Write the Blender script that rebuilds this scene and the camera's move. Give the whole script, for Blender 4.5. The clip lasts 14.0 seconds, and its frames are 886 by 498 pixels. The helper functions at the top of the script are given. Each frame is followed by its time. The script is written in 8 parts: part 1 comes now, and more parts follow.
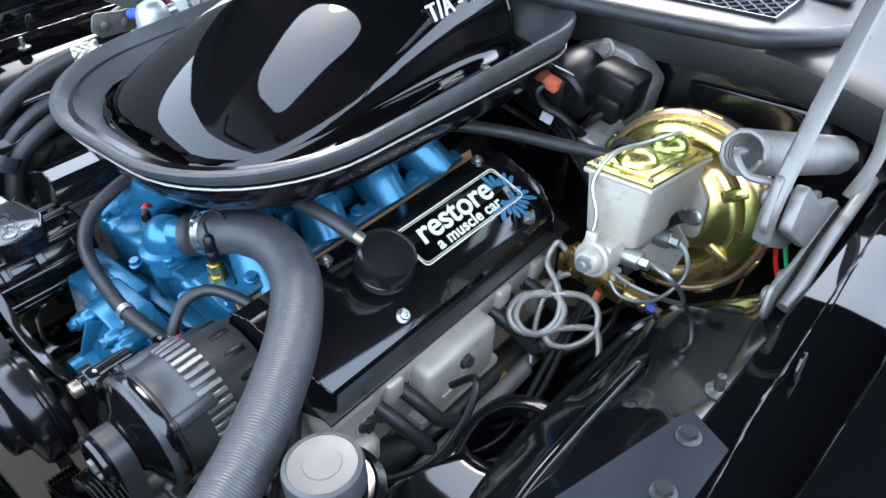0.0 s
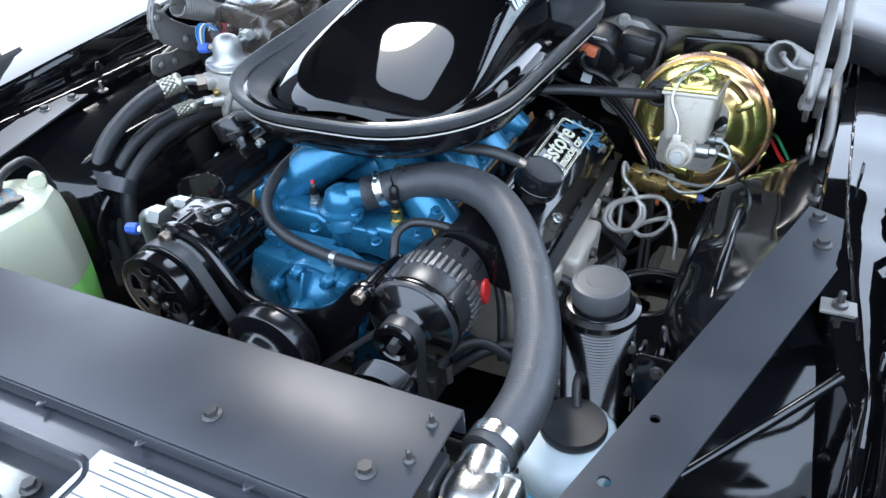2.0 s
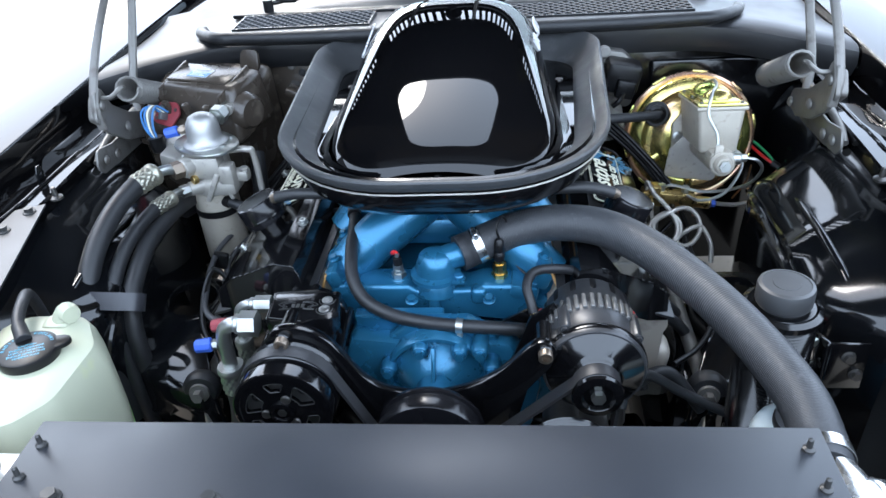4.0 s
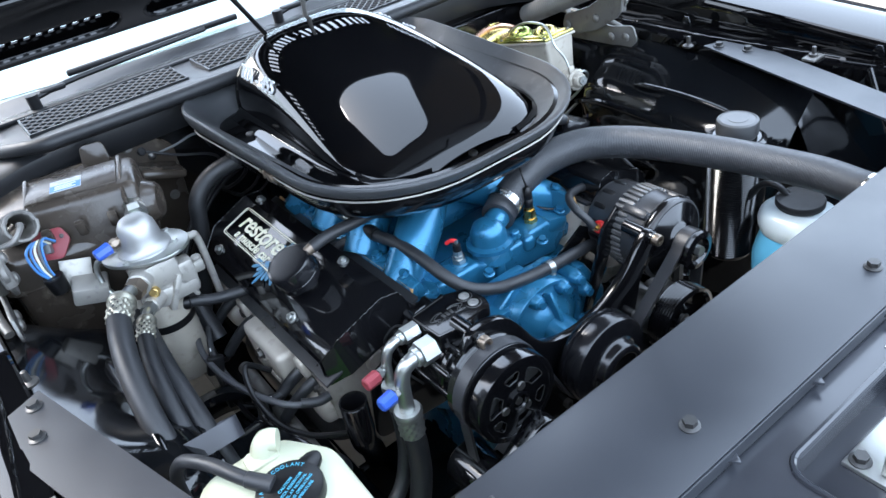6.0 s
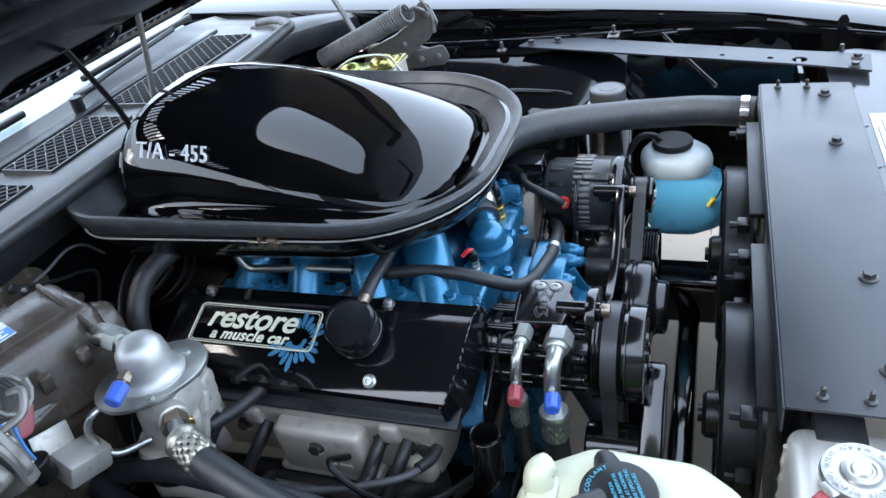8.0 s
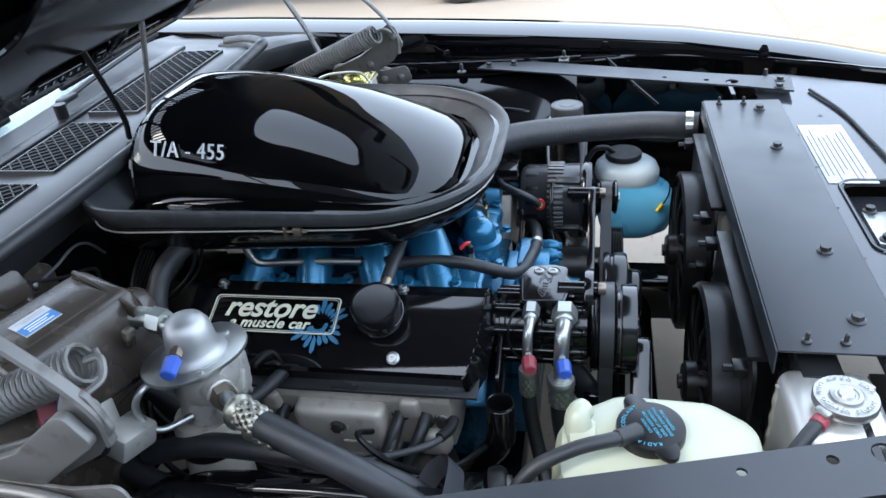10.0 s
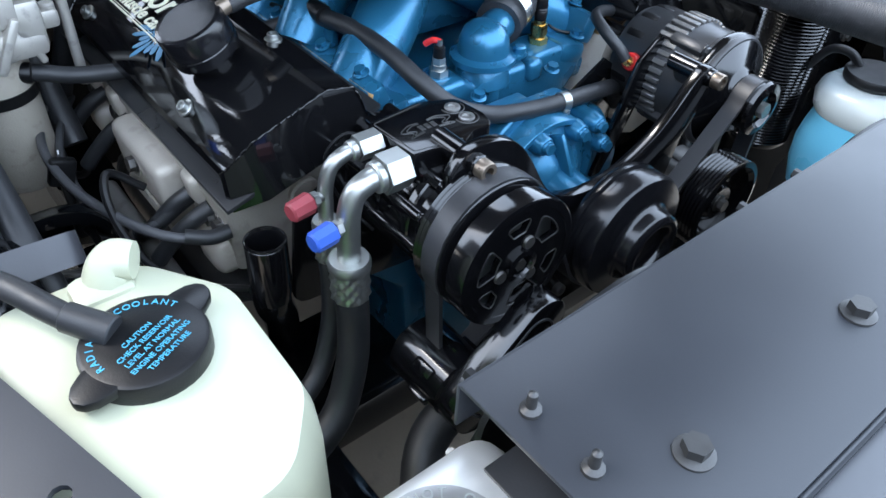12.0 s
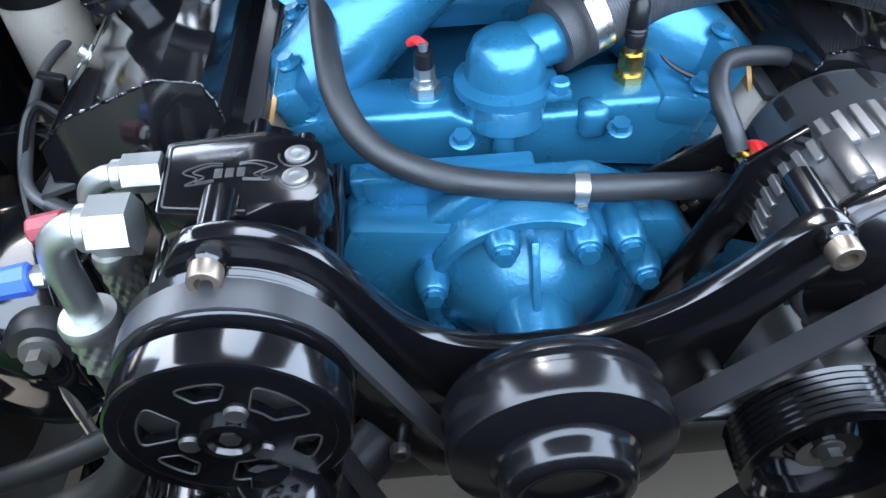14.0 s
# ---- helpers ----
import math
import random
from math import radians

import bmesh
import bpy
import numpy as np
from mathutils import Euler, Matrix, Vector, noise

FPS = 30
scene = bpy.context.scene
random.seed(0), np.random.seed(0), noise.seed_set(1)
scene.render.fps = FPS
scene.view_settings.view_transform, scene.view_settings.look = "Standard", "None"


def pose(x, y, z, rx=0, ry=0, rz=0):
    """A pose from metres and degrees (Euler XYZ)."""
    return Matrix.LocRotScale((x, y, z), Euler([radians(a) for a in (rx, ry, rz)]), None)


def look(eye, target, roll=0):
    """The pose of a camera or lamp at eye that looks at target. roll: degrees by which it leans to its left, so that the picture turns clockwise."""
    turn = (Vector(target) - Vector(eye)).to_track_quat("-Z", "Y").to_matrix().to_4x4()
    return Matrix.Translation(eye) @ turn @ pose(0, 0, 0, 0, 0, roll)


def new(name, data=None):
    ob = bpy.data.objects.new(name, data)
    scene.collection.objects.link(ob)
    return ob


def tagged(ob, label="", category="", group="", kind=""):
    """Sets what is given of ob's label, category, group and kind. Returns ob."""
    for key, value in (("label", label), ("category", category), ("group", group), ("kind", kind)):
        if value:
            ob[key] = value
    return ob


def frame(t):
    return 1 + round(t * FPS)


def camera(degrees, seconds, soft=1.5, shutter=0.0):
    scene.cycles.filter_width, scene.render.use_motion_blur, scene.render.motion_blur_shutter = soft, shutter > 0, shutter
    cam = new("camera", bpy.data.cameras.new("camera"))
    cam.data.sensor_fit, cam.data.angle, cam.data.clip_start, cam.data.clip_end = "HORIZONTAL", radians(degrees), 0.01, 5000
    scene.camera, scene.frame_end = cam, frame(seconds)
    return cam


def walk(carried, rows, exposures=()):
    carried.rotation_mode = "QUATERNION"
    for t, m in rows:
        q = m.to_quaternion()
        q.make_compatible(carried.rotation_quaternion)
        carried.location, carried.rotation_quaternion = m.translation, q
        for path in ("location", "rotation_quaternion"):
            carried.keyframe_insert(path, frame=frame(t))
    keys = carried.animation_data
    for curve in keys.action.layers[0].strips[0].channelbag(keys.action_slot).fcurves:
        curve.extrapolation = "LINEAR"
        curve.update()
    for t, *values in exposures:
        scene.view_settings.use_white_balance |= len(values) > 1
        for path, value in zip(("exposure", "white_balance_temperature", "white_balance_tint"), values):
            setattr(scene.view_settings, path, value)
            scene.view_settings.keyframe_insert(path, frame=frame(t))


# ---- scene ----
cam = camera(61.46, 14.0)
PATH = [
    (0, (0.9598, 0.1995, 1.4583), (0.4157, 0.7798, 0.8524), -3.51),
    (0.5, (0.9595, 0.0631, 1.4766), (0.4386, 0.6761, 0.8825), -3.14),
    (1, (0.9784, -0.1331, 1.4779), (0.4832, 0.5121, 0.8961), -3.04),
    (1.5, (0.9280, -0.2884, 1.4902), (0.4629, 0.3902, 0.9216), -3.73),
    (2, (0.7634, -0.4104, 1.5168), (0.3646, 0.3106, 0.9502), -5.25),
    (2.5, (0.6208, -0.4960, 1.5367), (0.2909, 0.2671, 0.9810), -5.29),
    (3, (0.4862, -0.5184, 1.5279), (0.2175, 0.2788, 0.9873), -4.48),
    (3.2, (0.4147, -0.5102, 1.5122), (0.1673, 0.2954, 0.9738), -4.25),
    (5.3, (-0.4032, -0.5450, 1.5777), (-0.1401, 0.2601, 1.0461), -8.32),
    (5.5, (-0.5092, -0.5140, 1.5781), (-0.1944, 0.2675, 1.0395), -9.20),
    (6, (-0.7245, -0.3603, 1.5806), (-0.2842, 0.3407, 1.0197), -10.30),
    (6.5, (-0.8827, -0.2321, 1.5812), (-0.3131, 0.3679, 1.0194), -10.62),
    (7, (-1.0476, -0.1171, 1.6029), (-0.3776, 0.3738, 1.0459), -10.67),
    (7.5, (-1.1165, 0.0642, 1.5701), (-0.3844, 0.4617, 1.0169), -10.62),
    (8, (-1.1414, 0.2165, 1.5554), (-0.3715, 0.5453, 1.0085), -10.28),
    (8.2, (-1.1574, 0.2497, 1.5560), (-0.3770, 0.5583, 1.0122), -10.08),
    (10.3, (-1.3296, 0.3679, 1.5681), (-0.5006, 0.5608, 1.0432), -5.52),
    (10.5, (-1.2988, 0.3280, 1.5329), (-0.4789, 0.5377, 1.0002), -4.12),
    (11, (-1.1003, 0.0612, 1.4232), (-0.3691, 0.4084, 0.8360), -0.80),
    (11.5, (-0.8789, -0.1587, 1.3662), (-0.2775, 0.3457, 0.7466), 1.15),
    (12, (-0.6673, -0.0914, 1.2363), (-0.1715, 0.4803, 0.5826), 3.19),
    (12.5, (-0.4677, 0.0351, 1.1656), (-0.1080, 0.6610, 0.4736), 2.82),
    (13, (-0.3955, 0.0891, 1.1436), (-0.1567, 0.7409, 0.4238), 1.63),
    (13.5, (-0.2737, 0.0724, 1.1313), (-0.1559, 0.7488, 0.4043), -0.86),
    (14, (-0.0962, 0.0360, 1.1401), (-0.0701, 0.7348, 0.4253), -2.99),
]
walk(cam, [(t, look(eye, target, roll)) for t, eye, target, roll in PATH], [(0, 2.4), (2, 2.15), (3, 2.0), (5.5, 2.15), (6.3, 2.25), (7, 2.2), (8.5, 1.8), (10.5, 1.65), (11, 1.92), (11.5, 2.0), (12, 2.2), (12.5, 2.8), (13, 2.92), (13.5, 3.1), (14, 3.05)])

# ---- light ----
world = bpy.data.worlds.new("world")
scene.world = world
world.use_nodes = True
sky = world.node_tree.nodes.new("ShaderNodeTexSky")
sky.sky_type, sky.sun_disc = "NISHITA", False
sky.sun_elevation, sky.sun_rotation = radians(52), radians(-35)
sky.air_density, sky.dust_density, sky.ozone_density = 1.0, 3.0, 1.2
haze = world.node_tree.nodes.new("ShaderNodeMix")
haze.data_type = "RGBA"
haze.inputs["Factor"].default_value = 0.6
haze.inputs["B"].default_value = (9.3, 11.3, 14.2, 1)
back = world.node_tree.nodes["Background"]
back.inputs["Strength"].default_value = 0.15
world.node_tree.links.new(sky.outputs["Color"], haze.inputs["A"])
world.node_tree.links.new(haze.outputs["Result"], back.inputs["Color"])
sun = new("sun", bpy.data.lights.new("sun", "SUN"))
sun.data.energy, sun.data.angle, sun.data.color = 1.0, radians(24), (1.0, 0.97, 0.93)
sun.matrix_world = look((-2.0, 2.9, 4.4), (0, 0, 0))

# ---- building helpers ----
import mathutils
ORIGIN = {}


def V(*a):
    return Vector(a)


def basis(axis):
    """Two unit vectors across an axis."""
    a = Vector(axis).normalized()
    u = a.cross(V(0, 0, 1)) if abs(a.z) < 0.9 else a.cross(V(0, 1, 0))
    u.normalize()
    return a, u, a.cross(u)


def finish(me, bm, angle):
    bmesh.ops.recalc_face_normals(bm, faces=bm.faces[:])
    bm.to_mesh(me)
    bm.free()
    me.shade_smooth()
    me.set_sharp_from_angle(angle=radians(angle))


def thing(name, label, category, at, group="", kind=""):
    """An empty that holds the parts of one thing."""
    ob = new(name)
    ob.location = at
    ob.empty_display_size = 0.05
    ORIGIN[ob.name] = Vector(at)
    return tagged(ob, label, category, group, kind)


def part(name, bm, material, parent, label="", angle=38):
    """One mesh under a thing or a part; the bmesh is in world metres."""
    org = ORIGIN[parent.name]
    bmesh.ops.translate(bm, verts=bm.verts[:], vec=-org)
    me = bpy.data.meshes.new(name)
    finish(me, bm, angle)
    me.materials.append(material)
    ob = new(name, me)
    ob.parent = parent
    ORIGIN[ob.name] = org
    return tagged(ob, label)


def shared(name, me, parent, at, turn=None, label=""):
    """Another piece on mesh data that is already made."""
    ob = new(name, me)
    ob.parent = parent
    m = Matrix.Translation(Vector(at) - ORIGIN[parent.name])
    ob.matrix_local = m @ (turn.to_4x4() if turn else Matrix.Identity(4))
    ORIGIN[ob.name] = Vector(at)
    return tagged(ob, label)


def solo(name, bm, material, label, category, kind="", group="", angle=38):
    """A thing that is one mesh, with its origin at its base."""
    lo = [min(v.co[i] for v in bm.verts) for i in range(3)]
    hi = [max(v.co[i] for v in bm.verts) for i in range(3)]
    at = V((lo[0] + hi[0]) / 2, (lo[1] + hi[1]) / 2, lo[2])
    bmesh.ops.translate(bm, verts=bm.verts[:], vec=-at)
    me = bpy.data.meshes.new(name)
    finish(me, bm, angle)
    me.materials.append(material)
    ob = new(name, me)
    ob.location = at
    ORIGIN[ob.name] = at
    return tagged(ob, label, category, group, kind)


def join(*bms):
    out = bmesh.new()
    for b in bms:
        me = bpy.data.meshes.new("tmp")
        b.to_mesh(me)
        b.free()
        out.from_mesh(me)
        bpy.data.meshes.remove(me)
    return out


def moved(bm, m):
    bmesh.ops.transform(bm, matrix=m, verts=bm.verts[:])
    return bm


def rounded(bm, width, seg=2, angle=30):
    if width > 0:
        edges = [e for e in bm.edges if len(e.link_faces) == 2 and e.calc_face_angle(0) > radians(angle)]
        bmesh.ops.bevel(bm, geom=edges, offset=width, segments=seg, profile=0.5, affect="EDGES", clamp_overlap=True)
    return bm


def box(c, s, bev=0.0, rot=(0, 0, 0), seg=2):
    bm = bmesh.new()
    bmesh.ops.create_cube(bm, size=1)
    bmesh.ops.scale(bm, vec=s, verts=bm.verts[:])
    rounded(bm, bev, seg)
    return moved(bm, pose(*c, *rot))


def lathe(prof, org, axis, seg=32, arc=None):
    """Turns (radius, height) pairs about an axis through org."""
    a, u, w = basis(axis)
    org = Vector(org)
    bm = bmesh.new()
    rings = []
    for r, h in prof:
        if r < 1e-5:
            rings.append([bm.verts.new(org + a * h)])
        else:
            rings.append([bm.verts.new(org + a * h + (u * math.cos(2 * math.pi * i / seg) + w * math.sin(2 * math.pi * i / seg)) * r) for i in range(seg)])
    for p, q in zip(rings, rings[1:]):
        for i in range(seg):
            j = (i + 1) % seg
            if len(p) == 1 and len(q) == 1:
                break
            if len(p) == 1:
                bm.faces.new((p[0], q[i], q[j]))
            elif len(q) == 1:
                bm.faces.new((p[i], p[j], q[0]))
            else:
                bm.faces.new((p[i], p[j], q[j], q[i]))
    return bm


def cyl(p0, p1, r, r1=None, seg=20, bev=0.0):
    p0, p1 = Vector(p0), Vector(p1)
    h = (p1 - p0).length
    r1 = r if r1 is None else r1
    b = min(bev, r * 0.4, h * 0.4)
    prof = [(0, 0), (r - b, 0), (r, b), (r1, h - b), (r1 - b, h), (0, h)] if b else [(0, 0), (r, 0), (r1, h), (0, h)]
    return lathe(prof, p0, p1 - p0, seg)


def smooth_path(pts, n=8, closed=False):
    """A Catmull-Rom line through the points."""
    P = [Vector(p) for p in pts]
    if closed:
        Q = [P[-1]] + P + P[:2]
    else:
        Q = [P[0] * 2 - P[1]] + P + [P[-1] * 2 - P[-2]]
    out = []
    for k in range(1, len(Q) - 2):
        a, b, c, d = Q[k - 1:k + 3]
        for i in range(n):
            t = i / n
            out.append(0.5 * (2 * b + (c - a) * t + (2 * a - 5 * b + 4 * c - d) * t * t + (3 * b - a - 3 * c + d) * t ** 3))
    if not closed:
        out.append(P[-1])
    return out


def tube(pts, r, seg=12, n=8, closed=False, cap=True, flat=1.0):
    """A round bar or hose along a smooth line; r may be a function of the share of the way."""
    C = smooth_path(pts, n, closed) if n else [Vector(p) for p in pts]
    N = len(C)
    bm = bmesh.new()
    tang = [(C[(i + 1) % N if closed else min(i + 1, N - 1)] - C[(i - 1) % N if closed else max(i - 1, 0)]).normalized() for i in range(N)]
    _, u, _ = basis(tang[0])
    rings = []
    for i in range(N):
        u = (u - tang[i] * u.dot(tang[i])).normalized()
        w = tang[i].cross(u)
        rr = r(i / (N - 1)) if callable(r) else r
        rings.append([bm.verts.new(C[i] + (u * math.cos(2 * math.pi * k / seg) + w * math.sin(2 * math.pi * k / seg) * flat) * rr) for k in range(seg)])
    for i in range(N if closed else N - 1):
        p, q = rings[i], rings[(i + 1) % N]
        for k in range(seg):
            bm.faces.new((p[k], p[(k + 1) % seg], q[(k + 1) % seg], q[k]))
    if cap and not closed:
        bm.faces.new(rings[0][::-1])
        bm.faces.new(rings[-1])
    return bm


def loft(rings, closed=True, cap0=False, cap1=False):
    bm = bmesh.new()
    R = [[bm.verts.new(p) for p in ring] for ring in rings]
    n = len(R[0])
    for p, q in zip(R, R[1:]):
        for k in range(n if closed else n - 1):
            bm.faces.new((p[k], p[(k + 1) % n], q[(k + 1) % n], q[k]))
    if cap0:
        bm.faces.new(R[0][::-1])
    if cap1:
        bm.faces.new(R[-1])
    return bm


def prism(poly, org, ux, uy, thick, bev=0.0, seg=2):
    """A plate cut to an outline, thick along ux x uy."""
    ux, uy, org = Vector(ux), Vector(uy), Vector(org)
    nz = ux.cross(uy).normalized() * thick
    bm = bmesh.new()
    a = [bm.verts.new(org + ux * p[0] + uy * p[1]) for p in poly]
    b = [bm.verts.new(v.co + nz) for v in a]
    n = len(a)
    bm.faces.new(a[::-1])
    bm.faces.new(b)
    for k in range(n):
        bm.faces.new((a[k], a[(k + 1) % n], b[(k + 1) % n], b[k]))
    bmesh.ops.recalc_face_normals(bm, faces=bm.faces[:])
    return rounded(bm, bev, seg)


def rounded_outline(corners, radii, n=6):
    """The points of a polygon with rounded corners, in the plane."""
    out = []
    k = len(corners)
    for i in range(k):
        p = Vector(corners[i])
        a = (Vector(corners[i - 1]) - p).normalized()
        b = (Vector(corners[(i + 1) % k]) - p).normalized()
        half = math.acos(max(-1, min(1, a.dot(b)))) / 2
        r = radii[i] if hasattr(radii, "__len__") else radii
        if r < 1e-6:
            out.append(tuple(p))
            continue
        d = r / math.tan(half)
        c = p + (a + b).normalized() * (r / math.sin(half))
        s, e = p + a * d - c, p + b * d - c
        t0 = math.atan2(s.y, s.x)
        dt = (math.atan2(e.y, e.x) - t0 + math.pi) % (2 * math.pi) - math.pi
        out += [(c.x + r * math.cos(t0 + dt * j / n), c.y + r * math.sin(t0 + dt * j / n)) for j in range(n + 1)]
    return out


def inside2(x, y, loop):
    odd = False
    for k in range(len(loop)):
        (x0, y0), (x1, y1) = loop[k - 1][:2], loop[k][:2]
        if (y0 > y) != (y1 > y) and x < x0 + (x1 - x0) * (y - y0) / (y1 - y0):
            odd = not odd
    return odd


def holed_plate(outline, holes, org, ux, uy, thick, bev=0.0):
    """A plate with holes right through it."""
    ux, uy, org = Vector(ux), Vector(uy), Vector(org)
    nz = ux.cross(uy).normalized()
    bm = bmesh.new()
    flat, edges = [], []
    for loop in [outline] + holes:
        n0, n = len(flat), len(loop)
        flat += [Vector((p[0], p[1])) for p in loop]
        edges += [(n0 + k, n0 + (k + 1) % n) for k in range(n)]
    pts, _, tris = mathutils.geometry.delaunay_2d_cdt(flat, edges, [], 0, 1e-6)[:3]
    vs = [bm.verts.new(org + ux * p.x + uy * p.y) for p in pts]
    for t in {tuple(sorted(t)): t for t in tris}.values():
        c = (pts[t[0]] + pts[t[1]] + pts[t[2]]) / 3
        if inside2(c.x, c.y, outline) and not any(inside2(c.x, c.y, h) for h in holes):
            bm.faces.new([vs[k] for k in t])
    bmesh.ops.delete(bm, geom=[v for v in bm.verts if not v.link_faces], context="VERTS")
    r = bmesh.ops.extrude_face_region(bm, geom=bm.faces[:])
    bmesh.ops.translate(bm, vec=nz * thick, verts=[g for g in r["geom"] if isinstance(g, bmesh.types.BMVert)])
    bmesh.ops.recalc_face_normals(bm, faces=bm.faces[:])
    return bm


def circle2(x, y, r, n=14):
    return [(x + r * math.cos(2 * math.pi * k / n), y + r * math.sin(2 * math.pi * k / n)) for k in range(n)]


def hexhead(p, nrm, r=0.008, h=0.006, flange=1.35, dome=False):
    """A flanged hex head standing on a surface."""
    a, u, w = basis(nrm)
    p = Vector(p)
    fl = lathe([(0, 0), (r * flange, 0), (r * flange, h * 0.18), (r * 1.05, h * 0.35), (0, h * 0.36)], p, a, 18)
    hx = rounded(cyl(p + a * h * 0.3, p + a * h, r, seg=6), r * 0.08, 1)
    if dome:
        return join(fl, hx, cyl(p + a * h, p + a * h * 1.5, r * 0.45, seg=10))
    return join(fl, hx)


def sockethead(p, nrm, r=0.008, h=0.008):
    prof = [(r, 0), (r, h * 0.9), (r * 0.92, h), (r * 0.55, h), (r * 0.5, h * 0.4), (0, h * 0.4)]
    return lathe(prof, p, nrm, 18)


def clampring(p, axis, r, wide=0.012, tick=0.0016, screw=(0, 0, 1)):
    """A worm-drive hose clamp: a band with its screw housing."""
    a, u, w = basis(axis)
    p = Vector(p)
    band = lathe([(r, -wide / 2), (r + tick, -wide / 2), (r + tick, wide / 2), (r, wide / 2), (r, -wide / 2)], p, a, 32)
    s = Vector(screw)
    s = (s - a * s.dot(a)).normalized()
    t = a.cross(s)
    q = p + s * (r + 0.004)
    house = rounded(cyl(q - t * 0.010, q + t * 0.008, 0.0055, seg=10), 0.001, 1)
    head = cyl(q + t * 0.008, q + t * 0.014, 0.0045, seg=6)
    return join(band, house, head)


def lettering(name, words, size, m, material, parent, label="", deep=0.0006, spacing=1.0, shear=0.0, bold=0.0):
    cu = bpy.data.curves.new("tmp", "FONT")
    cu.body, cu.size, cu.extrude, cu.space_character, cu.shear, cu.offset = words, size, deep, spacing, shear, bold
    cu.align_x, cu.align_y = "CENTER", "CENTER"
    ob = new("tmp", cu)
    bpy.context.view_layer.update()
    me = bpy.data.meshes.new_from_object(ob.evaluated_get(bpy.context.evaluated_depsgraph_get()))
    bpy.data.objects.remove(ob)
    bpy.data.curves.remove(cu)
    bm = bmesh.new()
    bm.from_mesh(me)
    bpy.data.meshes.remove(me)
    return part(name, moved(bm, m), material, parent, label)


def frame_matrix(at, right, up):
    """A matrix whose x runs right and y up on a face."""
    r = Vector(right).normalized()
    u = Vector(up)
    u = (u - r * u.dot(r)).normalized()
    n = r.cross(u)
    return Matrix(((r.x, u.x, n.x, at[0]), (r.y, u.y, n.y, at[1]), (r.z, u.z, n.z, at[2]), (0, 0, 0, 1)))

# ---- materials ----
def mat(name, col, rough=0.5, metal=0.0, var=0.12, size=18.0, bump=0.0, grain=300.0, coat=0.0, rvar=0.08, spots=None, stretch=(1, 1, 1), spec=0.5, ior=1.5):
    """A surface with colour and gloss that vary at two scales, and fine relief."""
    m = bpy.data.materials.new(name)
    m.use_nodes = True
    N, L = m.node_tree.nodes, m.node_tree.links
    b = N["Principled BSDF"]
    tc = N.new("ShaderNodeTexCoord")
    mp = N.new("ShaderNodeMapping")
    mp.inputs["Scale"].default_value = stretch
    L.new(tc.outputs["Object"], mp.inputs["Vector"])
    n1 = N.new("ShaderNodeTexNoise")
    n1.inputs["Scale"].default_value, n1.inputs["Detail"].default_value = size, 6
    n2 = N.new("ShaderNodeTexNoise")
    n2.inputs["Scale"].default_value, n2.inputs["Detail"].default_value = grain, 3
    L.new(mp.outputs["Vector"], n1.inputs["Vector"])
    L.new(mp.outputs["Vector"], n2.inputs["Vector"])
    mix = N.new("ShaderNodeMix")
    mix.data_type = "RGBA"
    mix.inputs["A"].default_value = (*[c * (1 - var) for c in col], 1)
    mix.inputs["B"].default_value = (*[min(1, c * (1 + var)) for c in col], 1)
    L.new(n1.outputs["Fac"], mix.inputs["Factor"])
    out = mix.outputs["Result"]
    if spots:
        colour, share, scale = spots
        n3 = N.new("ShaderNodeTexNoise")
        n3.inputs["Scale"].default_value, n3.inputs["Detail"].default_value = scale, 8
        L.new(mp.outputs["Vector"], n3.inputs["Vector"])
        rp = N.new("ShaderNodeMapRange")
        rp.inputs["From Min"].default_value, rp.inputs["From Max"].default_value = 0.62 - share * 0.3, 0.75 - share * 0.3
        L.new(n3.outputs["Fac"], rp.inputs["Value"])
        mx = N.new("ShaderNodeMix")
        mx.data_type = "RGBA"
        mx.inputs["B"].default_value = (*colour, 1)
        L.new(rp.outputs["Result"], mx.inputs["Factor"])
        L.new(out, mx.inputs["A"])
        out = mx.outputs["Result"]
    L.new(out, b.inputs["Base Color"])
    mr = N.new("ShaderNodeMapRange")
    mr.inputs["From Min"].default_value, mr.inputs["From Max"].default_value = 0.3, 0.7
    mr.inputs["To Min"].default_value, mr.inputs["To Max"].default_value = max(0.01, rough - rvar), min(1, rough + rvar)
    L.new(n1.outputs["Fac"], mr.inputs["Value"])
    L.new(mr.outputs["Result"], b.inputs["Roughness"])
    b.inputs["Metallic"].default_value = metal
    b.inputs["IOR"].default_value = ior
    b.inputs["Coat Weight"].default_value = coat
    b.inputs["Coat IOR"].default_value = 1.6
    b.inputs["Coat Roughness"].default_value = 0.04
    b.inputs["Specular IOR Level"].default_value = spec
    if bump:
        bp = N.new("ShaderNodeBump")
        bp.inputs["Strength"].default_value, bp.inputs["Distance"].default_value = bump, 0.001
        L.new(n2.outputs["Fac"], bp.inputs["Height"])
        L.new(bp.outputs["Normal"], b.inputs["Normal"])
    return m


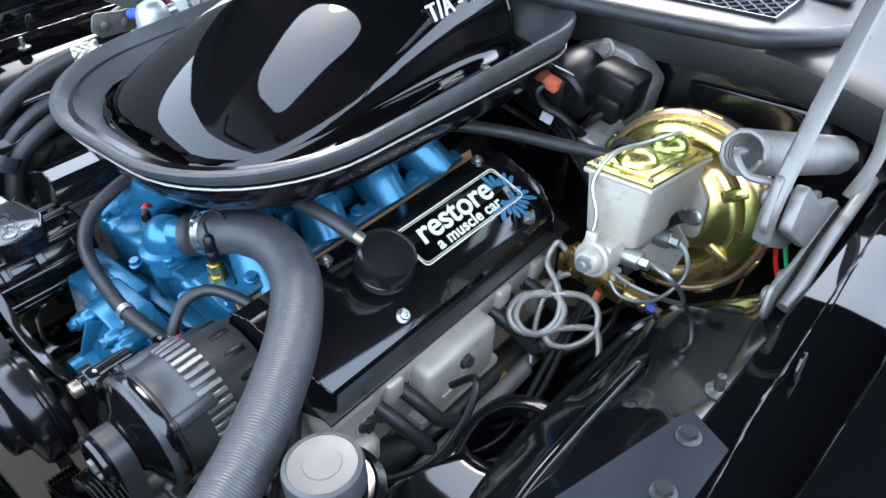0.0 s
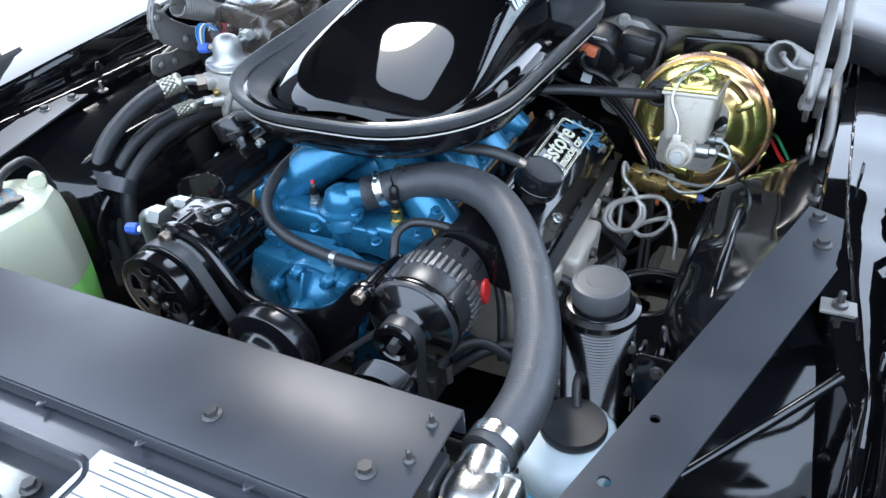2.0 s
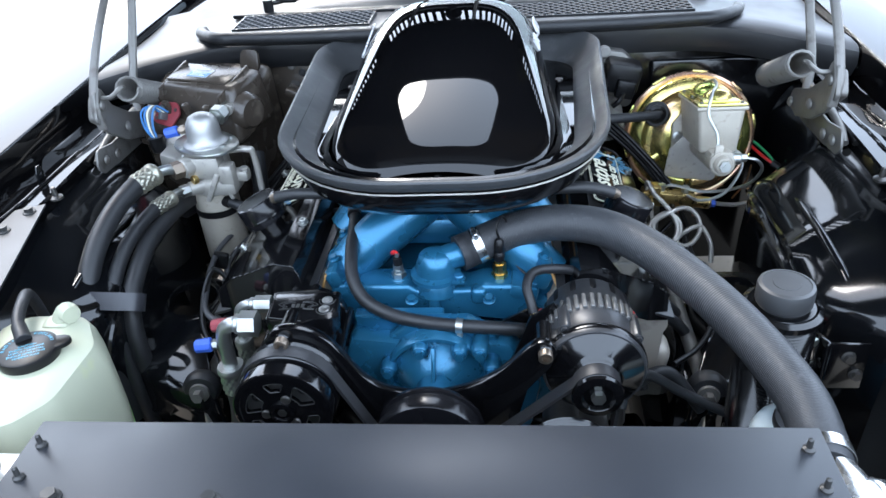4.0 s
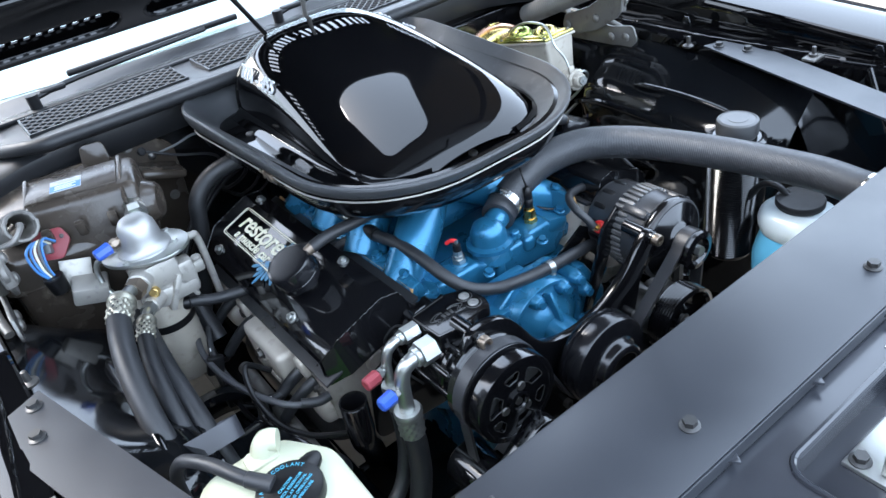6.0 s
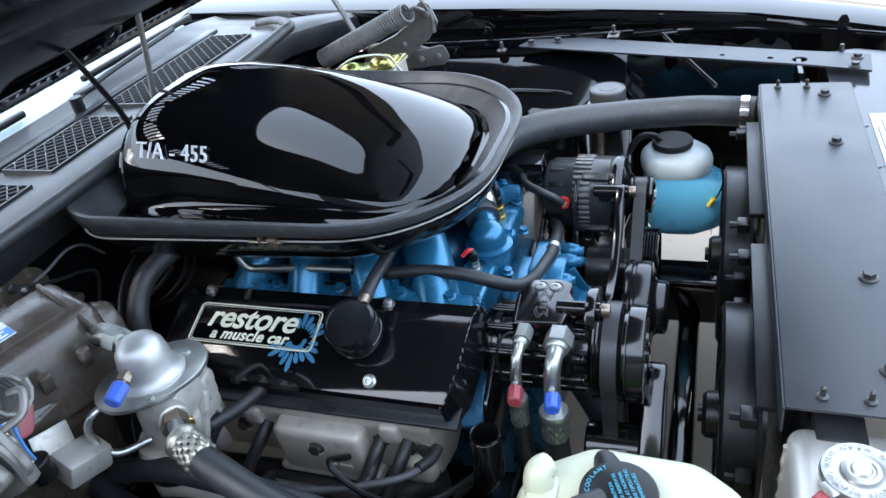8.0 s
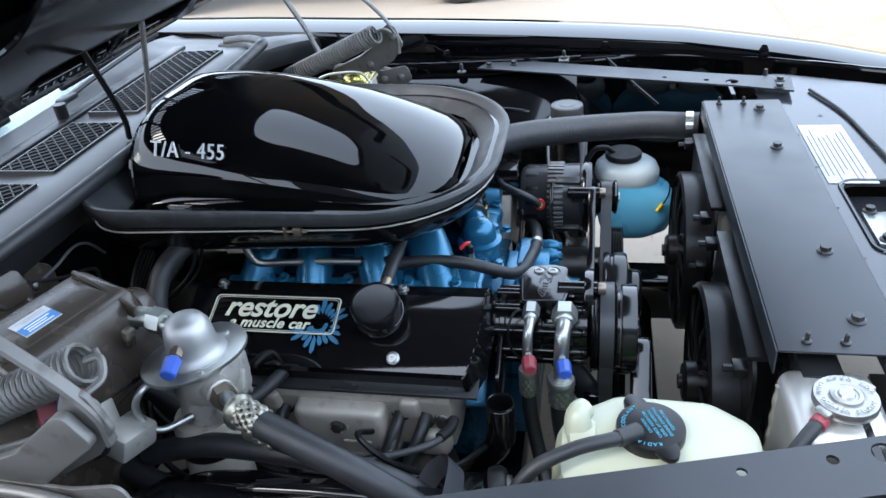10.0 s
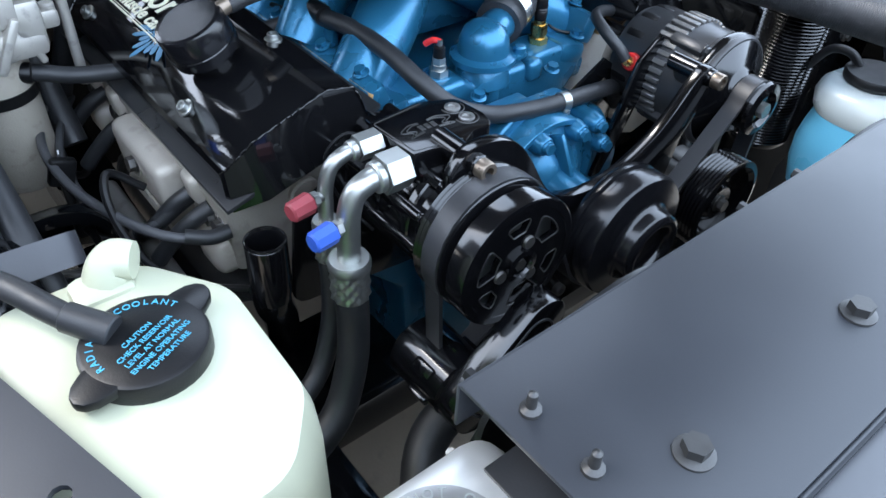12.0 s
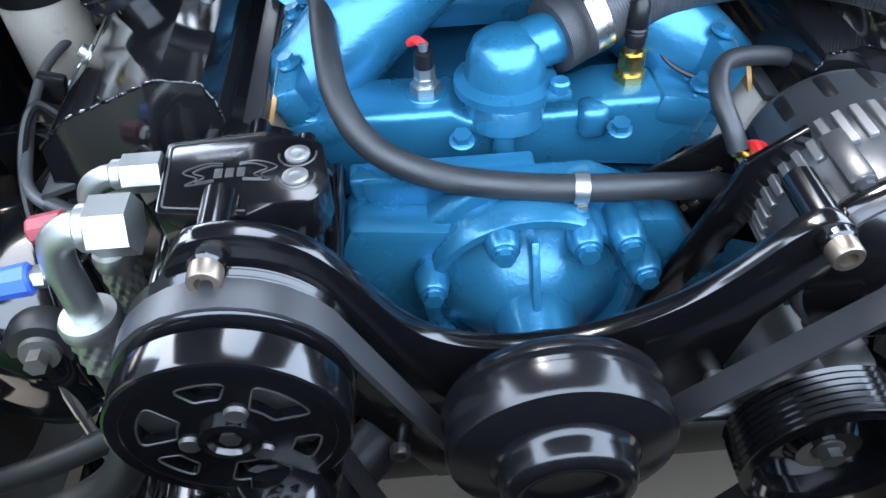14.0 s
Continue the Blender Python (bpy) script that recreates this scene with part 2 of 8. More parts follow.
GLOSS = mat("gloss_black_paint", (0.0022, 0.0022, 0.0026), 0.03, var=0.2, rvar=0.012, coat=0.0, ior=1.46)
COVERM = mat("cover_gloss_black", (0.004, 0.004, 0.0046), 0.065, var=0.3, size=9, rvar=0.025, bump=0.02, grain=300, ior=1.58)
COWLM = mat("cowl_satin_black", (0.012, 0.0125, 0.014), 0.42, var=0.3, size=6, rvar=0.08, bump=0.06, grain=40)
DASH = mat("dash_sky_sheen", (0.29, 0.36, 0.42), 0.7, var=0.1, size=5, bump=0.1, grain=300)
BAY = mat("bay_black_paint", (0.0038, 0.0042, 0.0050), 0.085, var=0.45, size=7, rvar=0.04, bump=0.10, grain=8, ior=1.52)
SATIN = mat("satin_black_metal", (0.016, 0.0165, 0.018), 0.32, var=0.25, rvar=0.07, bump=0.08, grain=500)
PLATE = mat("satin_plate", (0.0150, 0.0172, 0.0218), 0.42, var=0.2, size=9, rvar=0.05, bump=0.05, grain=700, ior=1.54)
CORE = mat("core_support_paint", (0.026, 0.028, 0.033), 0.17, var=0.25, size=6, rvar=0.07, bump=0.12, grain=30, ior=1.62)
ANOD = mat("black_anodised", (0.0032, 0.0032, 0.0038), 0.14, var=0.25, rvar=0.04, coat=0.1, ior=1.55)
BELT = mat("belt_rubber", (0.026, 0.026, 0.028), 0.40, var=0.25, bump=0.15, grain=900)
RUBBER = mat("black_rubber", (0.0135, 0.0142, 0.016), 0.50, var=0.3, size=30, rvar=0.1, bump=0.2, grain=420)
HOSE = mat("radiator_hose_rubber", (0.034, 0.0355, 0.039), 0.46, var=0.2, size=40, rvar=0.08, bump=0.12, grain=600, spots=((0.06, 0.061, 0.065), 0.1, 120))
SEAL = mat("seal_rubber", (0.040, 0.042, 0.045), 0.48, var=0.35, size=14, rvar=0.12, bump=0.12, grain=200, spots=((0.062, 0.064, 0.068), 0.15, 30))
BLUE = mat("engine_blue_enamel", (0.0195, 0.138, 0.250), 0.29, metal=0.5, var=0.14, size=12, rvar=0.06, bump=0.35, grain=260, coat=0.12)
IRON = mat("bare_cast_alloy", (0.41, 0.37, 0.318), 0.46, metal=0.25, var=0.14, size=25, bump=0.4, grain=420, spots=((0.30, 0.265, 0.23), 0.12, 30))
ALLOY = mat("cast_aluminium", (0.41, 0.39, 0.355), 0.46, metal=0.5, var=0.14, size=35, bump=0.3, grain=500, spots=((0.28, 0.27, 0.25), 0.15, 60))
MASTER = mat("plated_iron", (0.37, 0.338, 0.285), 0.48, metal=0.3, var=0.14, size=30, bump=0.5, grain=420, spots=((0.30, 0.27, 0.225), 0.15, 60))
POLISH = mat("polished_aluminium", (0.78, 0.78, 0.77), 0.24, metal=1.0, var=0.08, rvar=0.07, bump=0.03, grain=90)
TANKM = mat("brushed_tank_aluminium", (0.62, 0.615, 0.59), 0.44, metal=0.75, var=0.08, size=14, rvar=0.06, bump=0.06, grain=160, stretch=(1, 6, 1))
CAPS = mat("grey_anodised_cap", (0.045, 0.046, 0.048), 0.42, metal=0.1, var=0.12, size=60, rvar=0.05, ior=1.6)
CAPM = mat("stamped_cap_steel", (0.34, 0.335, 0.325), 0.34, metal=0.85, var=0.1, size=40, rvar=0.06, bump=0.05, grain=200)
ZINC = mat("zinc_plated_steel", (0.41, 0.42, 0.405), 0.36, metal=0.95, var=0.12, size=30, rvar=0.05, spots=((0.46, 0.50, 0.43), 0.2, 25))
CRIMP = mat("yellow_zinc_steel", (0.36, 0.345, 0.285), 0.36, metal=0.85, var=0.15, size=60, rvar=0.06)
STEEL = mat("dark_steel", (0.11, 0.105, 0.10), 0.42, metal=0.85, var=0.25, size=90, rvar=0.1)
BOLTK = mat("dark_bolt_steel", (0.055, 0.054, 0.053), 0.42, metal=0.6, var=0.3, size=90, rvar=0.08, bump=0.1, grain=500)
PHOS = mat("phosphate_grey_steel", (0.175, 0.168, 0.157), 0.48, metal=0.5, var=0.15, size=20, bump=0.12, grain=500, spots=((0.11, 0.10, 0.09), 0.2, 25))
ALTB = mat("alternator_grey_black", (0.042, 0.043, 0.046), 0.34, metal=0.3, var=0.15, size=30, rvar=0.06, bump=0.1, grain=500)
FINM = mat("machined_stator", (0.155, 0.154, 0.152), 0.42, metal=0.6, var=0.15, size=60)
DOMEM = mat("satin_aluminium", (0.43, 0.43, 0.425), 0.48, metal=0.8, var=0.08, size=18, rvar=0.06)
STRAP = mat("strap_rubber", (0.035, 0.036, 0.042), 0.35, var=0.2, bump=0.1)
BREATH = mat("satin_black_cap", (0.0065, 0.0065, 0.0078), 0.19, var=0.2, rvar=0.05, bump=0.03, grain=600)
LBLUE = mat("label_blue", (0.05, 0.20, 0.48), 0.45, var=0.1)
COILM = mat("spring_steel_wire", (0.42, 0.40, 0.37), 0.36, metal=0.7, var=0.12, size=60)
BRASS = mat("brass", (0.56, 0.40, 0.16), 0.30, metal=1.0, var=0.15, size=50, rvar=0.08, bump=0.05)
DULLB = mat("dull_brass", (0.235, 0.19, 0.15), 0.38, metal=0.9, var=0.15, size=50, rvar=0.08)
COPPER = mat("copper_line", (0.42, 0.20, 0.10), 0.35, metal=0.9, var=0.2)
WHITEP = mat("white_polyethylene", (0.39, 0.40, 0.295), 0.38, var=0.04, size=6, rvar=0.04, spots=((0.44, 0.48, 0.21), 0.05, 7), coat=0.1)
GREENP = mat("coolant_seen_through_plastic", (0.28, 0.72, 0.16), 0.35, var=0.15, size=8)
BLUEP = mat("washer_fluid_seen_through_plastic", (0.11, 0.41, 0.62), 0.32, var=0.12, size=6)
CLEARP = mat("milky_plastic", (0.46, 0.53, 0.55), 0.32, var=0.06, size=8, coat=0.2)
CAPB = mat("black_plastic", (0.0048, 0.0048, 0.0054), 0.36, var=0.25, bump=0.12, grain=600, spec=0.3)
CAPG = mat("grey_plastic", (0.10, 0.105, 0.11), 0.45, var=0.2, bump=0.1)
CAPG2 = mat("lead_jacket_grey", (0.045, 0.046, 0.05), 0.45, var=0.15, bump=0.08, grain=500)
RED = mat("red_plastic", (0.55, 0.02, 0.02), 0.4, var=0.1)
MAROON = mat("dull_red_plastic", (0.24, 0.035, 0.045), 0.42, var=0.1)
CAPBLUE = mat("blue_plastic", (0.03, 0.09, 0.42), 0.4, var=0.1)
ORANGE = mat("orange_plastic", (0.50, 0.12, 0.05), 0.45, var=0.15)
YELLOW = mat("yellow_plastic", (0.75, 0.55, 0.03), 0.4)
GREENW = mat("green_wire", (0.03, 0.30, 0.12), 0.4)
CREAM = mat("cream_print", (0.72, 0.70, 0.55), 0.5, var=0.06)
WHITE = mat("white_print", (0.80, 0.80, 0.80), 0.5, var=0.03)
SILVERP = mat("silver_print", (0.66, 0.66, 0.67), 0.4, var=0.04)
GREYP = mat("grey_print", (0.42, 0.42, 0.43), 0.5, var=0.05)
BLUEF = mat("blue_print", (0.035, 0.155, 0.27), 0.4, var=0.2, size=60)
TEALF = mat("teal_print", (0.05, 0.28, 0.40), 0.45, var=0.15)
INK = mat("dark_print", (0.10, 0.10, 0.11), 0.5, var=0.1)
LABEL = mat("paper_label", (0.52, 0.53, 0.53), 0.55, var=0.03)
HEATER = mat("heater_box_grey_brown", (0.050, 0.040, 0.032), 0.24, var=0.35, size=14, rvar=0.12, bump=0.3, grain=180, spots=((0.12, 0.10, 0.08), 0.12, 22))
FIRE = mat("firewall_paint", (0.0032, 0.0032, 0.0038), 0.16, var=0.3, size=10, bump=0.15, grain=90)
TAN = mat("tan_gasket", (0.42, 0.24, 0.09), 0.7, var=0.2)
FLOOR = mat("concrete_ground", (0.27, 0.222, 0.172), 0.88, var=0.16, size=1.3, bump=0.5, grain=140, spots=((0.23, 0.19, 0.15), 0.1, 26))
SLAB = mat("tan_concrete", (0.34, 0.25, 0.15), 0.85, var=0.12, size=2.0, bump=0.4, grain=90, spots=((0.14, 0.10, 0.06), 0.15, 4))
WALLM = mat("dark_wall_paint", (0.06, 0.06, 0.063), 0.7, var=0.2, size=2, bump=0.2, grain=60)
TYRE = mat("tyre_rubber", (0.02, 0.02, 0.021), 0.7, var=0.2, bump=0.3)


def zinc_gold(name):
    """Gold chromate plating whose hue drifts from gold to green and rose."""
    m = mat(name, (0.60, 0.42, 0.16), 0.22, metal=0.92, var=0.1, rvar=0.08)
    N, L = m.node_tree.nodes, m.node_tree.links
    b = N["Principled BSDF"]
    tc = N.new("ShaderNodeTexCoord")
    nz = N.new("ShaderNodeTexNoise")
    nz.inputs["Scale"].default_value, nz.inputs["Detail"].default_value = 9, 4
    rp = N.new("ShaderNodeValToRGB")
    rp.color_ramp.elements[0].position, rp.color_ramp.elements[0].color = 0.36, (0.40, 0.47, 0.13, 1)
    rp.color_ramp.elements[1].position, rp.color_ramp.elements[1].color = 0.66, (0.66, 0.37, 0.26, 1)
    e = rp.color_ramp.elements.new(0.5)
    e.color = (0.64, 0.50, 0.18, 1)
    L.new(tc.outputs["Object"], nz.inputs["Vector"])
    L.new(nz.outputs["Fac"], rp.inputs["Fac"])
    L.new(rp.outputs["Color"], b.inputs["Base Color"])
    return m


GOLD = zinc_gold("gold_chromate")
ROSE = mat("rose_chromate", (0.66, 0.40, 0.29), 0.28, metal=0.9, var=0.2, size=14, spots=((0.72, 0.66, 0.36), 0.3, 10))


def glass(name, col=(0.9, 0.95, 0.95)):
    m = bpy.data.materials.new(name)
    m.use_nodes = True
    b = m.node_tree.nodes["Principled BSDF"]
    b.inputs["Base Color"].default_value = (*col, 1)
    b.inputs["Roughness"].default_value, b.inputs["IOR"].default_value = 0.02, 1.5
    b.inputs["Transmission Weight"].default_value = 0.85
    return m


GLASS = glass("windscreen_glass", (0.75, 0.85, 0.85))

# ---- setting: ground and the car's body ----
g = bmesh.new()
bmesh.ops.create_grid(g, x_segments=8, y_segments=8, size=400)
solo("ground", g, FLOOR, "grey concrete and aggregate ground round the car", "ground", kind="structure")
solo("driveway", box((6.5, -4.4, 0.0), (9.5, 7.0, 0.012), 0.003), SLAB, "tan concrete driveway slab beyond the car", "driveway", kind="structure")

solo("wall_side", box((-3.9, -1.4, 1.65), (0.2, 7.6, 3.3), 0.01), WALLM, "dark painted building wall beside the car", "wall", kind="structure")

car = thing("car_body", "gloss black car body with its engine bay open", "car", (0, 0.6, 0.0))

PL_Z = 0.877
for wx in (-0.80, 0.80):
    for wy in (0.72, 3.45):
        w_ = part("wheel", lathe([(0.19, -0.10), (0.28, -0.105), (0.315, -0.085), (0.325, -0.05), (0.325, 0.05), (0.315, 0.085), (0.28, 0.105), (0.19, 0.10), (0.0, 0.06)], (wx, wy, 0.325), (1, 0, 0), 32), TYRE, car)
part("rear_body", join(box((0, 3.05, 0.62), (2.10, 2.85, 0.66), 0.12, seg=3)), GLOSS, car)


def fender_x(y):
    """The fender's inner wall along the car."""
    return np.interp(y, [-0.45, -0.08, 0.12, 0.35, 0.60, 0.80, 1.4, 2.2], [0.68, 0.83, 0.893, 0.911, 0.918, 0.928, 0.938, 0.945])


def wall_foot(y):
    """Where the fender's sloping inner wall meets the ledge."""
    return np.interp(y, [-0.45, -0.08, 0.12, 0.317, 0.38, 0.534, 0.716, 1.4, 2.2], [0.655, 0.805, 0.872, 0.889, 0.881, 0.867, 0.852, 0.850, 0.850])


def ledge_edge(y):
    """The ledge's inner edge; the ledge runs out towards the front."""
    return np.interp(y, [-0.45, -0.08, 0.12, 0.28, 0.351, 0.52, 0.70, 1.4, 2.2], [0.648, 0.798, 0.862, 0.878, 0.859, 0.828, 0.812, 0.835, 0.835])


def fender_z(y):
    return np.interp(y, [-0.6, -0.24, 0.6, 1.5, 2.2], [0.83, 0.872, 0.925, 0.965, 0.985])


def fender(side):
    rings = []
    for i in range(81):
        y = -0.62 + i * 0.035
        x, z = fender_x(y), fender_z(y)
        led = 0.866 + 0.001 * math.sin(i * 0.6)
        wob = 0.0015 * math.sin(i * 1.3) + 0.0010 * math.sin(i * 2.7)
        ft, le = wall_foot(y), ledge_edge(y)
        prof = [(le + 0.006, led - 0.36), (le, led - 0.004), (le + 0.004, led), (ft - 0.003, led + 0.001), (ft + 0.001, led + 0.006 + wob * 0.5), (ft + 0.006, led + 0.0065 + wob * 0.5), (ft * 0.5 + x * 0.5, led + 0.0035 + wob),
                (x - 0.008, led - 0.001 + wob), (x - 0.003, led + 0.001), (x - 0.001, z - 0.006), (x + 0.003, z), (x + 0.03, z + 0.004),
                (x + 0.10, z + 0.009), (x + 0.155, z + 0.006), (x + 0.180, z - 0.010), (x + 0.195, z - 0.06), (x + 0.200, z - 0.16), (x + 0.20, 0.55), (x + 0.18, 0.25)]
        rings.append([(side * p, y, q) for p, q in prof])
    return loft(rings, closed=False)


for side, which in ((1, "driver"), (-1, "passenger")):
    part("fender", fender(side), GLOSS, car, "gloss black fender with a bright reflection along its top")


def apron(side):
    """Inner fender: wheel housing that bulges into the bay."""
    rings = []
    for i in range(29):
        y = 0.43 + i * 0.0325
        t = max(0.0, min(1.0, (y - 0.28) / 0.30))
        s = t * t * (3 - 2 * t)
        e = max(0.0, min(1.0, (1.12 - y) / 0.16))
        s *= 0.08 + 0.92 * e * e * (3 - 2 * e)
        k = max(0.0, min(1.0, (y - 0.42) / 0.16))
        x = (ledge_edge(y) + 0.002) * (1 - k) + (np.interp(y, [0.4, 0.8, 1.4], [0.885, 0.905, 0.925]) - 0.082) * k
        bead = 0.010 * math.exp(-((y - 0.72) / 0.05) ** 2)
        pts = [(x, 0.832), (x - 0.01, 0.826 + 0.012 * s), (x - 0.03 - 0.02 * s, 0.80 + 0.020 * s), (x - 0.04 - 0.055 * s, 0.77 + 0.022 * s + bead * 0.4),
               (x - 0.045 - 0.095 * s, 0.74 + 0.026 * s + bead), (x - 0.05 - 0.125 * s, 0.71 + 0.034 * s + bead), (x - 0.052 - 0.135 * s, 0.68 + 0.035 * s), (x - 0.056 - 0.138 * s, 0.60 + 0.02 * s),
               (x - 0.058 - 0.140 * s, 0.50), (x - 0.060 - 0.142 * s, 0.30)]
        rings.append([(side * p, y, q) for p, q in pts])
    return loft(rings, closed=False)


for side in (1, -1):
    ap = part("inner_fender", apron(side), BAY, car, "gloss black pressed inner fender bulging over the wheel")
    bead = [(side * 0.694, 0.845, 0.776), (side * 0.694, 0.80, 0.781), (side * 0.693, 0.70, 0.783), (side * 0.692, 0.60, 0.777), (side * 0.696, 0.545, 0.765), (side * 0.712, 0.500, 0.752), (side * 0.728, 0.478, 0.745)]
    part("pressed_bead", tube(bead, lambda q: 0.0085 * min(1.0, 0.3 + 6 * q, 0.3 + 6 * (1 - q)), 12, 8, flat=0.8), BAY, ap)
    lip = [(side * 0.640, 0.50, 0.56), (side * 0.632, 0.51, 0.66), (side * 0.630, 0.60, 0.72), (side * 0.632, 0.75, 0.732), (side * 0.64, 0.92, 0.73), (side * 0.66, 1.02, 0.70)]
    part("seam_lip", tube(lip, 0.008, 8, 8), BAY, ap)
    rows = []
    for y, z in ((0.195, 0.34), (0.230, 0.45), (0.270, 0.545), (0.315, 0.625), (0.370, 0.697), (0.430, 0.755), (0.50, 0.803), (0.53, 0.818)):
        x_in = np.interp(y, [0.33, 0.50], [0.695 if side > 0 else 0.74, 0.80])
        rows.append([(side * (x_in + (0.880 - x_in) / 4 * k), y, z + 0.006 * k + 0.002 * math.sin(k * 1.5 + y * 9)) for k in range(5)])
    well = loft(rows, closed=False)
    bmesh.ops.subdivide_edges(well, edges=well.edges[:], cuts=2, smooth=1.0, use_grid_fill=True)
    part("splash_panel", well, BAY, ap)

# sealer seam along the fender ledge
for side in (1, -1):
    pts = []
    for i in range(41):
        y = 0.42 + i * 0.0215
        pts.append((side * (wall_foot(y) + 0.0007 * math.sin(i * 1.1)), y, 0.869 + 0.0004 * math.sin(i * 2.9)))
    part("seam_sealer", tube(pts, lambda s: 0.0026 + 0.0005 * math.sin(s * 97) + 0.0004 * math.sin(s * 231), 8, 2), FIRE, car)

# firewall with its flange, cowl and windscreen
fw = prism([(-0.92, 0.30), (0.92, 0.30), (0.92, 0.90), (0.62, 0.985), (-0.62, 0.985), (-0.92, 0.90)], (0, 1.36, 0), (1, 0, 0), (0, 0, 1), -0.02, 0.006)
wall = part("firewall", fw, FIRE, car, "black painted firewall panel")
for x0, x1, z0, z1 in ((-0.15, 0.25, 0.55, 0.85), (0.48, 0.78, 0.62, 0.90)):
    part("pressed_panel", box(((x0 + x1) / 2, 1.352, (z0 + z1) / 2), (x1 - x0, 0.016, z1 - z0), 0.007), FIRE, wall)

part("grommet_rod", join(tube([(-0.414, 1.335, 0.910), (-0.340, 1.325, 0.872), (-0.271, 1.32, 0.846), (-0.255, 1.325, 0.812), (-0.30, 1.33, 0.730)], 0.0035, 8, 6), lathe([(0, 0), (0.010, 0), (0.010, 0.008), (0.006, 0.012), (0, 0.012)], (-0.414, 1.338, 0.910), (0, -1, 0), 14)), RUBBER, wall)
for k, (x, z) in enumerate(((-0.235, 0.915), (-0.215, 0.885), (-0.195, 0.870))):
    part("harness_wire", tube([(x - 0.03, 1.11, z + 0.03), (x - 0.012, 1.115, z - 0.01), (x - 0.03, 1.13, z - 0.06), (x - 0.06, 1.18, z - 0.10), (x - 0.05, 1.30, z - 0.14), (x - 0.05, 1.342, z - 0.15)], 0.0042 - 0.0008 * k, 8, 6), CAPB, wall)
rings = []
for i in range(33):
    x = -0.93 + i * 1.86 / 32
    u = abs(x) / 0.93
    lip = 1.305 - 0.11 * max(0, u - 0.68) ** 1.0 / 0.32 * 0.6
    zc = 1.004 - 0.055 * max(0.0, (u - 0.60) / 0.40) ** 1.5
    rings.append([(x, lip + 0.02, zc - 0.075), (x, lip, zc - 0.04), (x, lip + 0.004, zc - 0.012), (x, lip + 0.02, zc), (x, lip + 0.07, zc + 0.004), (x, 1.48, zc - 0.004), (x, 1.575, zc - 0.002), (x, 1.60 + 0.10 * u * u, zc + 0.004), (x, 1.625 + 0.12 * u * u, zc + 0.016)])
cowl = part("cowl", loft(rings, closed=False), COWLM, car, "black cowl panel below the windscreen")


def cowl_grille(x0, x1, y0, y1, z):
    fr = holed_plate([(x0 - 0.004, y0 - 0.004), (x1 + 0.004, y0 - 0.004), (x1 + 0.004, y1 + 0.004), (x0 - 0.004, y1 + 0.004)], [[(x0, y0), (x1, y0), (x1, y1), (x0, y1)]], (0, 0, z), (1, 0, 0), (0, 1, 0), 0.021)
    bars, deep = [fr], []
    w, h = x1 - x0, y1 - y0
    n = int((w + h) / 0.026)
    for k in range(n):
        c = k * (w + h) / n
        for flip in (0, 1):
            a = (min(c, w), max(0, c - w))
            b = (max(0, c - h), min(c, h))
            if flip:
                a, b = (w - a[0], a[1]), (w - b[0], b[1])
            p, q = V(x0 + a[0], y0 + a[1], z), V(x0 + b[0], y0 + b[1], z)
            if (q - p).length < 0.004:
                continue
            bars.append(tube([p + V(0, 0, 0.021), q + V(0, 0, 0.021)], 0.0014, 4, 0))
            e = (q - p).cross(V(0, 0, 1)).normalized() * 0.0009
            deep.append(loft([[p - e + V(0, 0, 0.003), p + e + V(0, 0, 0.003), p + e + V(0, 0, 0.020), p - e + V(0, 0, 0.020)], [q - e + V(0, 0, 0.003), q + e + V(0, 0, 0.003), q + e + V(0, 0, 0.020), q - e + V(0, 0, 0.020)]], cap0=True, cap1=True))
    # black sheet and strips put the shade of open mesh over the closed cowl
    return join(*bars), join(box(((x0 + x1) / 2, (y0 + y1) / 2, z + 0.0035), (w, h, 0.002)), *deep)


for x0, x1 in ((-0.60, -0.24), (-0.18, 0.06), (0.13, 0.58)):
    mesh_, dark_ = cowl_grille(x0, x1, 1.40, 1.52, 0.991)
    gr_ = part("cowl_grille", mesh_, SATIN, cowl, "grey wire mesh air intake grille")
    part("opening_shade", dark_, RUBBER, gr_)
part("wiper_trough", box((0, 1.562, 1.004), (1.3, 0.035, 0.012), 0.004), CAPB, cowl)

seal = []
for i in range(25):
    x = -0.60 + i * 0.05
    seal.append((x, 1.262 + 0.02 * (abs(x) / 0.6) ** 4, 1.022))
seal = [(-0.70, 1.44, 1.0), (-0.67, 1.36, 1.012)] + seal + [(0.67, 1.36, 1.012), (0.70, 1.44, 1.0)]
cseal = thing("cowl_seal", "dark grey rubber hood seal along the cowl", "seal", (0, 1.27, 1.0))
part("bulb", tube(seal, 0.015, 10, 4), RUBBER, cseal)
part("foot", tube([(p[0], p[1] + 0.022, p[2] - 0.014) for p in seal], 0.012, 8, 4), RUBBER, cseal)

ws_x = [-0.85 + i * 0.085 for i in range(21)]
ws = loft([[(x * f, y + b * (x / 0.8) ** 2, z) for f, y, b, z in ((1.0, 1.625, 0.12, 1.022), (0.93, 1.985, 0.10, 1.27), (0.85, 2.30, 0.0, 1.45), (0.85, 2.303, 0.0, 1.445), (0.93, 1.988, 0.10, 1.265), (1.0, 1.628, 0.12, 1.017))] for x in ws_x], closed=True, cap0=True, cap1=True)
wind = part("windscreen", ws, GLASS, car, "sloping curved windscreen glass")
wind.visible_shadow = False
